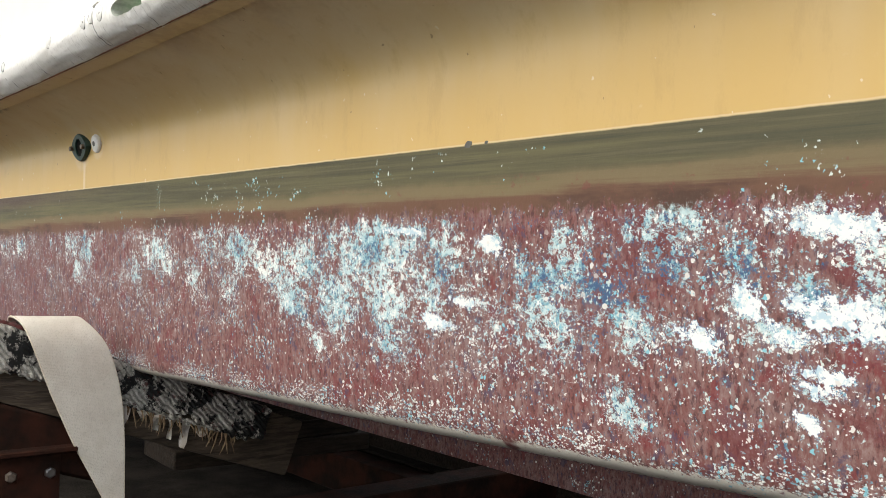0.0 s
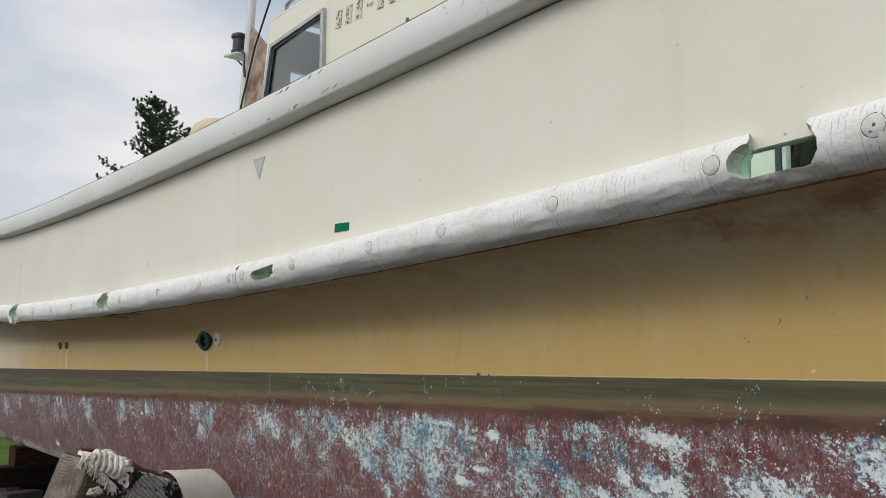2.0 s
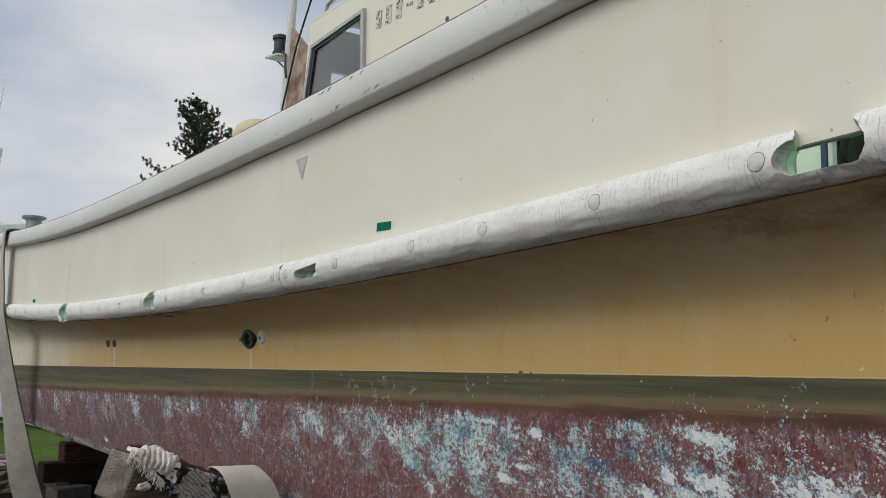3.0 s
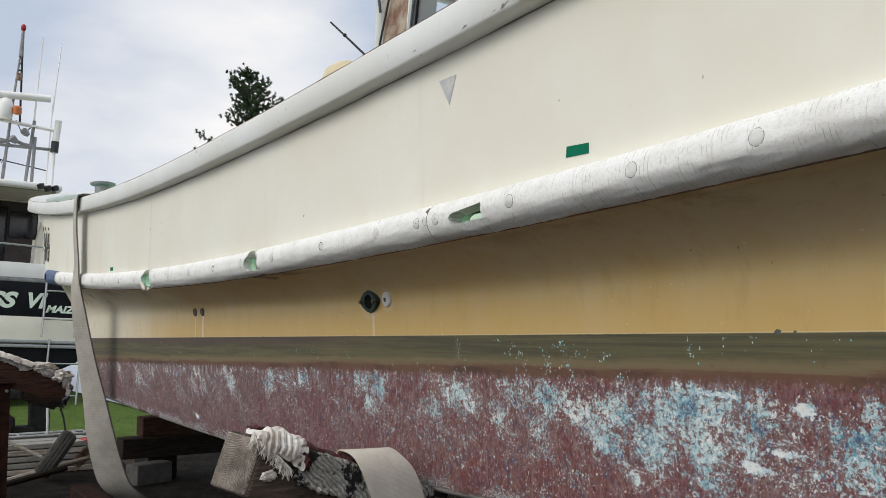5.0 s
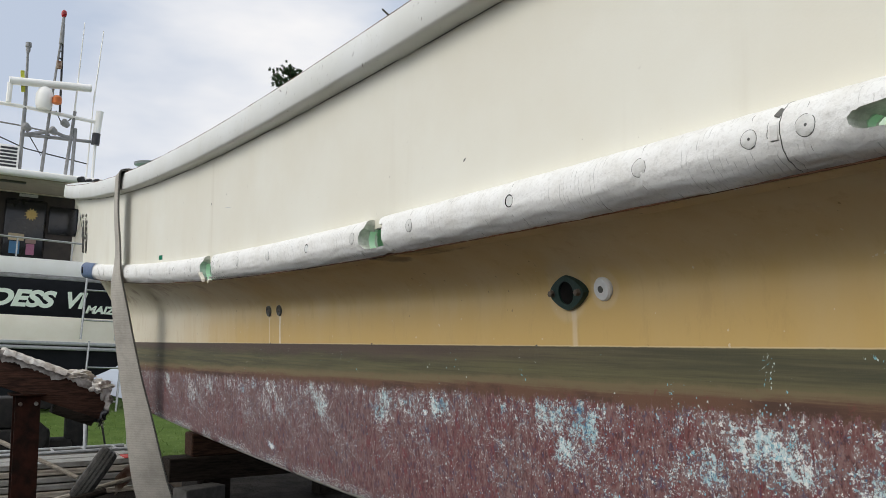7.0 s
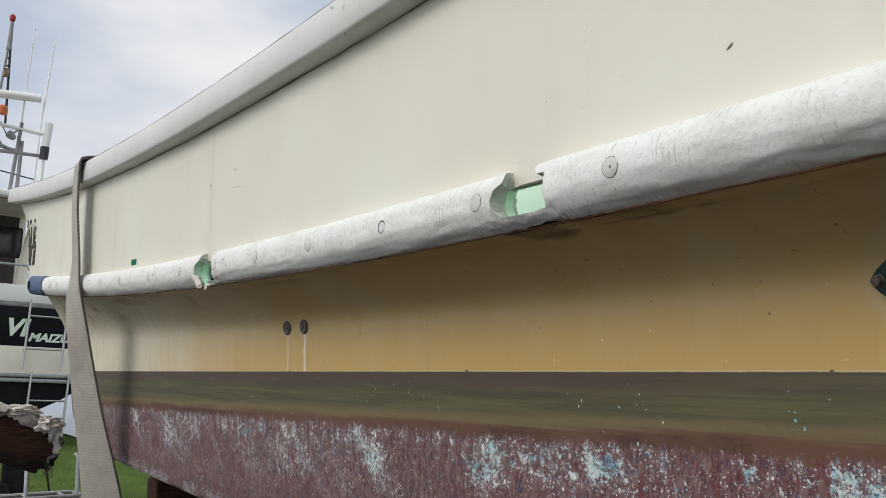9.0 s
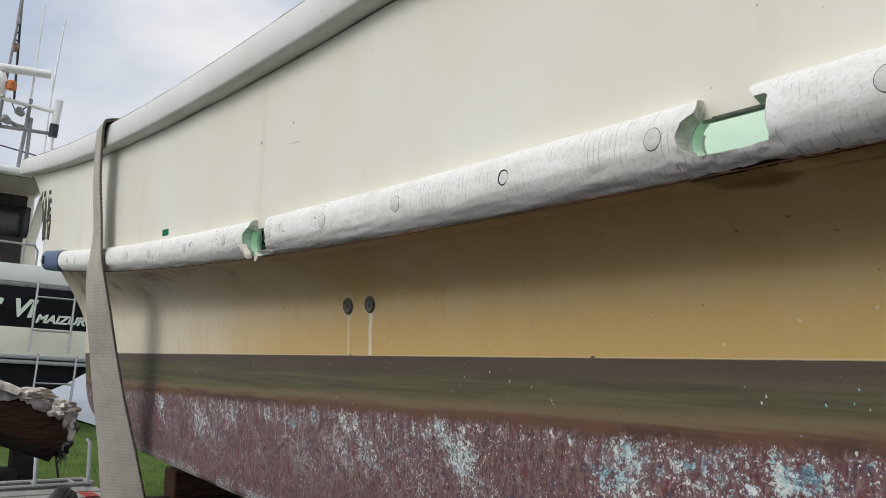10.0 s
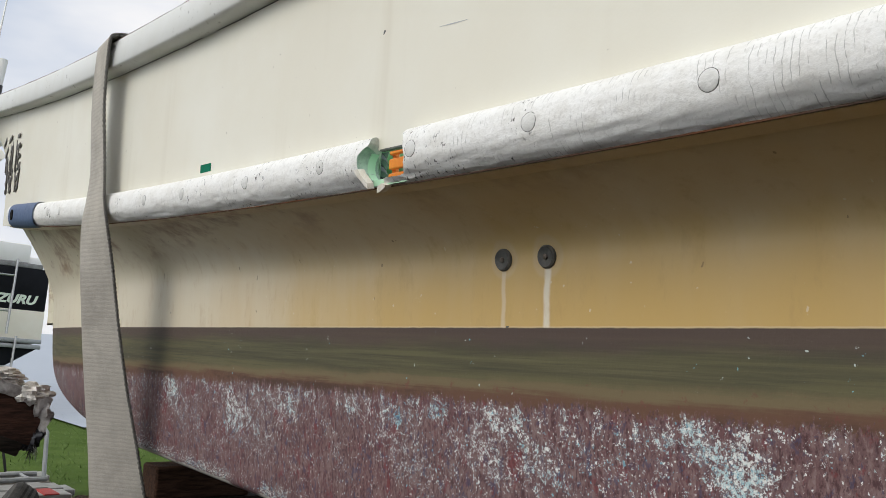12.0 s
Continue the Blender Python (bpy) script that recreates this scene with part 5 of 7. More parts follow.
part("tassels", bm, M_RAG, rag, "white tasselled edge")

# cream sling laid over the timber
sl = thing("canvas_sling", "cream webbing sling draped over the propping timber", "sling", (-2.7, 0.9, 0.7))
rows = []
for x, za, ya, zb, yb in [(-2.826, 0.985, 0.790, 0.930, 0.965), (-2.808, 1.030, 0.772, 0.990, 0.945), (-2.785, 1.058, 0.760, 1.040, 0.930),
                          (-2.75, 1.070, 0.755, 1.062, 0.92), (-2.69, 1.068, 0.755, 1.070, 0.925), (-2.655, 1.050, 0.765, 1.045, 0.950), (-2.635, 1.010, 0.780, 1.000, 0.985), (-2.63, 0.95, 0.804, 0.930, 1.015),
                          (-2.63, 0.87, 0.836, 0.85, 1.037), (-2.63, 0.79, 0.872, 0.78, 1.048), (-2.63, 0.70, 0.915, 0.69, 1.056), (-2.63, 0.60, 0.970, 0.595, 1.060), (-2.63, 0.50, 1.02, 0.50, 1.064), (-2.63, 0.38, 1.05, 0.38, 1.066)]:
    rows.append(((x, ya, za), (x, yb, zb)))
fine_rows = []
for i in range(len(rows) - 1):
    for k in range(4):
        t = k / 4
        out = []
        for e in (0, 1):
            p0, p1, p2, p3 = (Vector(rows[min(max(i + d, 0), len(rows) - 1)][e]) for d in (-1, 0, 1, 2))
            out.append(0.5 * (2 * p1 + (p2 - p0) * t + (2 * p0 - 5 * p1 + 4 * p2 - p3) * t * t + (3 * p1 - p0 - 3 * p2 + p3) * t ** 3))
        fine_rows.append(tuple(out))
bm = bmesh.new()
part("webbing", ribbon(bm, fine_rows, 0.006), M_SLING, sl)
for e in (0, 1):
    bm = bmesh.new()
    line = [r[e] for r in fine_rows]
    line = [p.lerp(q, k / 4) for p, q in zip(line, line[1:]) for k in range(4)]
    tube(bm, line, [0.0036 if i % 2 else 0.0027 for i in range(len(line))], 6)
    part("stitched_edge", bm, M_STITCH, sl, "yellowish overstitched edge")
for f in (0.34, 0.62):
    bm = bmesh.new()
    tube(bm, [a.lerp(b, f) for a, b in fine_rows], 0.0038, 6)
    part("seam", bm, M_SLING, sl)

# far cradle arm under the bow
ARM2 = Matrix.Translation((-8.60, -0.10, 1.47)) @ Matrix.Rotation(radians(-21), 4, "X")
arm = thing("support_timber", "dark rusty-stained timber arm padded with rags", "timber", (-8.6, 0.4, 1.0), group="propping timbers")
bm = bmesh.new()
block(bm, (0.24, 1.12, 0.22), ARM2 @ Matrix.Translation((0, 0.56, -0.125)), 0.014, 2)
part("beam", bm, timber("rust_stained_timber", (0.060, 0.028, 0.018), (0.020, 0.011, 0.008)), arm)
bm = bmesh.new()
block(bm, (0.20, 0.30, 0.07), ARM2 @ Matrix.Translation((0.02, 0.94, -0.265)), 0.010, 2)
part("packing_piece", bm, M_OLDWOOD, arm)
cradle_post(-8.55, 0.36, 1.045, "rusted steel post with bolts under a propping timber")
rag = thing("rag_padding", "grimy white rags tied over the timber arm", "rag", (-8.6, 0.5, 1.25))
bm = bmesh.new()
drape(bm, ARM2 @ Matrix.Translation((0, 0.0, 0)), 1.12, 0.25, 0.03, 0.05, 31.0, 0.008, 40, 90, 0.004, 0.06)
M_GRIME = simple("grimy_rag", (0.46, 0.43, 0.40), (0.12, 0.10, 0.09), 0.95, scale=9, bump=0.7, grain=120)
part("cloth", bm, M_GRIME, rag)
bm = bmesh.new()
drape(bm, ARM2 @ Matrix.Translation((0.005, 0.30, 0.012)), 0.46, 0.27, 0.10, 0.025, 37.0, 0.006, 40, 50, 0.014, 0.012)
part("carpet_strip", bm, M_RAG, rag, "pale ribbed strip laid over the arm")
for k, (u, v, w, sx, sy, sz) in enumerate([(0.02, 0.84, 0.010, 0.13, 0.13, 0.045), (0.05, 1.02, -0.01, 0.11, 0.10, 0.055), (0.05, 1.09, -0.10, 0.10, 0.06, 0.10), (0.06, 1.10, -0.20, 0.085, 0.05, 0.06)]):
    bm = bmesh.new()
    crumpled(bm, ARM2 @ Vector((u, v, w)), (sx, sy, sz), 14.0 + k * 2.7, 0.3 * k, 11.0)
    part("fold", bm, (M_RAG, M_RAG, M_GRIME, M_BLACK)[k], rag)
bm = bmesh.new()
fringe(bm, [ARM2 @ Vector((0.10, 1.13, -0.21 - 0.002 * k)) for k in range(8)] , (1, 0, 0), 0.09, 33, 26)
part("threads", bm, M_CARPET, rag)

# keel blocks and cradle base under the boat, mostly added to darken it
base = thing("cradle_base", "rusty steel cradle base, darkened for the shade under the boat", "cradle", (-3, 1.6, 0))
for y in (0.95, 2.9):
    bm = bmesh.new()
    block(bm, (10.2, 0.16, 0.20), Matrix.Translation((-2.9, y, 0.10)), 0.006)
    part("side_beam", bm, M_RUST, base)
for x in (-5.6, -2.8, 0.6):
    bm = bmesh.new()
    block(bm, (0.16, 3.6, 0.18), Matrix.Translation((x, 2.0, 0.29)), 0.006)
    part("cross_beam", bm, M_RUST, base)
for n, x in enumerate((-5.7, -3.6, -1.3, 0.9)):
    ob = thing("keel_block", "added stacked timber block, darkened for the shade under the keel", "timber block", (x, CENTRE, 0), group="keel blocks")
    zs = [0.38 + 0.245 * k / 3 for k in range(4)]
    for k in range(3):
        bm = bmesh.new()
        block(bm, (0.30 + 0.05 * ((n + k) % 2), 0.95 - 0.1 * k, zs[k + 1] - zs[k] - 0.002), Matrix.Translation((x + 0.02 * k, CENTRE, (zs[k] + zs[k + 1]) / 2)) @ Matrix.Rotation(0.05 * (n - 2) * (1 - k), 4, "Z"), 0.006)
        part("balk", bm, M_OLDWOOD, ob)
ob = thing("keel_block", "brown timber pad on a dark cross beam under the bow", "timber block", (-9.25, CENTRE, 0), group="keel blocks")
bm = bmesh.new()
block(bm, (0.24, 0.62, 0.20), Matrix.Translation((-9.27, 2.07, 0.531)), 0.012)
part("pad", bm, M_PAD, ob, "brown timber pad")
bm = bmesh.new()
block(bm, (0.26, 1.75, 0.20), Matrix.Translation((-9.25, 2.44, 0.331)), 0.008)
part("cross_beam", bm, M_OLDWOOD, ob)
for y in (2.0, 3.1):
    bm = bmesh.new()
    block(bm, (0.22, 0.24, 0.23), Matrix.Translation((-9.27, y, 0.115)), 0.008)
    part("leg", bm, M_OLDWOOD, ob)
# balks added on the far side to block the light under the hull
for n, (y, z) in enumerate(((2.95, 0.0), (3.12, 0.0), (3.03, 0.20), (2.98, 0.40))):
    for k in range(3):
        ob = thing("light_blocking_balk", "added near-black balk blocking the light from the boat's far side", "timber balk", (-7 + 4 * k, y, z), group="timber balks")
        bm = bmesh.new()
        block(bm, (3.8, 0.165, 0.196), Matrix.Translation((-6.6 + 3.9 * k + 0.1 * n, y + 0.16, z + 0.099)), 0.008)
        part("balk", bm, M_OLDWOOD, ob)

# ---- wheelhouse and deck gear ----
HOUSE = [(-3.97, 1.75), (-0.52, 1.75), (-0.52, 3.50), (-3.72, 3.50)]             # side outline: x, z
HY0, HY1 = 1.64, 2 * CENTRE - 1.64
WIN = [(-3.80, 2.80), (-3.06, 2.80), (-3.08, 3.385), (-3.675, 3.345)]
house = thing("wheelhouse", "white wheelhouse with a grey-framed side window", "wheelhouse", (-2.2, CENTRE, 1.75))


WIN2 = [(-4.00, 2.90), (-3.45, 2.90), (-3.45, 3.12), (-3.95, 3.12)]


def side_wall(y, flip, w=WIN):
    """A wall with the window's hole in it, made of four panels round the hole."""
    bm = bmesh.new()
    o = HOUSE
    for quad in ((o[0], o[1], w[1], w[0]), (o[1], o[2], w[2], w[1]), (o[2], o[3], w[3], w[2]), (o[3], o[0], w[0], w[3])):
        f = [bm.verts.new((x, y, z)) for x, z in quad]
        b = [bm.verts.new((x, y + (0.05 if not flip else -0.05), z)) for x, z in quad]
        bm.faces.new(f)
        bm.faces.new(b[::-1])
        for i in range(4):
            bm.faces.new((f[i], b[i], b[(i + 1) % 4], f[(i + 1) % 4]))
    bmesh.ops.remove_doubles(bm, verts=bm.verts, dist=0.0005)
    bmesh.ops.recalc_face_normals(bm, faces=bm.faces)
    return bm


part("side_wall", side_wall(HY0, False), M_WHITE, house, smooth=False)
part("side_wall", side_wall(HY1, True, WIN2), M_WHITE, house, smooth=False)
bm = bmesh.new()
sheet(bm, [[(-0.545, HY0 + 0.05, z) for z in (1.75, 3.5)], [(-0.545, HY1 - 0.05, z) for z in (1.75, 3.5)]])
part("aft_wall", bm, M_WHITE, house, smooth=False)
bm = bmesh.new()
ys = [HY0 + 0.05, 1.80, 2.03, 2.13, 2.36, HY1 - 0.05]
zs = [1.75, 2.80, 3.24, 3.498]
for i in range(5):
    for j in range(3):
        if j == 1 and i in (1, 3):
            continue
        quad = [(ys[i], zs[j]), (ys[i + 1], zs[j]), (ys[i + 1], zs[j + 1]), (ys[i], zs[j + 1])]
        outer = [bm.verts.new((-3.96 + 0.238 * (z - 1.75) / 1.748, y, z)) for y, z in quad]
        inner = [bm.verts.new((-3.93 + 0.238 * (z - 1.75) / 1.748, y, z)) for y, z in quad]
        bm.faces.new(outer)
        bm.faces.new(inner[::-1])
        for k in range(4):
            bm.faces.new((outer[k], inner[k], inner[(k + 1) % 4], outer[(k + 1) % 4]))
bmesh.ops.recalc_face_normals(bm, faces=bm.faces)
part("front_wall", bm, M_WHITE, house, smooth=False)
bm = bmesh.new()
rows = []
for k in range(13):
    f = k / 12
    y = HY0 + (HY1 - HY0) * f
    crown = 0.07 * math.sin(math.pi * f)
    rows.append([(-3.71, y, 3.502 + crown * 0.6), (-3.68, y, 3.515 + crown), (-0.55, y, 3.53 + crown), (-0.53, y, 3.502 + crown * 0.6)])
vs = sheet(bm, rows, close=True)
bm.faces.new(vs[0][::-1])
bm.faces.new(vs[-1])
bmesh.ops.recalc_face_normals(bm, faces=bm.faces)
part("roof", bm, M_WHITE, house)
bm = bmesh.new()
block(bm, (3.455, 0.014, 0.62), Matrix.Translation((-2.2225, HY0 - 0.008, 2.06)), 0.004)
part("lower_panel", bm, simple("pale_grey_panel_paint", (0.84, 0.88, 0.80), (0.78, 0.83, 0.75), 0.5, scale=5), house, "pale grey-green lower panel")
bm = bmesh.new()
inner = [(-3.765, 2.83), (-3.090, 2.83), (-3.106, 3.362), (-3.656, 3.324)]
rows = []
for ring, y in ((WIN, HY0 + 0.02), (WIN, HY0 - 0.022), (inner, HY0 - 0.022), (inner, HY0 + 0.02)):
    rows.append([(x, y, z) for x, z in ring])
sheet(bm, rows + [rows[0]], close=True)
bmesh.ops.recalc_face_normals(bm, faces=bm.faces)
frame_ob = part("window_frame", bm, M_CLEAR, house, "grey aluminium window frame", smooth=False)
bm = bmesh.new()
gasket = list(inner)
ring2 = [(-3.728, 2.845), (-3.102, 2.845), (-3.118, 3.348), (-3.630, 3.308)]
rows = [[(x, y, z) for x, z in r] for r, y in ((gasket, HY0 - 0.012), (ring2, HY0 - 0.012), (ring2, HY0 + 0.006), (gasket, HY0 + 0.006))]
sheet(bm, rows + [rows[0]], close=True)
bmesh.ops.recalc_face_normals(bm, faces=bm.faces)
part("gasket", bm, M_BLACK, frame_ob, smooth=False)
bm = bmesh.new()
a = [bm.verts.new((x, HY0 - 0.002, z)) for x, z in ring2]
b = [bm.verts.new((x, HY0 + 0.004, z)) for x, z in ring2]
bm.faces.new(a)
bm.faces.new(b[::-1])
for i in range(4):
    bm.faces.new((a[i], b[i], b[(i + 1) % 4], a[(i + 1) % 4]))
bmesh.ops.recalc_face_normals(bm, faces=bm.faces)
bm2 = bmesh.new()
block(bm2, (1.4, 0.04, 1.5), Matrix.Translation((-2.95, HY1 - 0.35, 2.75)), 0.01)
part("interior_locker", bm2, simple("grey_locker_paint", (0.34, 0.35, 0.34), (0.24, 0.245, 0.24), 0.5, scale=4), house, "grey locker inside the wheelhouse", smooth=False)
pane = part("pane", bm, M_GLASS, frame_ob, smooth=False)
pane.visible_shadow = False

# registration characters, worn: plain bars
rng = random.Random(7)
m = Mat("flaked_black_paint", 0.6)
m.colour(m.mix(m.step(m.noise(70, 5, 0.7), 0.42, 0.52), (0.04, 0.04, 0.035), (0.66, 0.63, 0.54)))
M_FLAKED = m.m
for k in range(8):
    bm = bmesh.new()
    block(bm, (0.052, 0.004, 0.016 if k == 3 else 0.095), Matrix.Translation((-2.95 + 0.095 * k, HY0 - 0.002, 3.285 - 0.003 * k)) @ Matrix.Rotation(0.10, 4, "Y"), 0.001)
    part("character_bar", bm, M_FLAKED, house)
for x, z in ((-2.72, 3.06), (-2.35, 3.10), (-1.95, 3.06)):
    bm = bmesh.new()
    lathe(bm, [(0.012, -0.002), (0.012, 0.004), (0.006, 0.005)], Matrix.Translation((x, HY0, z)) @ Matrix.Rotation(radians(90), 4, "X"), 10)
    part("bolt_head", bm, M_LEAD, house)

ob = thing("plywood_panel", "rust-stained plywood panel leaning at the wheelhouse front", "panel", (-4.1, 1.75, 1.75))
bm = bmesh.new()
v = [(-4.30, 1.72, 1.76), (-4.02, 1.72, 1.76), (-3.88, 1.72, 3.40), (-4.13, 1.72, 3.62)]
sheet(bm, [v, [(x, y + 0.02, z) for x, y, z in v]], close=True)
bm.faces.new([bm.verts.new(p) for p in v])
bmesh.ops.remove_doubles(bm, verts=bm.verts, dist=0.0001)
bmesh.ops.recalc_face_normals(bm, faces=bm.faces)
part("board", bm, M_STAINED, ob, smooth=False)

mast = thing("signal_mast", "white pole mast with a small black lamp bracket", "mast", (-4.320, 1.83, 1.75))
bm = bmesh.new()
tube(bm, [(-4.540, 1.83, 1.75), (-4.440, 1.83, 2.9), (-4.330, 1.83, 4.10)], [0.036, 0.032, 0.026], 14)
part("pole", bm, M_CAP, mast)
bm = bmesh.new()
block(bm, (0.20, 0.13, 0.016), Matrix.Translation((-4.475, 1.81, 3.535)) @ Matrix.Rotation(0.15, 4, "Y"), 0.004)
bracket = part("lamp_bracket", bm, M_CAP, mast)
bm = bmesh.new()
lathe(bm, [(0.050, 0.0), (0.052, 0.02), (0.043, 0.03), (0.043, 0.10), (0.054, 0.11), (0.054, 0.13), (0.032, 0.142)], Matrix.Translation((-4.475, 1.81, 3.55)), 16)
part("lamp_body", bm, M_BLACK, bracket, "black navigation lamp")
bm = bmesh.new()
tube(bm, [(-4.420, 1.80, 3.56), (-4.360, 1.79, 3.52), (-4.350, 1.79, 3.44), (-4.350, 1.80, 3.36)], 0.009, 6)
part("lamp_cable", bm, M_BLACK, bracket)
bm = bmesh.new()
tube(bm, [(-4.270, 1.70, 2.3), (-4.180, 1.70, 3.1), (-4.020, 1.70, 3.45), (-3.820, 1.72, 3.80), (-3.460, 1.75, 4.2)], 0.0065, 6)
part("black_cable", bm, M_BLACK, mast)
ob = thing("roof_rail", "thin steel rail with a clamp on the wheelhouse roof", "rail", (-3.2, 1.75, 3.55))
bm = bmesh.new()
tube(bm, [(-3.75, 1.75, 3.54), (-3.72, 1.75, 3.64), (-3.6, 1.75, 3.66), (-2.2, 1.75, 3.72), (-2.15, 1.75, 3.55)], 0.012, 8)
part("tube", bm, M_STEEL, ob)
bm = bmesh.new()
block(bm, (0.05, 0.05, 0.05), Matrix.Translation((-3.5, 1.75, 3.665)), 0.008, 2)
part("clamp", bm, M_BLACK, ob)

# float on its stand, deck box, crate, bow bollard
M_CREAM = simple("cream_plastic", (0.62, 0.52, 0.33), (0.55, 0.45, 0.27), 0.5, scale=8)
ob = thing("fishing_float", "round cream plastic float on a short post", "float", (-4.66, 1.76, 1.75))
bm = bmesh.new()
lathe(bm, [(0.03, 2.87), (0.11, 2.88), (0.165, 2.95), (0.172, 3.02), (0.150, 3.08), (0.10, 3.115), (0.03, 3.125)], Matrix.Translation((-4.66, 1.76, 0)), 26)
part("ball", bm, M_CREAM, ob)
bm = bmesh.new()
tube(bm, [(-4.66, 1.76, 1.76), (-4.66, 1.76, 2.89)], 0.035, 10)
part("post", bm, M_CAP, ob)
M_ORANGE = simple("orange_plastic", (0.80, 0.24, 0.03), (0.72, 0.19, 0.025), 0.45, scale=14)
ob = thing("fish_crate", "bright orange plastic slatted fish crate on the deck", "crate", (-7.24, 2.40, 1.77))
for k in range(10):
    bm = bmesh.new()
    block(bm, (0.50, 0.025, 0.055), Matrix.Translation((-7.24, 2.20, 1.80 + 0.075 * k)), 0.006)
    part("slat", bm, M_ORANGE, ob)
for dx in (-0.24, 0.0, 0.24):
    bm = bmesh.new()
    block(bm, (0.03, 0.03, 0.74), Matrix.Translation((-7.24 + dx, 2.225, 2.14)), 0.006)
    part("rib", bm, M_ORANGE, ob)
bm = bmesh.new()
block(bm, (0.50, 0.36, 0.03), Matrix.Translation((-7.24, 2.40, 1.785)), 0.006)
part("bottom", bm, M_ORANGE, ob)
ob = thing("hatch_coaming", "mint green hatch coaming box on the deck", "hatch", (-4.4, 1.5, 1.75))
bm = bmesh.new()
block(bm, (1.7, 0.9, 0.42), Matrix.Translation((-4.45, 2.09, 1.97)), 0.02, 2)
M_COAMING = simple("pale_mint_paint", (0.80, 0.92, 0.82), (0.74, 0.88, 0.76), 0.5, scale=5)
part("box", bm, M_COAMING, ob)
bm = bmesh.new()
block(bm, (1.70, 0.90, 0.03), Matrix.Translation((-4.45, 2.09, 2.195)), 0.012, 2)
part("lid", bm, M_COAMING, ob)
bm = bmesh.new()
lathe(bm, [(0.020, -0.01), (0.020, 0.022), (0.015, 0.028), (0.008, 0.024)], Matrix.Translation((-2.71, HY0 - 0.015, 2.055)) @ Matrix.Rotation(radians(90), 4, "X"), 16)
part("drain_knob", bm, M_BOLT, house)
ob = thing("rope_coil", "dark green coiled rope heap on the deck", "rope", (-6.25, 1.15, 1.77))
for k in range(7):
    bm = bmesh.new()
    tube(bm, [(-6.26 + (0.16 - 0.004 * k) * math.cos(a), 1.16 + 0.15 * math.sin(a), 1.79 + 0.04 * k + 0.006 * math.sin(3 * a)) for a in [math.tau * j / 20 for j in range(21)]], 0.021, 7)
    part("turn", bm, M_BRONZE, ob)
M_NET = simple("dark_green_net", (0.018, 0.035, 0.014), (0.05, 0.06, 0.03), 0.9, scale=30, bump=0.9)
ob = thing("fishing_net", "heap of dark green fishing net on the deck", "net", (-0.23, 1.93, 1.75))
bm = bmesh.new()
crumpled(bm, (-0.22, 1.95, 1.98), (0.255, 0.30, 0.24), 2.0, 0.0, 12.0)
part("heap", bm, M_NET, ob)
bm = bmesh.new()
crumpled(bm, (-0.478, 2.02, 2.10), (0.050, 0.32, 0.36), 5.0, 0.0, 14.0)
part("hanging_fold", bm, M_NET, ob)
ob = thing("blue_plank", "dark blue painted plank standing on the deck", "plank", (-0.44, 1.62, 1.76))
bm = bmesh.new()
block(bm, (0.018, 0.03, 0.62), Matrix.Translation((-0.484, 1.60, 2.08)), 0.002)
part("board", bm, simple("dark_blue_plank_paint", (0.03, 0.05, 0.10), (0.05, 0.075, 0.13), 0.5, scale=9), ob)
bm = bmesh.new()
block(bm, (0.014, 0.026, 0.62), Matrix.Translation((-0.4655, 1.60, 2.08)), 0.002)
part("edge_strip", bm, M_PLASTIC, ob, "white edge strip")
ob = thing("bow_bollard", "galvanised round bollard on the foredeck", "bollard", (-8.9, 1.25, 2.7))
bm = bmesh.new()
lathe(bm, [(0.075, 2.62), (0.075, 2.90), (0.115, 2.915), (0.118, 2.935), (0.09, 2.945)], Matrix.Translation((-8.9, 1.25, 0)), 20)
part("drum", bm, simple("dull_galvanised_steel", (0.20, 0.22, 0.22), (0.30, 0.32, 0.31), 0.5, 0.5, scale=8), ob)
bm = bmesh.new()
sheet(bm, [[(x, y_gun(x) + 0.06, z_gun(x) - 0.10), (x, CENTRE, z_gun(x) - 0.06), (x, 2 * CENTRE - y_gun(x) - 0.06, z_gun(x) - 0.10)] for x in np.arange(-13.0, -7.9, 0.2).tolist()], flip=True)
part("foredeck", bm, M_MINT, boat)

# name at the bow: brush strokes as plain bars, and small dents on the plate
rng = random.Random(3)
for k in range(3):
    cx = -9.17 - 0.27 * k
    for j in range(11):
        if j < 6:
            size, u, v = (rng.uniform(0.09, 0.20), 0.006, 0.024), rng.uniform(-0.02, 0.02), 0.03 + 0.060 * j
        elif j < 9:
            size, u, v = (0.026, 0.006, rng.uniform(0.10, 0.26)), -0.07 + 0.065 * (j - 6), rng.uniform(0.10, 0.26)
        else:
            size, u, v = (0.024, 0.006, 0.15), -0.05 + 0.10 * (j - 9), 0.08
        x = cx + u
        z = z_rail(x) + 0.13 + v
        rows = bulwark_rows(x, 0)
        y = np.interp(z, [q[2] for q in rows], [q[1] for q in rows])
        tip = rng.uniform(-0.16, 0.16) if j < 9 else 0.5 * (2 * (j - 9) - 1)
        bm = bmesh.new()
        block(bm, size, Matrix.Translation((x, float(y) - 0.003, z)) @ Matrix.Rotation(-0.13, 4, "Z") @ Matrix.Rotation(tip, 4, "Y"), 0.002)
        part("name_stroke", bm, M_INK, boat)

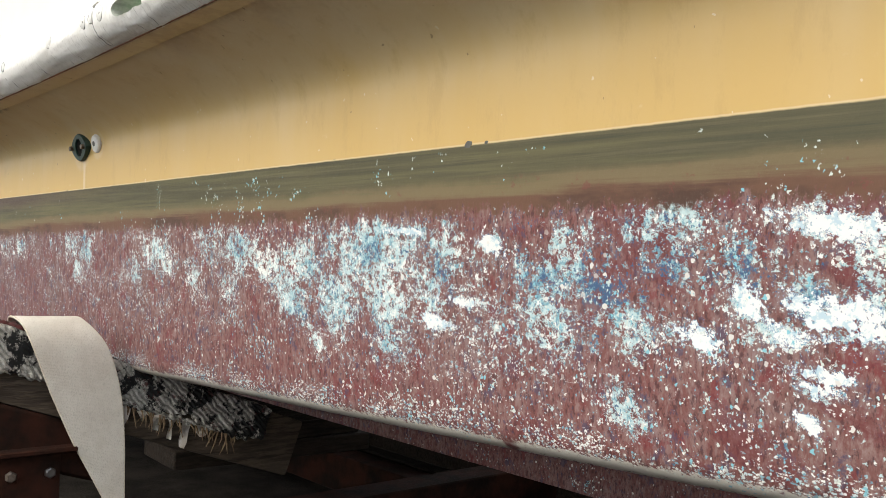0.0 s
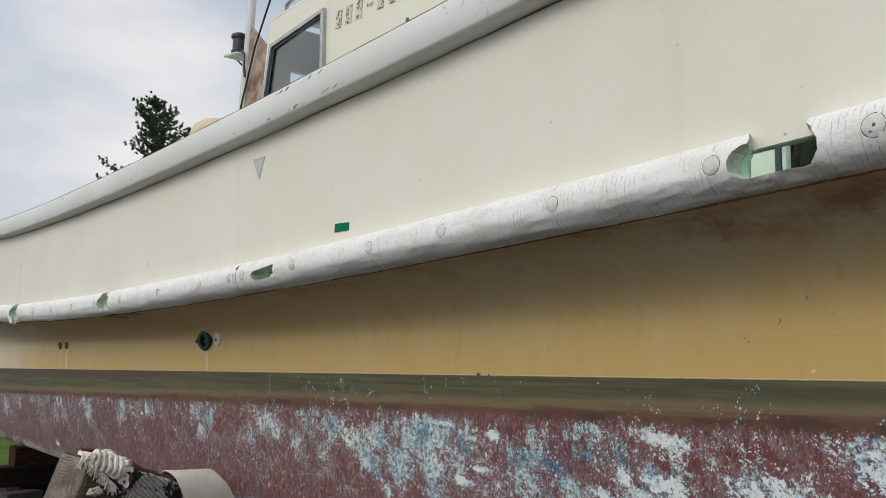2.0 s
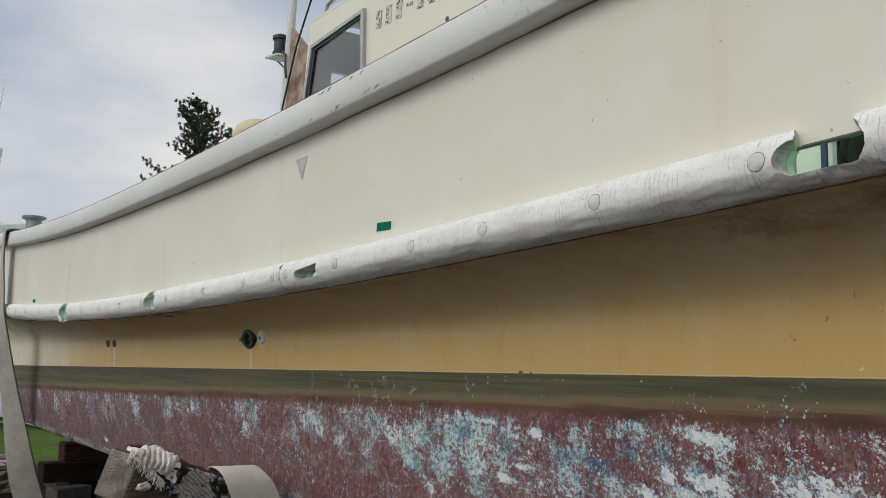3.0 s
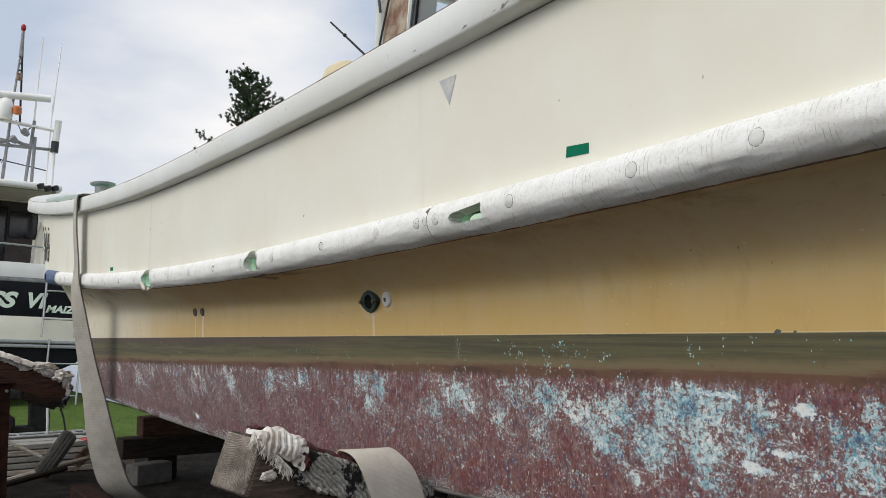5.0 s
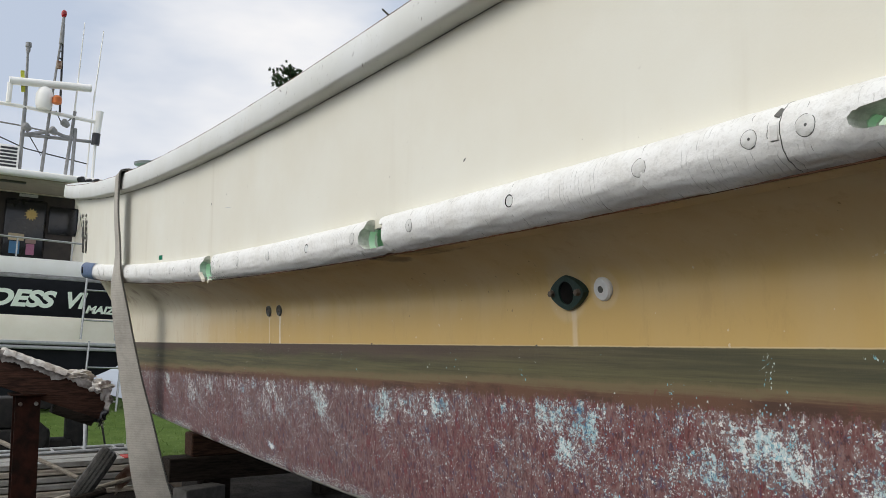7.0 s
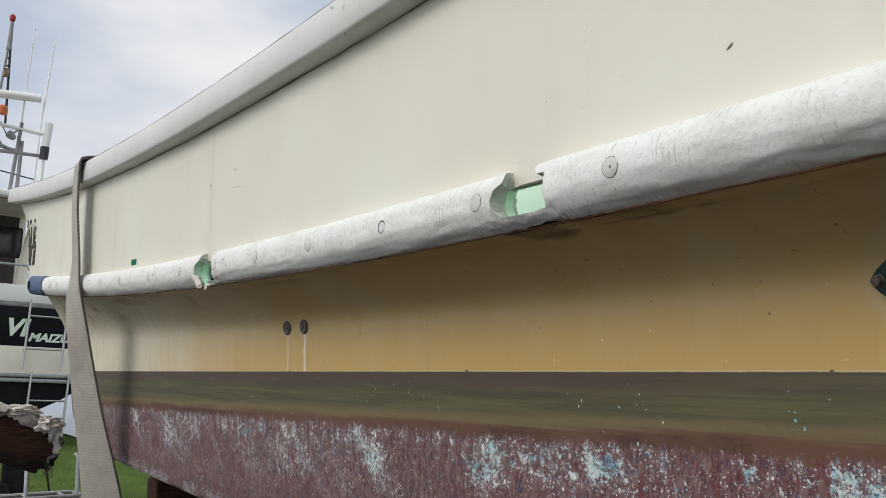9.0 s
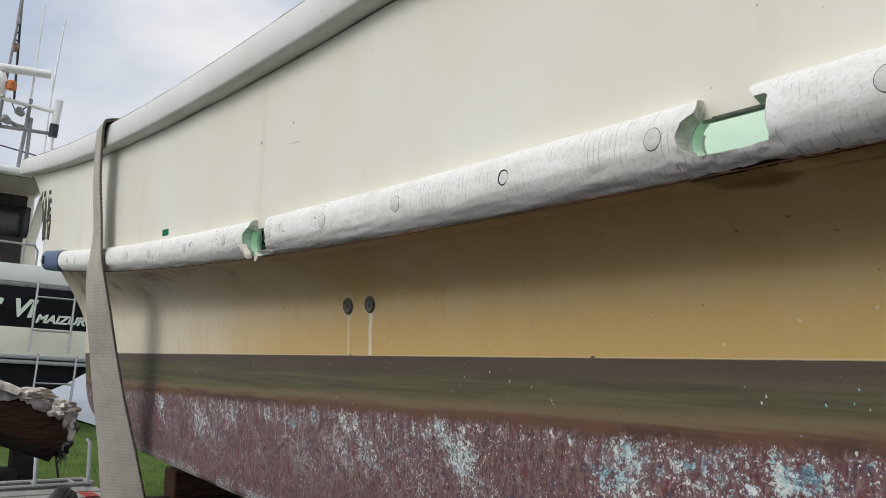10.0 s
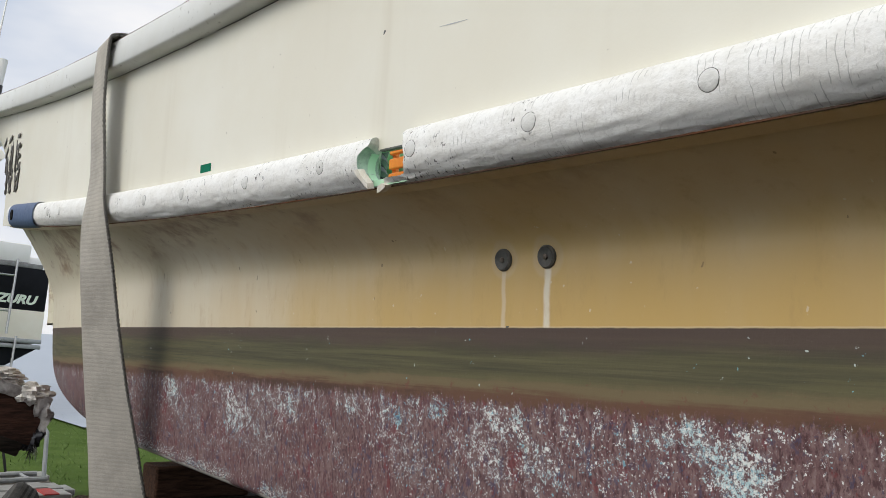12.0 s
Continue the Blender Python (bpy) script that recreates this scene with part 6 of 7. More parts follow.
# small nicks, a scratch and a tan stain on the plate, nicks along the waterline
for x, z, a, b, tilt, mat in ((-5.235, 2.139, 0.003, 0.004, 0.4, M_LEAD), (-5.473, 2.123, 0.0032, 0.006, -0.5, M_LEAD), (-3.186, 1.956, 0.007, 0.0022, 0.6, M_LEAD), (-5.215, 2.075, 0.045, 0.0012, -0.1, M_SILVER)):
    bm = bmesh.new()
    ring = [on_hull(x, z, 0.0008) @ Matrix.Rotation(tilt, 4, "Z") @ Vector((a * math.cos(q) * (1 + 0.3 * math.sin(3 * q)), b * math.sin(q), 0)) for q in [math.tau * k / 10 for k in range(10)]]
    vs = sheet(bm, [[p + Vector((0, 0.003, 0)) for p in ring], ring], close=True)
    bm.faces.new(vs[1])
    bmesh.ops.recalc_face_normals(bm, faces=bm.faces)
    part("paint_nick", bm, mat, boat)
for x, a, b in ((-1.145, 0.009, 0.006), (-4.209, 0.006, 0.0025), (-5.279, 0.005, 0.0025), (-1.10, 0.004, 0.003), (-3.20, 0.004, 0.002)):
    bm = bmesh.new()
    ring = [on_hull(x, z_wl(x) + 0.002, 0.0008) @ Vector((a * math.cos(q) * (1 + 0.3 * math.sin(2 * q)), b * abs(math.sin(q)) ** 0.6 * math.copysign(1, math.sin(q)), 0)) for q in [math.tau * k / 10 for k in range(10)]]
    vs = sheet(bm, [[p + Vector((0, 0.003, 0)) for p in ring], ring], close=True)
    bm.faces.new(vs[1])
    bmesh.ops.recalc_face_normals(bm, faces=bm.faces)
    part("paint_nick", bm, M_LEAD, boat)

# ---- the motor cruiser beyond ----
M_GEL = simple("white_gelcoat", (0.92, 0.91, 0.87), (0.89, 0.88, 0.82), 0.35, scale=3)
M_BUFF = simple("cream_gelcoat", (0.90, 0.85, 0.72), (0.86, 0.80, 0.66), 0.4, scale=3)
M_NAVY = simple("black_gelcoat", (0.006, 0.007, 0.009), (0.010, 0.011, 0.014), 0.6, scale=3, spec=0.15)
M_TINT = simple("tinted_glass", (0.010, 0.011, 0.013), (0.018, 0.018, 0.020), 0.08, scale=3)
M_LETTER = simple("pale_green_letters", (0.80, 0.88, 0.76), (0.74, 0.84, 0.71), 0.5, scale=9)
M_GREYMAST = simple("grey_mast_paint", (0.30, 0.30, 0.30), (0.20, 0.20, 0.19), 0.5, scale=9)
M_UNDER = simple("beige_headliner", (0.42, 0.37, 0.29), (0.36, 0.31, 0.24), 0.7, scale=4)
nb = thing("motor_cruiser", "white motor cruiser with a black name band laid up ashore", "boat", (-19.8, 1.5, 0))
Y0, Y1 = -2.2, 3.62


def transom_slab(name, z0, z1, x, material, label="", y1=Y1, depth=0.25, bevel=0.02):
    bm = bmesh.new()
    block(bm, (depth, y1 - Y0, z1 - z0), Matrix.Translation((x - depth / 2, (Y0 + y1) / 2, (z0 + z1) / 2)), bevel, 2)
    return part(name, bm, material, nb, label)


transom_slab("coaming", 2.62, 2.94, -19.86, M_GEL, "white coaming", 3.3, 0.5, 0.06)
transom_slab("grey_trim", 2.54, 2.62, -19.80, M_GREYMAST, y1=3.5)
name_band = transom_slab("name_band", 1.84, 2.54, -19.80, M_NAVY, "black name band")
transom_slab("cream_strake", 1.36, 1.84, -19.78, M_BUFF, "cream strake")
transom_slab("rubbing_strip", 1.30, 1.37, -19.72, M_CLEAR)
transom_slab("rubbing_strip", 1.21, 1.28, -19.73, M_CLEAR)
bm = bmesh.new()                                                   # black bottom, rising to the side; carried low as the shadow beneath
rows = []
for x in (-19.82, -30.0):
    rows.append([(x, Y0, 0.02), (x, 0.9, 0.02), (x, 2.1, 0.40), (x, 3.1, 0.90), (x, 3.58, 1.22), (x, 3.58, 1.25), (x, Y0, 1.25)])
vs = sheet(bm, rows, close=True)
bm.faces.new(vs[0])
bmesh.ops.recalc_face_normals(bm, faces=bm.faces)
part("bottom", bm, M_NAVY, nb, "black bottom, its low part standing for the shadow beneath", smooth=False)
bm = bmesh.new()
block(bm, (10.0, Y1 - Y0 - 0.1, 1.5), Matrix.Translation((-25.0, (Y0 + Y1) / 2, 2.0)), 0.1, 3)
part("topsides", bm, M_GEL, nb)
mesh_text("name_letters", "DESS", 0.42, M_LETTER, name_band, Matrix.Translation((-19.795, 0.76, 2.02)) @ Matrix.Rotation(radians(90), 4, "Z") @ Matrix.Rotation(radians(90), 4, "X") @ Matrix.Diagonal((1.20, 1, 1, 1)), 0.28, 0.003, 0.020)
mesh_text("name_letters", "VI", 0.42, M_LETTER, name_band, Matrix.Translation((-19.795, 2.06, 2.03)) @ Matrix.Rotation(radians(90), 4, "Z") @ Matrix.Rotation(radians(90), 4, "X") @ Matrix.Diagonal((1.02, 1, 1, 1)), 0.28, 0.003, 0.016)
mesh_text("port_letters", "MAIZURU", 0.20, M_LETTER, name_band, Matrix.Translation((-19.795, 2.47, 1.945)) @ Matrix.Rotation(radians(90), 4, "Z") @ Matrix.Rotation(radians(90), 4, "X") @ Matrix.Diagonal((1.12, 1, 1, 1)), 0.28, 0.003, 0.009)
# cabin, aft windows and roof
bm = bmesh.new()
block(bm, (7.0, 4.9, 2.1), Matrix.Translation((-25.03, 0.05, 3.62)), 0.08, 3)
part("cabin", bm, M_BUFF, nb, "cream cabin back wall")
bm = bmesh.new()
block(bm, (0.012, 4.6, 1.42), Matrix.Translation((-21.528, 0.06, 3.69)), 0.004)
part("back_panel", bm, simple("dark_brown_panel", (0.050, 0.038, 0.030), (0.030, 0.024, 0.020), 0.6, scale=4), nb, "dark brown aft bulkhead")
bm = bmesh.new()
tube(bm, [(-21.2, 2.46, 2.95), (-21.0, 2.43, 3.5), (-20.6, 2.50, 4.2), (-20.3, 2.62, 4.46)], [0.13, 0.09, 0.09, 0.15], 12)
part("roof_pillar", bm, M_BUFF, nb, "cream curved roof pillar")
bm = bmesh.new()
block(bm, (0.03, 0.80, 1.20), Matrix.Translation((-21.525, 1.42, 3.67)), 0.05, 3)
win = part("cabin_door", bm, M_TINT, nb, "dark glass sliding door with stickers")
bm = bmesh.new()
block(bm, (0.03, 0.58, 0.60), Matrix.Translation((-21.525, 2.15, 3.89)), 0.04, 3)
part("cabin_window", bm, M_TINT, nb, "dark tinted cabin window")
bm = bmesh.new()
block(bm, (0.03, 0.70, 1.20), Matrix.Translation((-21.525, 0.55, 3.67)), 0.05, 3)
part("cabin_window", bm, M_TINT, nb, "dark tinted cabin window")
bm = bmesh.new()
ring = []
for k in range(24):
    a = math.tau * k / 24
    r = 0.14 if k % 2 else 0.085
    ring.append((-21.503, 1.53 + r * math.cos(a), 3.97 + r * math.sin(a)))
top = [bm.verts.new(p) for p in ring]
mid = bm.verts.new((-21.498, 1.53, 3.97))
for k in range(24):
    bm.faces.new((top[k], top[(k + 1) % 24], mid))
part("sun_sticker", bm, simple("yellow_sticker", (0.68, 0.50, 0.18), (0.60, 0.42, 0.14), 0.5), win, "yellow star-shaped sticker", smooth=False)
for y, z, a, b, mat in ((1.26, 3.26, 0.10, 0.16, simple("blue_sticker", (0.05, 0.18, 0.34), (0.06, 0.2, 0.36), 0.5)), (1.56, 3.24, 0.08, 0.14, simple("pink_sticker", (0.42, 0.16, 0.26), (0.38, 0.14, 0.22), 0.5)),
                        (1.28, 3.48, 0.15, 0.09, simple("straw_sticker", (0.55, 0.45, 0.28), (0.5, 0.4, 0.25), 0.5)), (1.56, 3.42, 0.10, 0.07, simple("brown_sticker", (0.34, 0.24, 0.20), (0.3, 0.2, 0.17), 0.5))):
    bm = bmesh.new()
    block(bm, (0.008, a * 2, b * 1.6), Matrix.Translation((-21.503, y, z)), 0.003)
    part("sticker_patch", bm, mat, win)
bm = bmesh.new()
block(bm, (7.6, 5.0, 0.13), Matrix.Translation((-23.4, 0.08, 4.515)), 0.05, 3)
roof = part("roof", bm, M_GEL, nb, "white overhanging roof")
bm = bmesh.new()
block(bm, (7.3, 4.8, 0.02), Matrix.Translation((-23.4, 0.08, 4.440)), 0.0)
part("headliner", bm, M_UNDER, roof)
bm = bmesh.new()
block(bm, (0.10, 0.50, 0.05), Matrix.Translation((-20.2, 1.0, 4.415)), 0.01)
part("lamp_strip", bm, M_LEAD, roof)
bm = bmesh.new()
block(bm, (0.02, 0.36, 0.06), Matrix.Translation((-21.51, 1.45, 4.36)), 0.004)
part("number_plate", bm, M_PLASTIC, roof)
for y, z in ((2.16, 4.43), (2.30, 4.40), (2.44, 4.42)):
    bm = bmesh.new()
    lathe(bm, [(0.03, -0.06), (0.07, -0.05), (0.08, 0.04), (0.05, 0.06)], Matrix.Translation((-19.62, y, z + 0.08)) @ Matrix.Rotation(0.4, 4, "X"), 12)
    part("deck_lamp", bm, M_BLACK, roof, "small black deck lamp")
# stern rail
rl = part("handrail", tube(bmesh.new(), [(-19.9, Y0 + 0.1, 3.33), (-19.9, 0.8, 3.32), (-19.9, 2.34, 3.29), (-19.95, 2.40, 3.20), (-19.95, 2.40, 2.9)], 0.02, 8), M_STEEL, nb, "stainless stern rail")
for y in (-1.6, -0.4, 0.2, 1.17, 2.15):
    part("stanchion", tube(bmesh.new(), [(-19.9, y, 2.9), (-19.9, y, 3.315)], 0.016, 8), M_STEEL, rl)
# boarding ladders
def ladder(ya, yb, top, low, tilt, rungs):
    ob = part("boarding_ladder", tube(bmesh.new(), [(-19.66, ya + tilt, top), (-19.60, ya, low)], 0.022, 8), M_STEEL, nb, "stainless boarding ladder")
    part("rail", tube(bmesh.new(), [(-19.66, yb + tilt, top), (-19.60, yb, low)], 0.022, 8), M_STEEL, ob)
    for z in rungs:
        f = (z - low) / (top - low)
        part("rung", tube(bmesh.new(), [(-19.60 - 0.06 * f, ya + tilt * f, z), (-19.60 - 0.06 * f, yb + tilt * f, z)], 0.018, 8), M_STEEL, ob)


ladder(2.40, 3.03, 2.66, 1.43, 0.03, (1.80, 2.38))
ladder(2.52, 3.15, 1.40, 0.05, 0.05, (0.25, 0.90))
# masts, radar and aerials over the roof
mx = -20.5
mast = part("radar_mast", tube(bmesh.new(), [(mx, 1.13, 4.56), (mx, 1.13, 6.1), (mx, 1.09, 7.05), (mx, 1.09, 7.15)], [0.042, 0.036, 0.022, 0.04], 10), M_GREYMAST, nb, "grey steel mast with arms")
part("cap", tube(bmesh.new(), [(mx, 1.09, 7.12), (mx, 1.09, 7.20), (mx, 1.09, 7.21), (mx, 1.09, 7.30)], [0.042, 0.045, 0.058, 0.056], 10), M_GREYMAST, mast)
part("yellow_flag", block(bmesh.new(), (0.03, 0.075, 0.44), Matrix.Translation((mx + 0.05, 1.045, 6.48)) @ Matrix.Rotation(0.12, 4, "X"), 0.012, 2), simple("yellow_cloth", (0.50, 0.52, 0.06), (0.42, 0.42, 0.05), 0.8), mast)
part("cross_bar", tube(bmesh.new(), [(mx, -0.4, 6.0), (mx, 1.2, 5.98), (mx, 2.45, 5.90)], 0.038, 10), M_GEL, mast)
part("lower_bar", tube(bmesh.new(), [(mx, 1.09, 5.42), (mx, 2.56, 5.48)], 0.035, 8), M_GREYMAST, mast)
part("brace", tube(bmesh.new(), [(mx, 1.10, 5.40), (mx, 1.69, 5.58), (mx, 2.02, 5.45)], 0.04, 8), M_GREYMAST, mast)
part("lower_bar", tube(bmesh.new(), [(mx, 0.2, 5.62), (mx, 1.0, 5.60), (mx, 2.0, 5.52)], 0.018, 6), M_GREYMAST, mast)
tri = part("lattice_mast", tube(bmesh.new(), [(mx, 1.53, 4.56), (mx, 1.60, 6.2), (mx, 1.69, 7.7)], [0.036, 0.028, 0.018], 8), M_GREYMAST, nb, "rusty lattice mast with a red lamp")
part("leg", tube(bmesh.new(), [(mx - 0.2, 1.80, 6.0), (mx - 0.05, 1.74, 7.0), (mx, 1.70, 7.7)], 0.022, 8), M_BLACK, tri)
for z in (6.3, 6.6, 6.9, 7.1, 7.25):
    part("tie", tube(bmesh.new(), [(mx, 1.60 + (z - 6.2) * 0.06, z), (mx - 0.1, 1.775 - (z - 6.2) * 0.045, z + 0.02)], 0.02, 6), M_BOLT, tri)
part("top_pole", tube(bmesh.new(), [(mx, 1.69, 7.4), (mx, 1.69, 7.98)], [0.05, 0.03], 8), M_GREYMAST, tri)
part("red_lamp", lathe(bmesh.new(), [(0.03, 7.97), (0.045, 7.99), (0.056, 8.03), (0.050, 8.09), (0.02, 8.12)], Matrix.Translation((mx, 1.69, 0)), 14), simple("red_lens", (0.42, 0.02, 0.03), (0.36, 0.02, 0.02), 0.3), tri)
part("junction_box", block(bmesh.new(), (0.08, 0.10, 0.16), Matrix.Translation((mx + 0.03, 1.68, 6.95)), 0.01), M_STAINED, tri)
rad = part("radar_scanner", tube(bmesh.new(), [(mx + 0.1, 0.80, 6.44), (mx + 0.1, 2.32, 6.56)], 0.080, 14), M_GEL, nb, "long white radar scanner bar")
part("pedestal", lathe(bmesh.new(), [(0.13, 5.98), (0.16, 6.05), (0.17, 6.26), (0.12, 6.38), (0.05, 6.43)], Matrix.Translation((mx + 0.1, 1.46, 0)), 16), M_GEL, rad)
part("post", tube(bmesh.new(), [(mx + 0.1, 0.82, 6.0), (mx + 0.1, 0.82, 6.40)], 0.05, 8), M_GEL, rad)
part("amber_lamp", lathe(bmesh.new(), [(0.05, 6.08), (0.09, 6.10), (0.09, 6.22), (0.05, 6.26)], Matrix.Translation((mx + 0.22, 1.68, 0)), 14), simple("amber_lens", (0.60, 0.16, 0.02), (0.52, 0.12, 0.02), 0.3), rad)
for y0, z0, y1, z1, r in ((1.97, 4.56, 2.06, 6.05, 0.034), (2.10, 4.56, 2.10, 5.70, 0.034)):
    part("aerial_post", tube(bmesh.new(), [(mx, y0, z0), (mx, y1, z1)], r, 8), M_GREYMAST, mast)
for y0, z0, y1, z1 in ((2.05, 6.0, 2.10, 7.95), (2.38, 4.6, 2.40, 6.35), (2.40, 6.3, 2.48, 7.85)):
    part("whip_aerial", tube(bmesh.new(), [(mx, y0, z0), (mx, y1, z1)], [0.022, 0.010], 6), M_GEL, mast)
part("dome_aerial", tube(bmesh.new(), [(mx, 2.50, 5.46), (mx, 2.505, 5.60), (mx, 2.54, 6.13)], 0.075, 14), M_GEL, mast)
part("aerial_base", tube(bmesh.new(), [(mx, 2.501, 5.42), (mx, 2.509, 5.66)], 0.082, 14), M_BLACK, mast)
part("aerial_foot", tube(bmesh.new(), [(mx, 2.50, 4.56), (mx, 2.50, 5.44)], 0.03, 8), M_GEL, mast)
for y, z in ((1.69, 5.56), (1.90, 5.75), (1.20, 5.56)):
    part("speaker", lathe(bmesh.new(), [(0.04, -0.08), (0.07, -0.02), (0.08, 0.06), (0.05, 0.10)], Matrix.Translation((mx + 0.06, y, z)) @ Matrix.Rotation(0.9, 4, "X"), 10), M_GREYMAST, mast)
for pts in ([(mx, 1.2, 5.5), (mx, 1.5, 5.05), (mx, 1.62, 5.5)], [(mx, 1.7, 6.0), (mx, 1.85, 5.72), (mx, 2.05, 5.95)], [(mx, 0.2, 5.5), (mx, 1.2, 5.15), (mx, 2.4, 5.0)]):
    part("cable", tube(bmesh.new(), pts, 0.014, 6), M_BLACK, mast)
ac = part("vent_unit", block(bmesh.new(), (0.5, 0.42, 0.56), Matrix.Translation((mx, 0.88, 4.86)), 0.03, 2), M_GEL, nb, "white louvred air unit")
for k in range(7):
    part("louvre", block(bmesh.new(), (0.02, 0.30, 0.04), Matrix.Translation((mx + 0.252, 0.90, 4.65 + 0.07 * k)), 0.004), M_BLACK, ac)
nb.rotation_euler = (radians(-2.3), 0, 0)

# ---- loose gear on the ground by the bow ----
M_ALU = simple("weathered_aluminium", (0.42, 0.41, 0.38), (0.30, 0.29, 0.26), 0.5, 0.5, scale=10)
M_PALEWOOD = timber("bleached_planks", (0.38, 0.34, 0.28), (0.26, 0.22, 0.18), (1, 0.1, 1))
rng = random.Random(12)
for k in range(5):
    for j in range(4):
        x = -10.35 - 0.30 * j - 0.03 * k
        ob = thing("scaffold_plank", "weathered pale scaffold plank in a stack", "plank", (x, 0.4, 0.06 * k), group="stack of planks")
        bm = bmesh.new()
        block(bm, (0.25, 3.3 + 0.2 * rng.random(), 0.048), Matrix.Translation((x, 0.0 + rng.uniform(-0.08, 0.08), 0.03 + 0.062 * k)), 0.005)
        part("board", bm, M_ALU if (k + j) % 3 else M_PALEWOOD, ob)
        for e in (-1, 1):
            bm = bmesh.new()
            block(bm, (0.252, 0.10, 0.010), Matrix.Translation((x, 0.0 + e * 1.5, 0.057 + 0.062 * k)), 0.002)
            part("end_band", bm, simple("red_band", (0.42, 0.04, 0.03), (0.35, 0.03, 0.025), 0.6) if (j == 0 and k in (1, 4)) else M_ALU, ob)
ob = thing("aluminium_ladder", "aluminium ladder lying on the plank stack", "ladder", (-11.1, 0.6, 0.3))
for z in (0.0, 0.30):
    part("rail", tube(bmesh.new(), [(-10.95 - z, -1.6, 0.322), (-10.95 - z, 1.62, 0.322)], 0.018, 8), M_CLEAR, ob)
for k in range(11):
    part("rung", tube(bmesh.new(), [(-10.95, -1.5 + 0.3 * k, 0.322), (-11.25, -1.5 + 0.3 * k, 0.322)], 0.012, 6), M_CLEAR, ob)
part("foot_loop", tube(bmesh.new(), [(-10.97, 1.18, 0.322), (-11.0, 1.18, 0.66), (-11.02, 1.20, 0.69)], 0.017, 8), M_CLEAR, ob)
part("foot_loop", tube(bmesh.new(), [(-10.97, 1.60, 0.322), (-11.0, 1.60, 0.66), (-11.02, 1.58, 0.69)], 0.017, 8), M_CLEAR, ob)
M_RUBBER = simple("black_rubber", (0.03, 0.03, 0.028), (0.075, 0.07, 0.062), 0.85, scale=30)
ob = thing("worn_tyre", "worn black tyre leaning on the planks", "tyre", (-9.75, 1.05, 0.25))
at = Matrix.Translation((-9.70, 1.05, 0.262)) @ Matrix.Rotation(radians(-14), 4, "Z") @ Matrix.Rotation(radians(56), 4, "X") @ Matrix.Scale(0.95, 4)
bm = bmesh.new()
prof = [(0.15, -0.06), (0.20, -0.085), (0.245, -0.08), (0.262, -0.05), (0.264, 0.05), (0.245, 0.08), (0.20, 0.085), (0.15, 0.06)]
rows = [[at @ Vector((r * math.cos(a), r * math.sin(a), h)) for a in [math.tau * j / 32 for j in range(32)]] for r, h in prof]
sheet(bm, rows + [rows[0]], close=True)
bmesh.ops.recalc_face_normals(bm, faces=bm.faces)
part("casing", bm, M_RUBBER, ob)
for h in (-0.035, 0.0, 0.035):
    bm = bmesh.new()
    rows = [[at @ Vector((0.267 * math.cos(a), 0.267 * math.sin(a), h + d)) for a in [math.tau * j / 32 for j in range(32)]] for d in (-0.010, 0.010)]
    sheet(bm, rows, close=True)
    part("tread_rib", bm, M_LEAD, ob)
for k, (a, b, r, mat) in enumerate([((-9.6, 0.55, 0.05), (-9.9, 2.0, 0.30), 0.022, M_PALEWOOD), ((-10.1, 0.2, 0.62), (-9.9, 0.95, 0.22), 0.020, M_PALEWOOD), ((-9.2, 0.4, 0.05), (-9.4, 1.1, 0.16), 0.03, M_OLDWOOD)]):
    ob = thing("wooden_pole", "bare wooden pole lying among the gear", "pole", a, group="poles")
    part("shaft", tube(bmesh.new(), [a, b], r, 8), mat, ob)
ob = thing("rusty_sheet", "curved rusty metal sheet among the planks", "metal sheet", (-9.9, 1.5, 0.2))
bm = bmesh.new()
rows = [[(-9.75 - 0.02 * k, 1.25 + 0.09 * k, 0.06 + 0.16 * math.sin(0.5 * k) + w) for w in (0, 0.16)] for k in range(8)]
sheet(bm, rows)
sheet(bm, [[(x - 0.012, y, z) for x, y, z in r] for r in rows], flip=True)
part("plate", bm, M_STAINED, ob)
for k, (x, y, sx, sy, sz) in enumerate([(-9.02, 1.80, 0.20, 0.40, 0.20)]):
    ob = thing("concrete_block", "grey concrete block under the boat", "concrete block", (x, y, 0), group="concrete blocks")
    bm = bmesh.new()
    block(bm, (sx, sy, sz), Matrix.Translation((x, y, sz / 2 + 0.001)) @ Matrix.Rotation(0.35, 4, "Z"), 0.008)
    part("body", bm, simple("concrete", (0.11, 0.105, 0.095), (0.07, 0.066, 0.06), 0.9, scale=12, bump=0.5), ob)

# dark machinery on the grass behind the plank stack
M_GRIME = simple("oily_black_iron", (0.008, 0.008, 0.008), (0.020, 0.018, 0.016), 0.85, scale=14, bump=0.4)
ob = thing("old_engine", "oily black engine on a skid behind the planks", "engine", (-12.5, 0.7, 0))
for name, size, at, bev in (("skid", (0.60, 2.0, 0.10), (-12.5, 0.55, 0.05), 0.02), ("crankcase", (0.50, 1.15, 0.34), (-12.5, 0.45, 0.27), 0.05), ("cylinder_head", (0.40, 0.95, 0.34), (-12.5, 0.38, 0.62), 0.04),
                            ("column", (0.24, 0.24, 0.55), (-12.5, 1.33, 0.38), 0.04), ("hood", (0.46, 0.62, 0.16), (-12.5, 1.16, 0.73), 0.05), ("gearbox", (0.36, 0.30, 0.20), (-12.5, 1.12, 0.20), 0.05)):
    bm = bmesh.new()
    block(bm, size, Matrix.Translation(at), bev, 2)
    part(name, bm, M_GRIME, ob)
bm = bmesh.new()
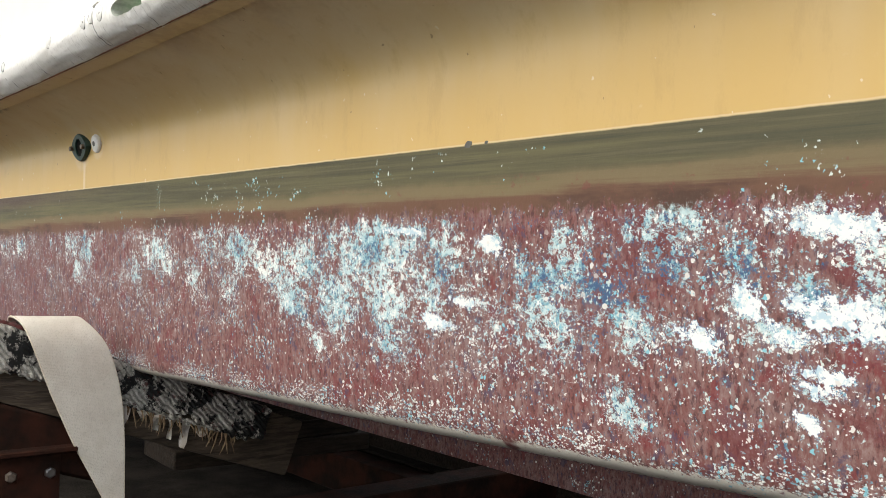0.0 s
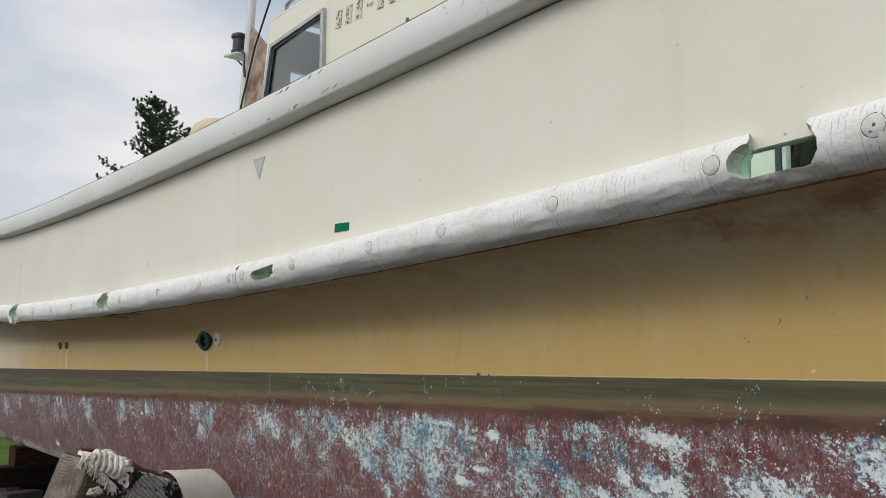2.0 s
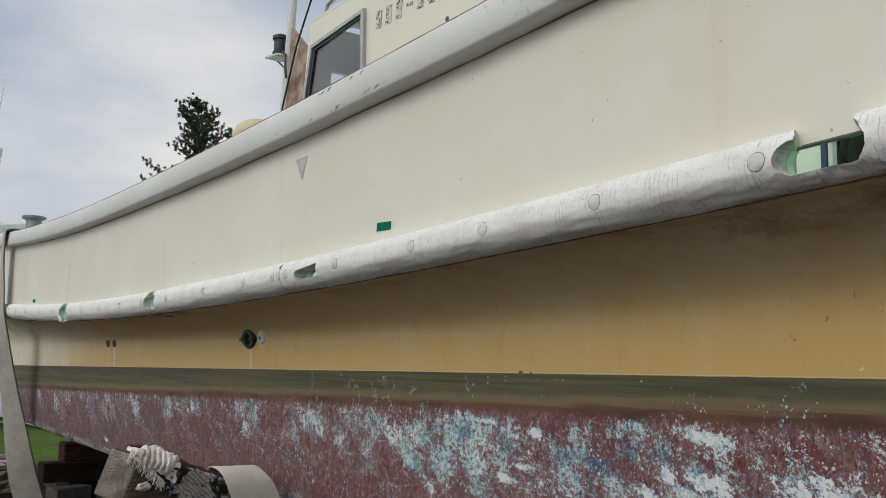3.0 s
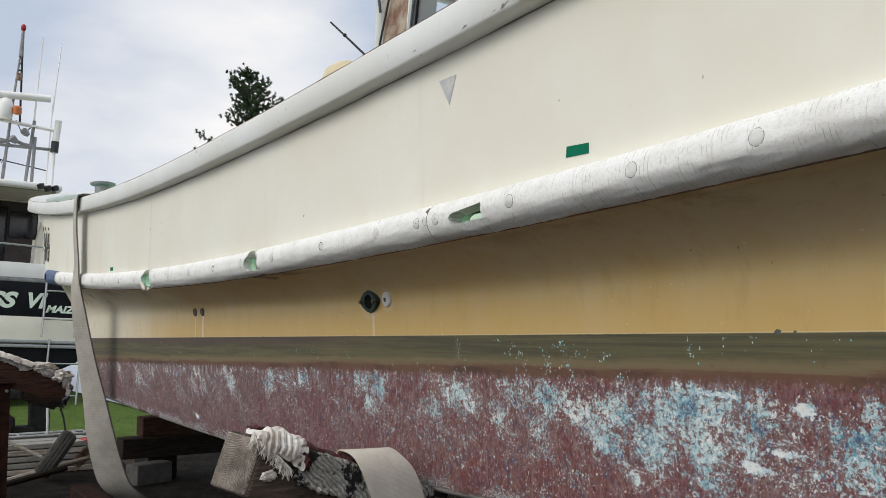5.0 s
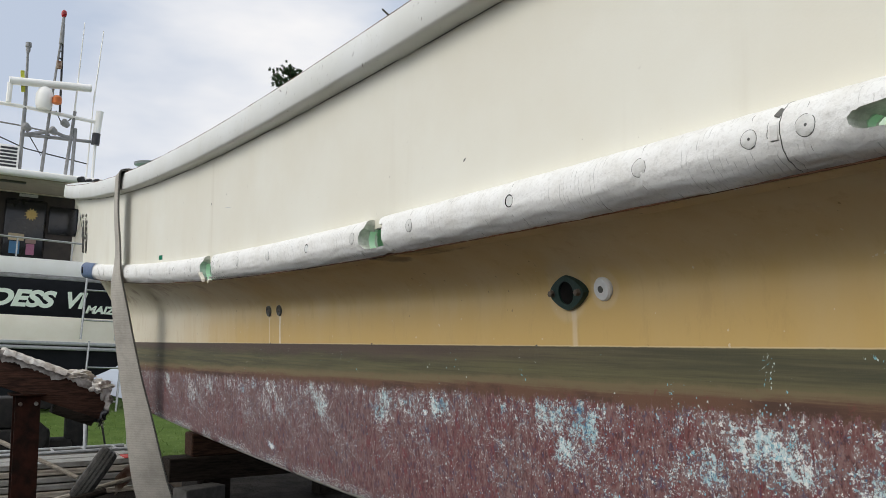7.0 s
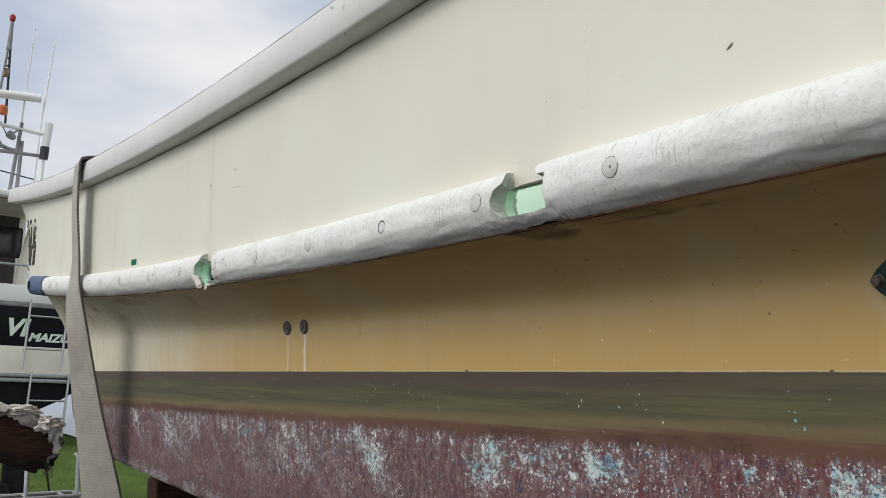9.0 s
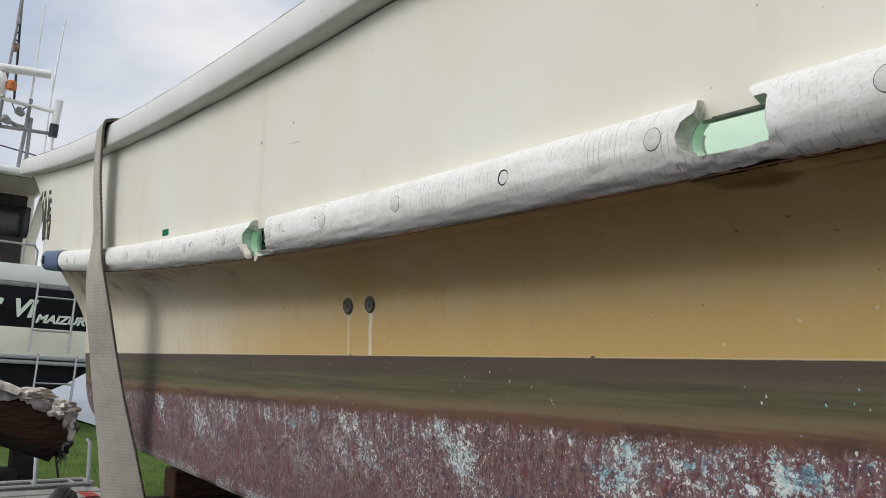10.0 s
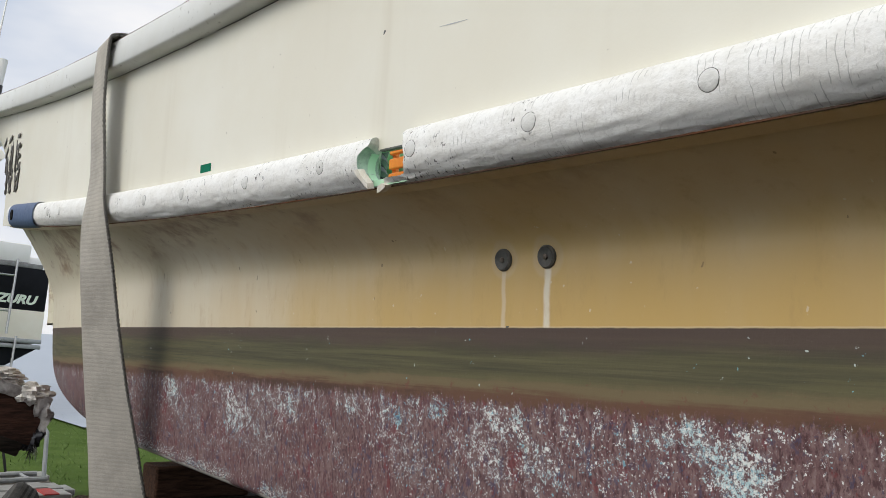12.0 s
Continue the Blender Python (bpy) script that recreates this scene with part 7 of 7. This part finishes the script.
lathe(bm, [(0.02, -0.05), (0.17, -0.05), (0.19, -0.03), (0.19, 0.03), (0.17, 0.05), (0.02, 0.05)], Matrix.Translation((-12.22, 0.80, 0.36)) @ Matrix.Rotation(radians(90), 4, "Y"), 24)
part("flywheel", bm, M_GRIME, ob)
part("hose", tube(bmesh.new(), [(-12.3, 1.38, 0.70), (-12.2, 1.50, 0.62), (-12.15, 1.56, 0.42), (-12.1, 1.60, 0.16), (-12.1, 1.72, 0.05)], 0.012, 8), M_GRIME, ob)

ob = thing("leaning_pole", "thin dark pole leaning far beyond the boat", "pole", (-18.0, 20.7, 0.0))
bm = bmesh.new()
tube(bm, [(-20.38, 9.24, 9.51), (-20.31, 9.59, 9.22), (-20.25, 9.93, 8.94), (-18.2, 20.75, 0.0)], [0.024, 0.026, 0.03, 0.07], 8)
part("shaft", bm, M_LEAD, ob)
bm = bmesh.new()
lathe(bm, [(0.02, -0.05), (0.05, -0.03), (0.05, 0.03), (0.02, 0.05)], Matrix.Translation((-20.30, 9.62, 9.20)) @ Matrix.Rotation(0.88, 4, "X"), 10)
part("joint", bm, M_BLACK, ob)

# ---- grass ----
rng = random.Random(5)
verts, faces = [], []
for _ in range(11000):
    x = -12.7 - 13 * rng.random() ** 1.5
    y = rng.uniform(-3.0, 9.0)
    h, a = rng.uniform(0.015, 0.045), rng.uniform(0, math.tau)
    dx, dy = 0.007 * math.cos(a), 0.007 * math.sin(a)
    lx, ly = rng.gauss(0, 0.03), rng.gauss(0, 0.03)
    i = len(verts)
    verts += [(x - dx, y - dy, 0), (x + dx, y + dy, 0), (x + lx, y + ly, h)]
    faces.append((i, i + 1, i + 2))
me = bpy.data.meshes.new("grass")
me.from_pydata(verts, [], faces)
m = Mat("grass_blades", 0.7)
m.colour(m.mix(m.island(), (0.095, 0.150, 0.032), (0.130, 0.200, 0.050)))
me.materials.append(m.m)
tagged(new("grass", me), "short green grass round the boatyard", "grass", kind="stuff")

# ---- pines ----
M_BARK = timber("pine_bark", (0.10, 0.075, 0.055), (0.05, 0.036, 0.027), (1, 1, 0.2))
m = Mat("pine_needles", 0.65)
m.colour(m.mix(m.island(), (0.016, 0.042, 0.014), (0.055, 0.105, 0.036)))
M_NEEDLE = m.m


def pine(at_x, at_y, top, spread, seed, label):
    rng = random.Random(seed)
    x = y = 0.0
    ob = thing("pine_tree", label, "tree", (x, y, 0), group="pines")
    lean = rng.uniform(-0.2, 0.2)
    def trunk_at(z): return Vector((x + lean * (z / top) ** 2, y + 0.15 * math.sin(z * 0.7 + seed), z))
    part("trunk", tube(bmesh.new(), [trunk_at(top * k / 10) for k in range(11)], [0.17 * (1 - 0.092 * k) for k in range(11)], 9), M_BARK, ob)
    limbs = bmesh.new()
    verts, faces = [], []
    z = top * 0.35
    while z < top * 0.98:
        reach = spread * (1.02 - (z / top) ** 4) * rng.uniform(0.6, 1.15) + 0.15
        for _ in range(7):
            a = rng.uniform(0, math.tau)
            d = Vector((math.cos(a), math.sin(a), rng.uniform(0.05, 0.45)))
            p0 = trunk_at(z + rng.uniform(-0.1, 0.1))
            r = reach * rng.uniform(0.55, 1.0)
            pts = [p0 + d * r * t + Vector((0, 0, 0.25 * r * t * t)) for t in (0, 0.35, 0.7, 1.0)]
            tube(limbs, pts, [0.035, 0.026, 0.016, 0.008], 5, caps=False)
            for t in np.linspace(0.25, 1.0, max(5, int(r * 12))):
                for _ in range(4):
                    c = p0 + d * r * float(t) + Vector((rng.gauss(0, 0.055), rng.gauss(0, 0.055), 0.25 * r * t * t + rng.gauss(0.03, 0.05)))
                    axis = (d + Vector((rng.gauss(0, 0.5), rng.gauss(0, 0.5), rng.uniform(0.2, 1.0)))).normalized()
                    for _ in range(26):
                        n = (axis + Vector((rng.gauss(0, 0.6), rng.gauss(0, 0.6), rng.gauss(0, 0.6)))).normalized()
                        s = n.orthogonal().normalized() * 0.007
                        l = rng.uniform(0.045, 0.09)
                        i = len(verts)
                        verts += [c - s, c + s, c + n * l]
                        faces.append((i, i + 1, i + 2))
        z += 0.26
    part("limbs", limbs, M_BARK, ob)
    me = bpy.data.meshes.new("crown")
    me.from_pydata(verts, [], faces)
    me.materials.append(M_NEEDLE)
    cr = new("crown", me)
    cr.parent = ob
    cr.matrix_parent_inverse = ob.matrix_basis.inverted()
    ob.scale = (2.2, 2.2, 2.2)
    ob.location = (at_x, at_y, 0)


pine(-42.6, 15.3, 6.74, 1.22, 4, "dark green pine with loose tufted branches")
pine(-39.8, 16.0, 5.55, 0.8, 9, "smaller dark green pine behind the boat")
pine(-34.5, 15.4, 5.12, 0.8, 15, "small pine with a thin tip")
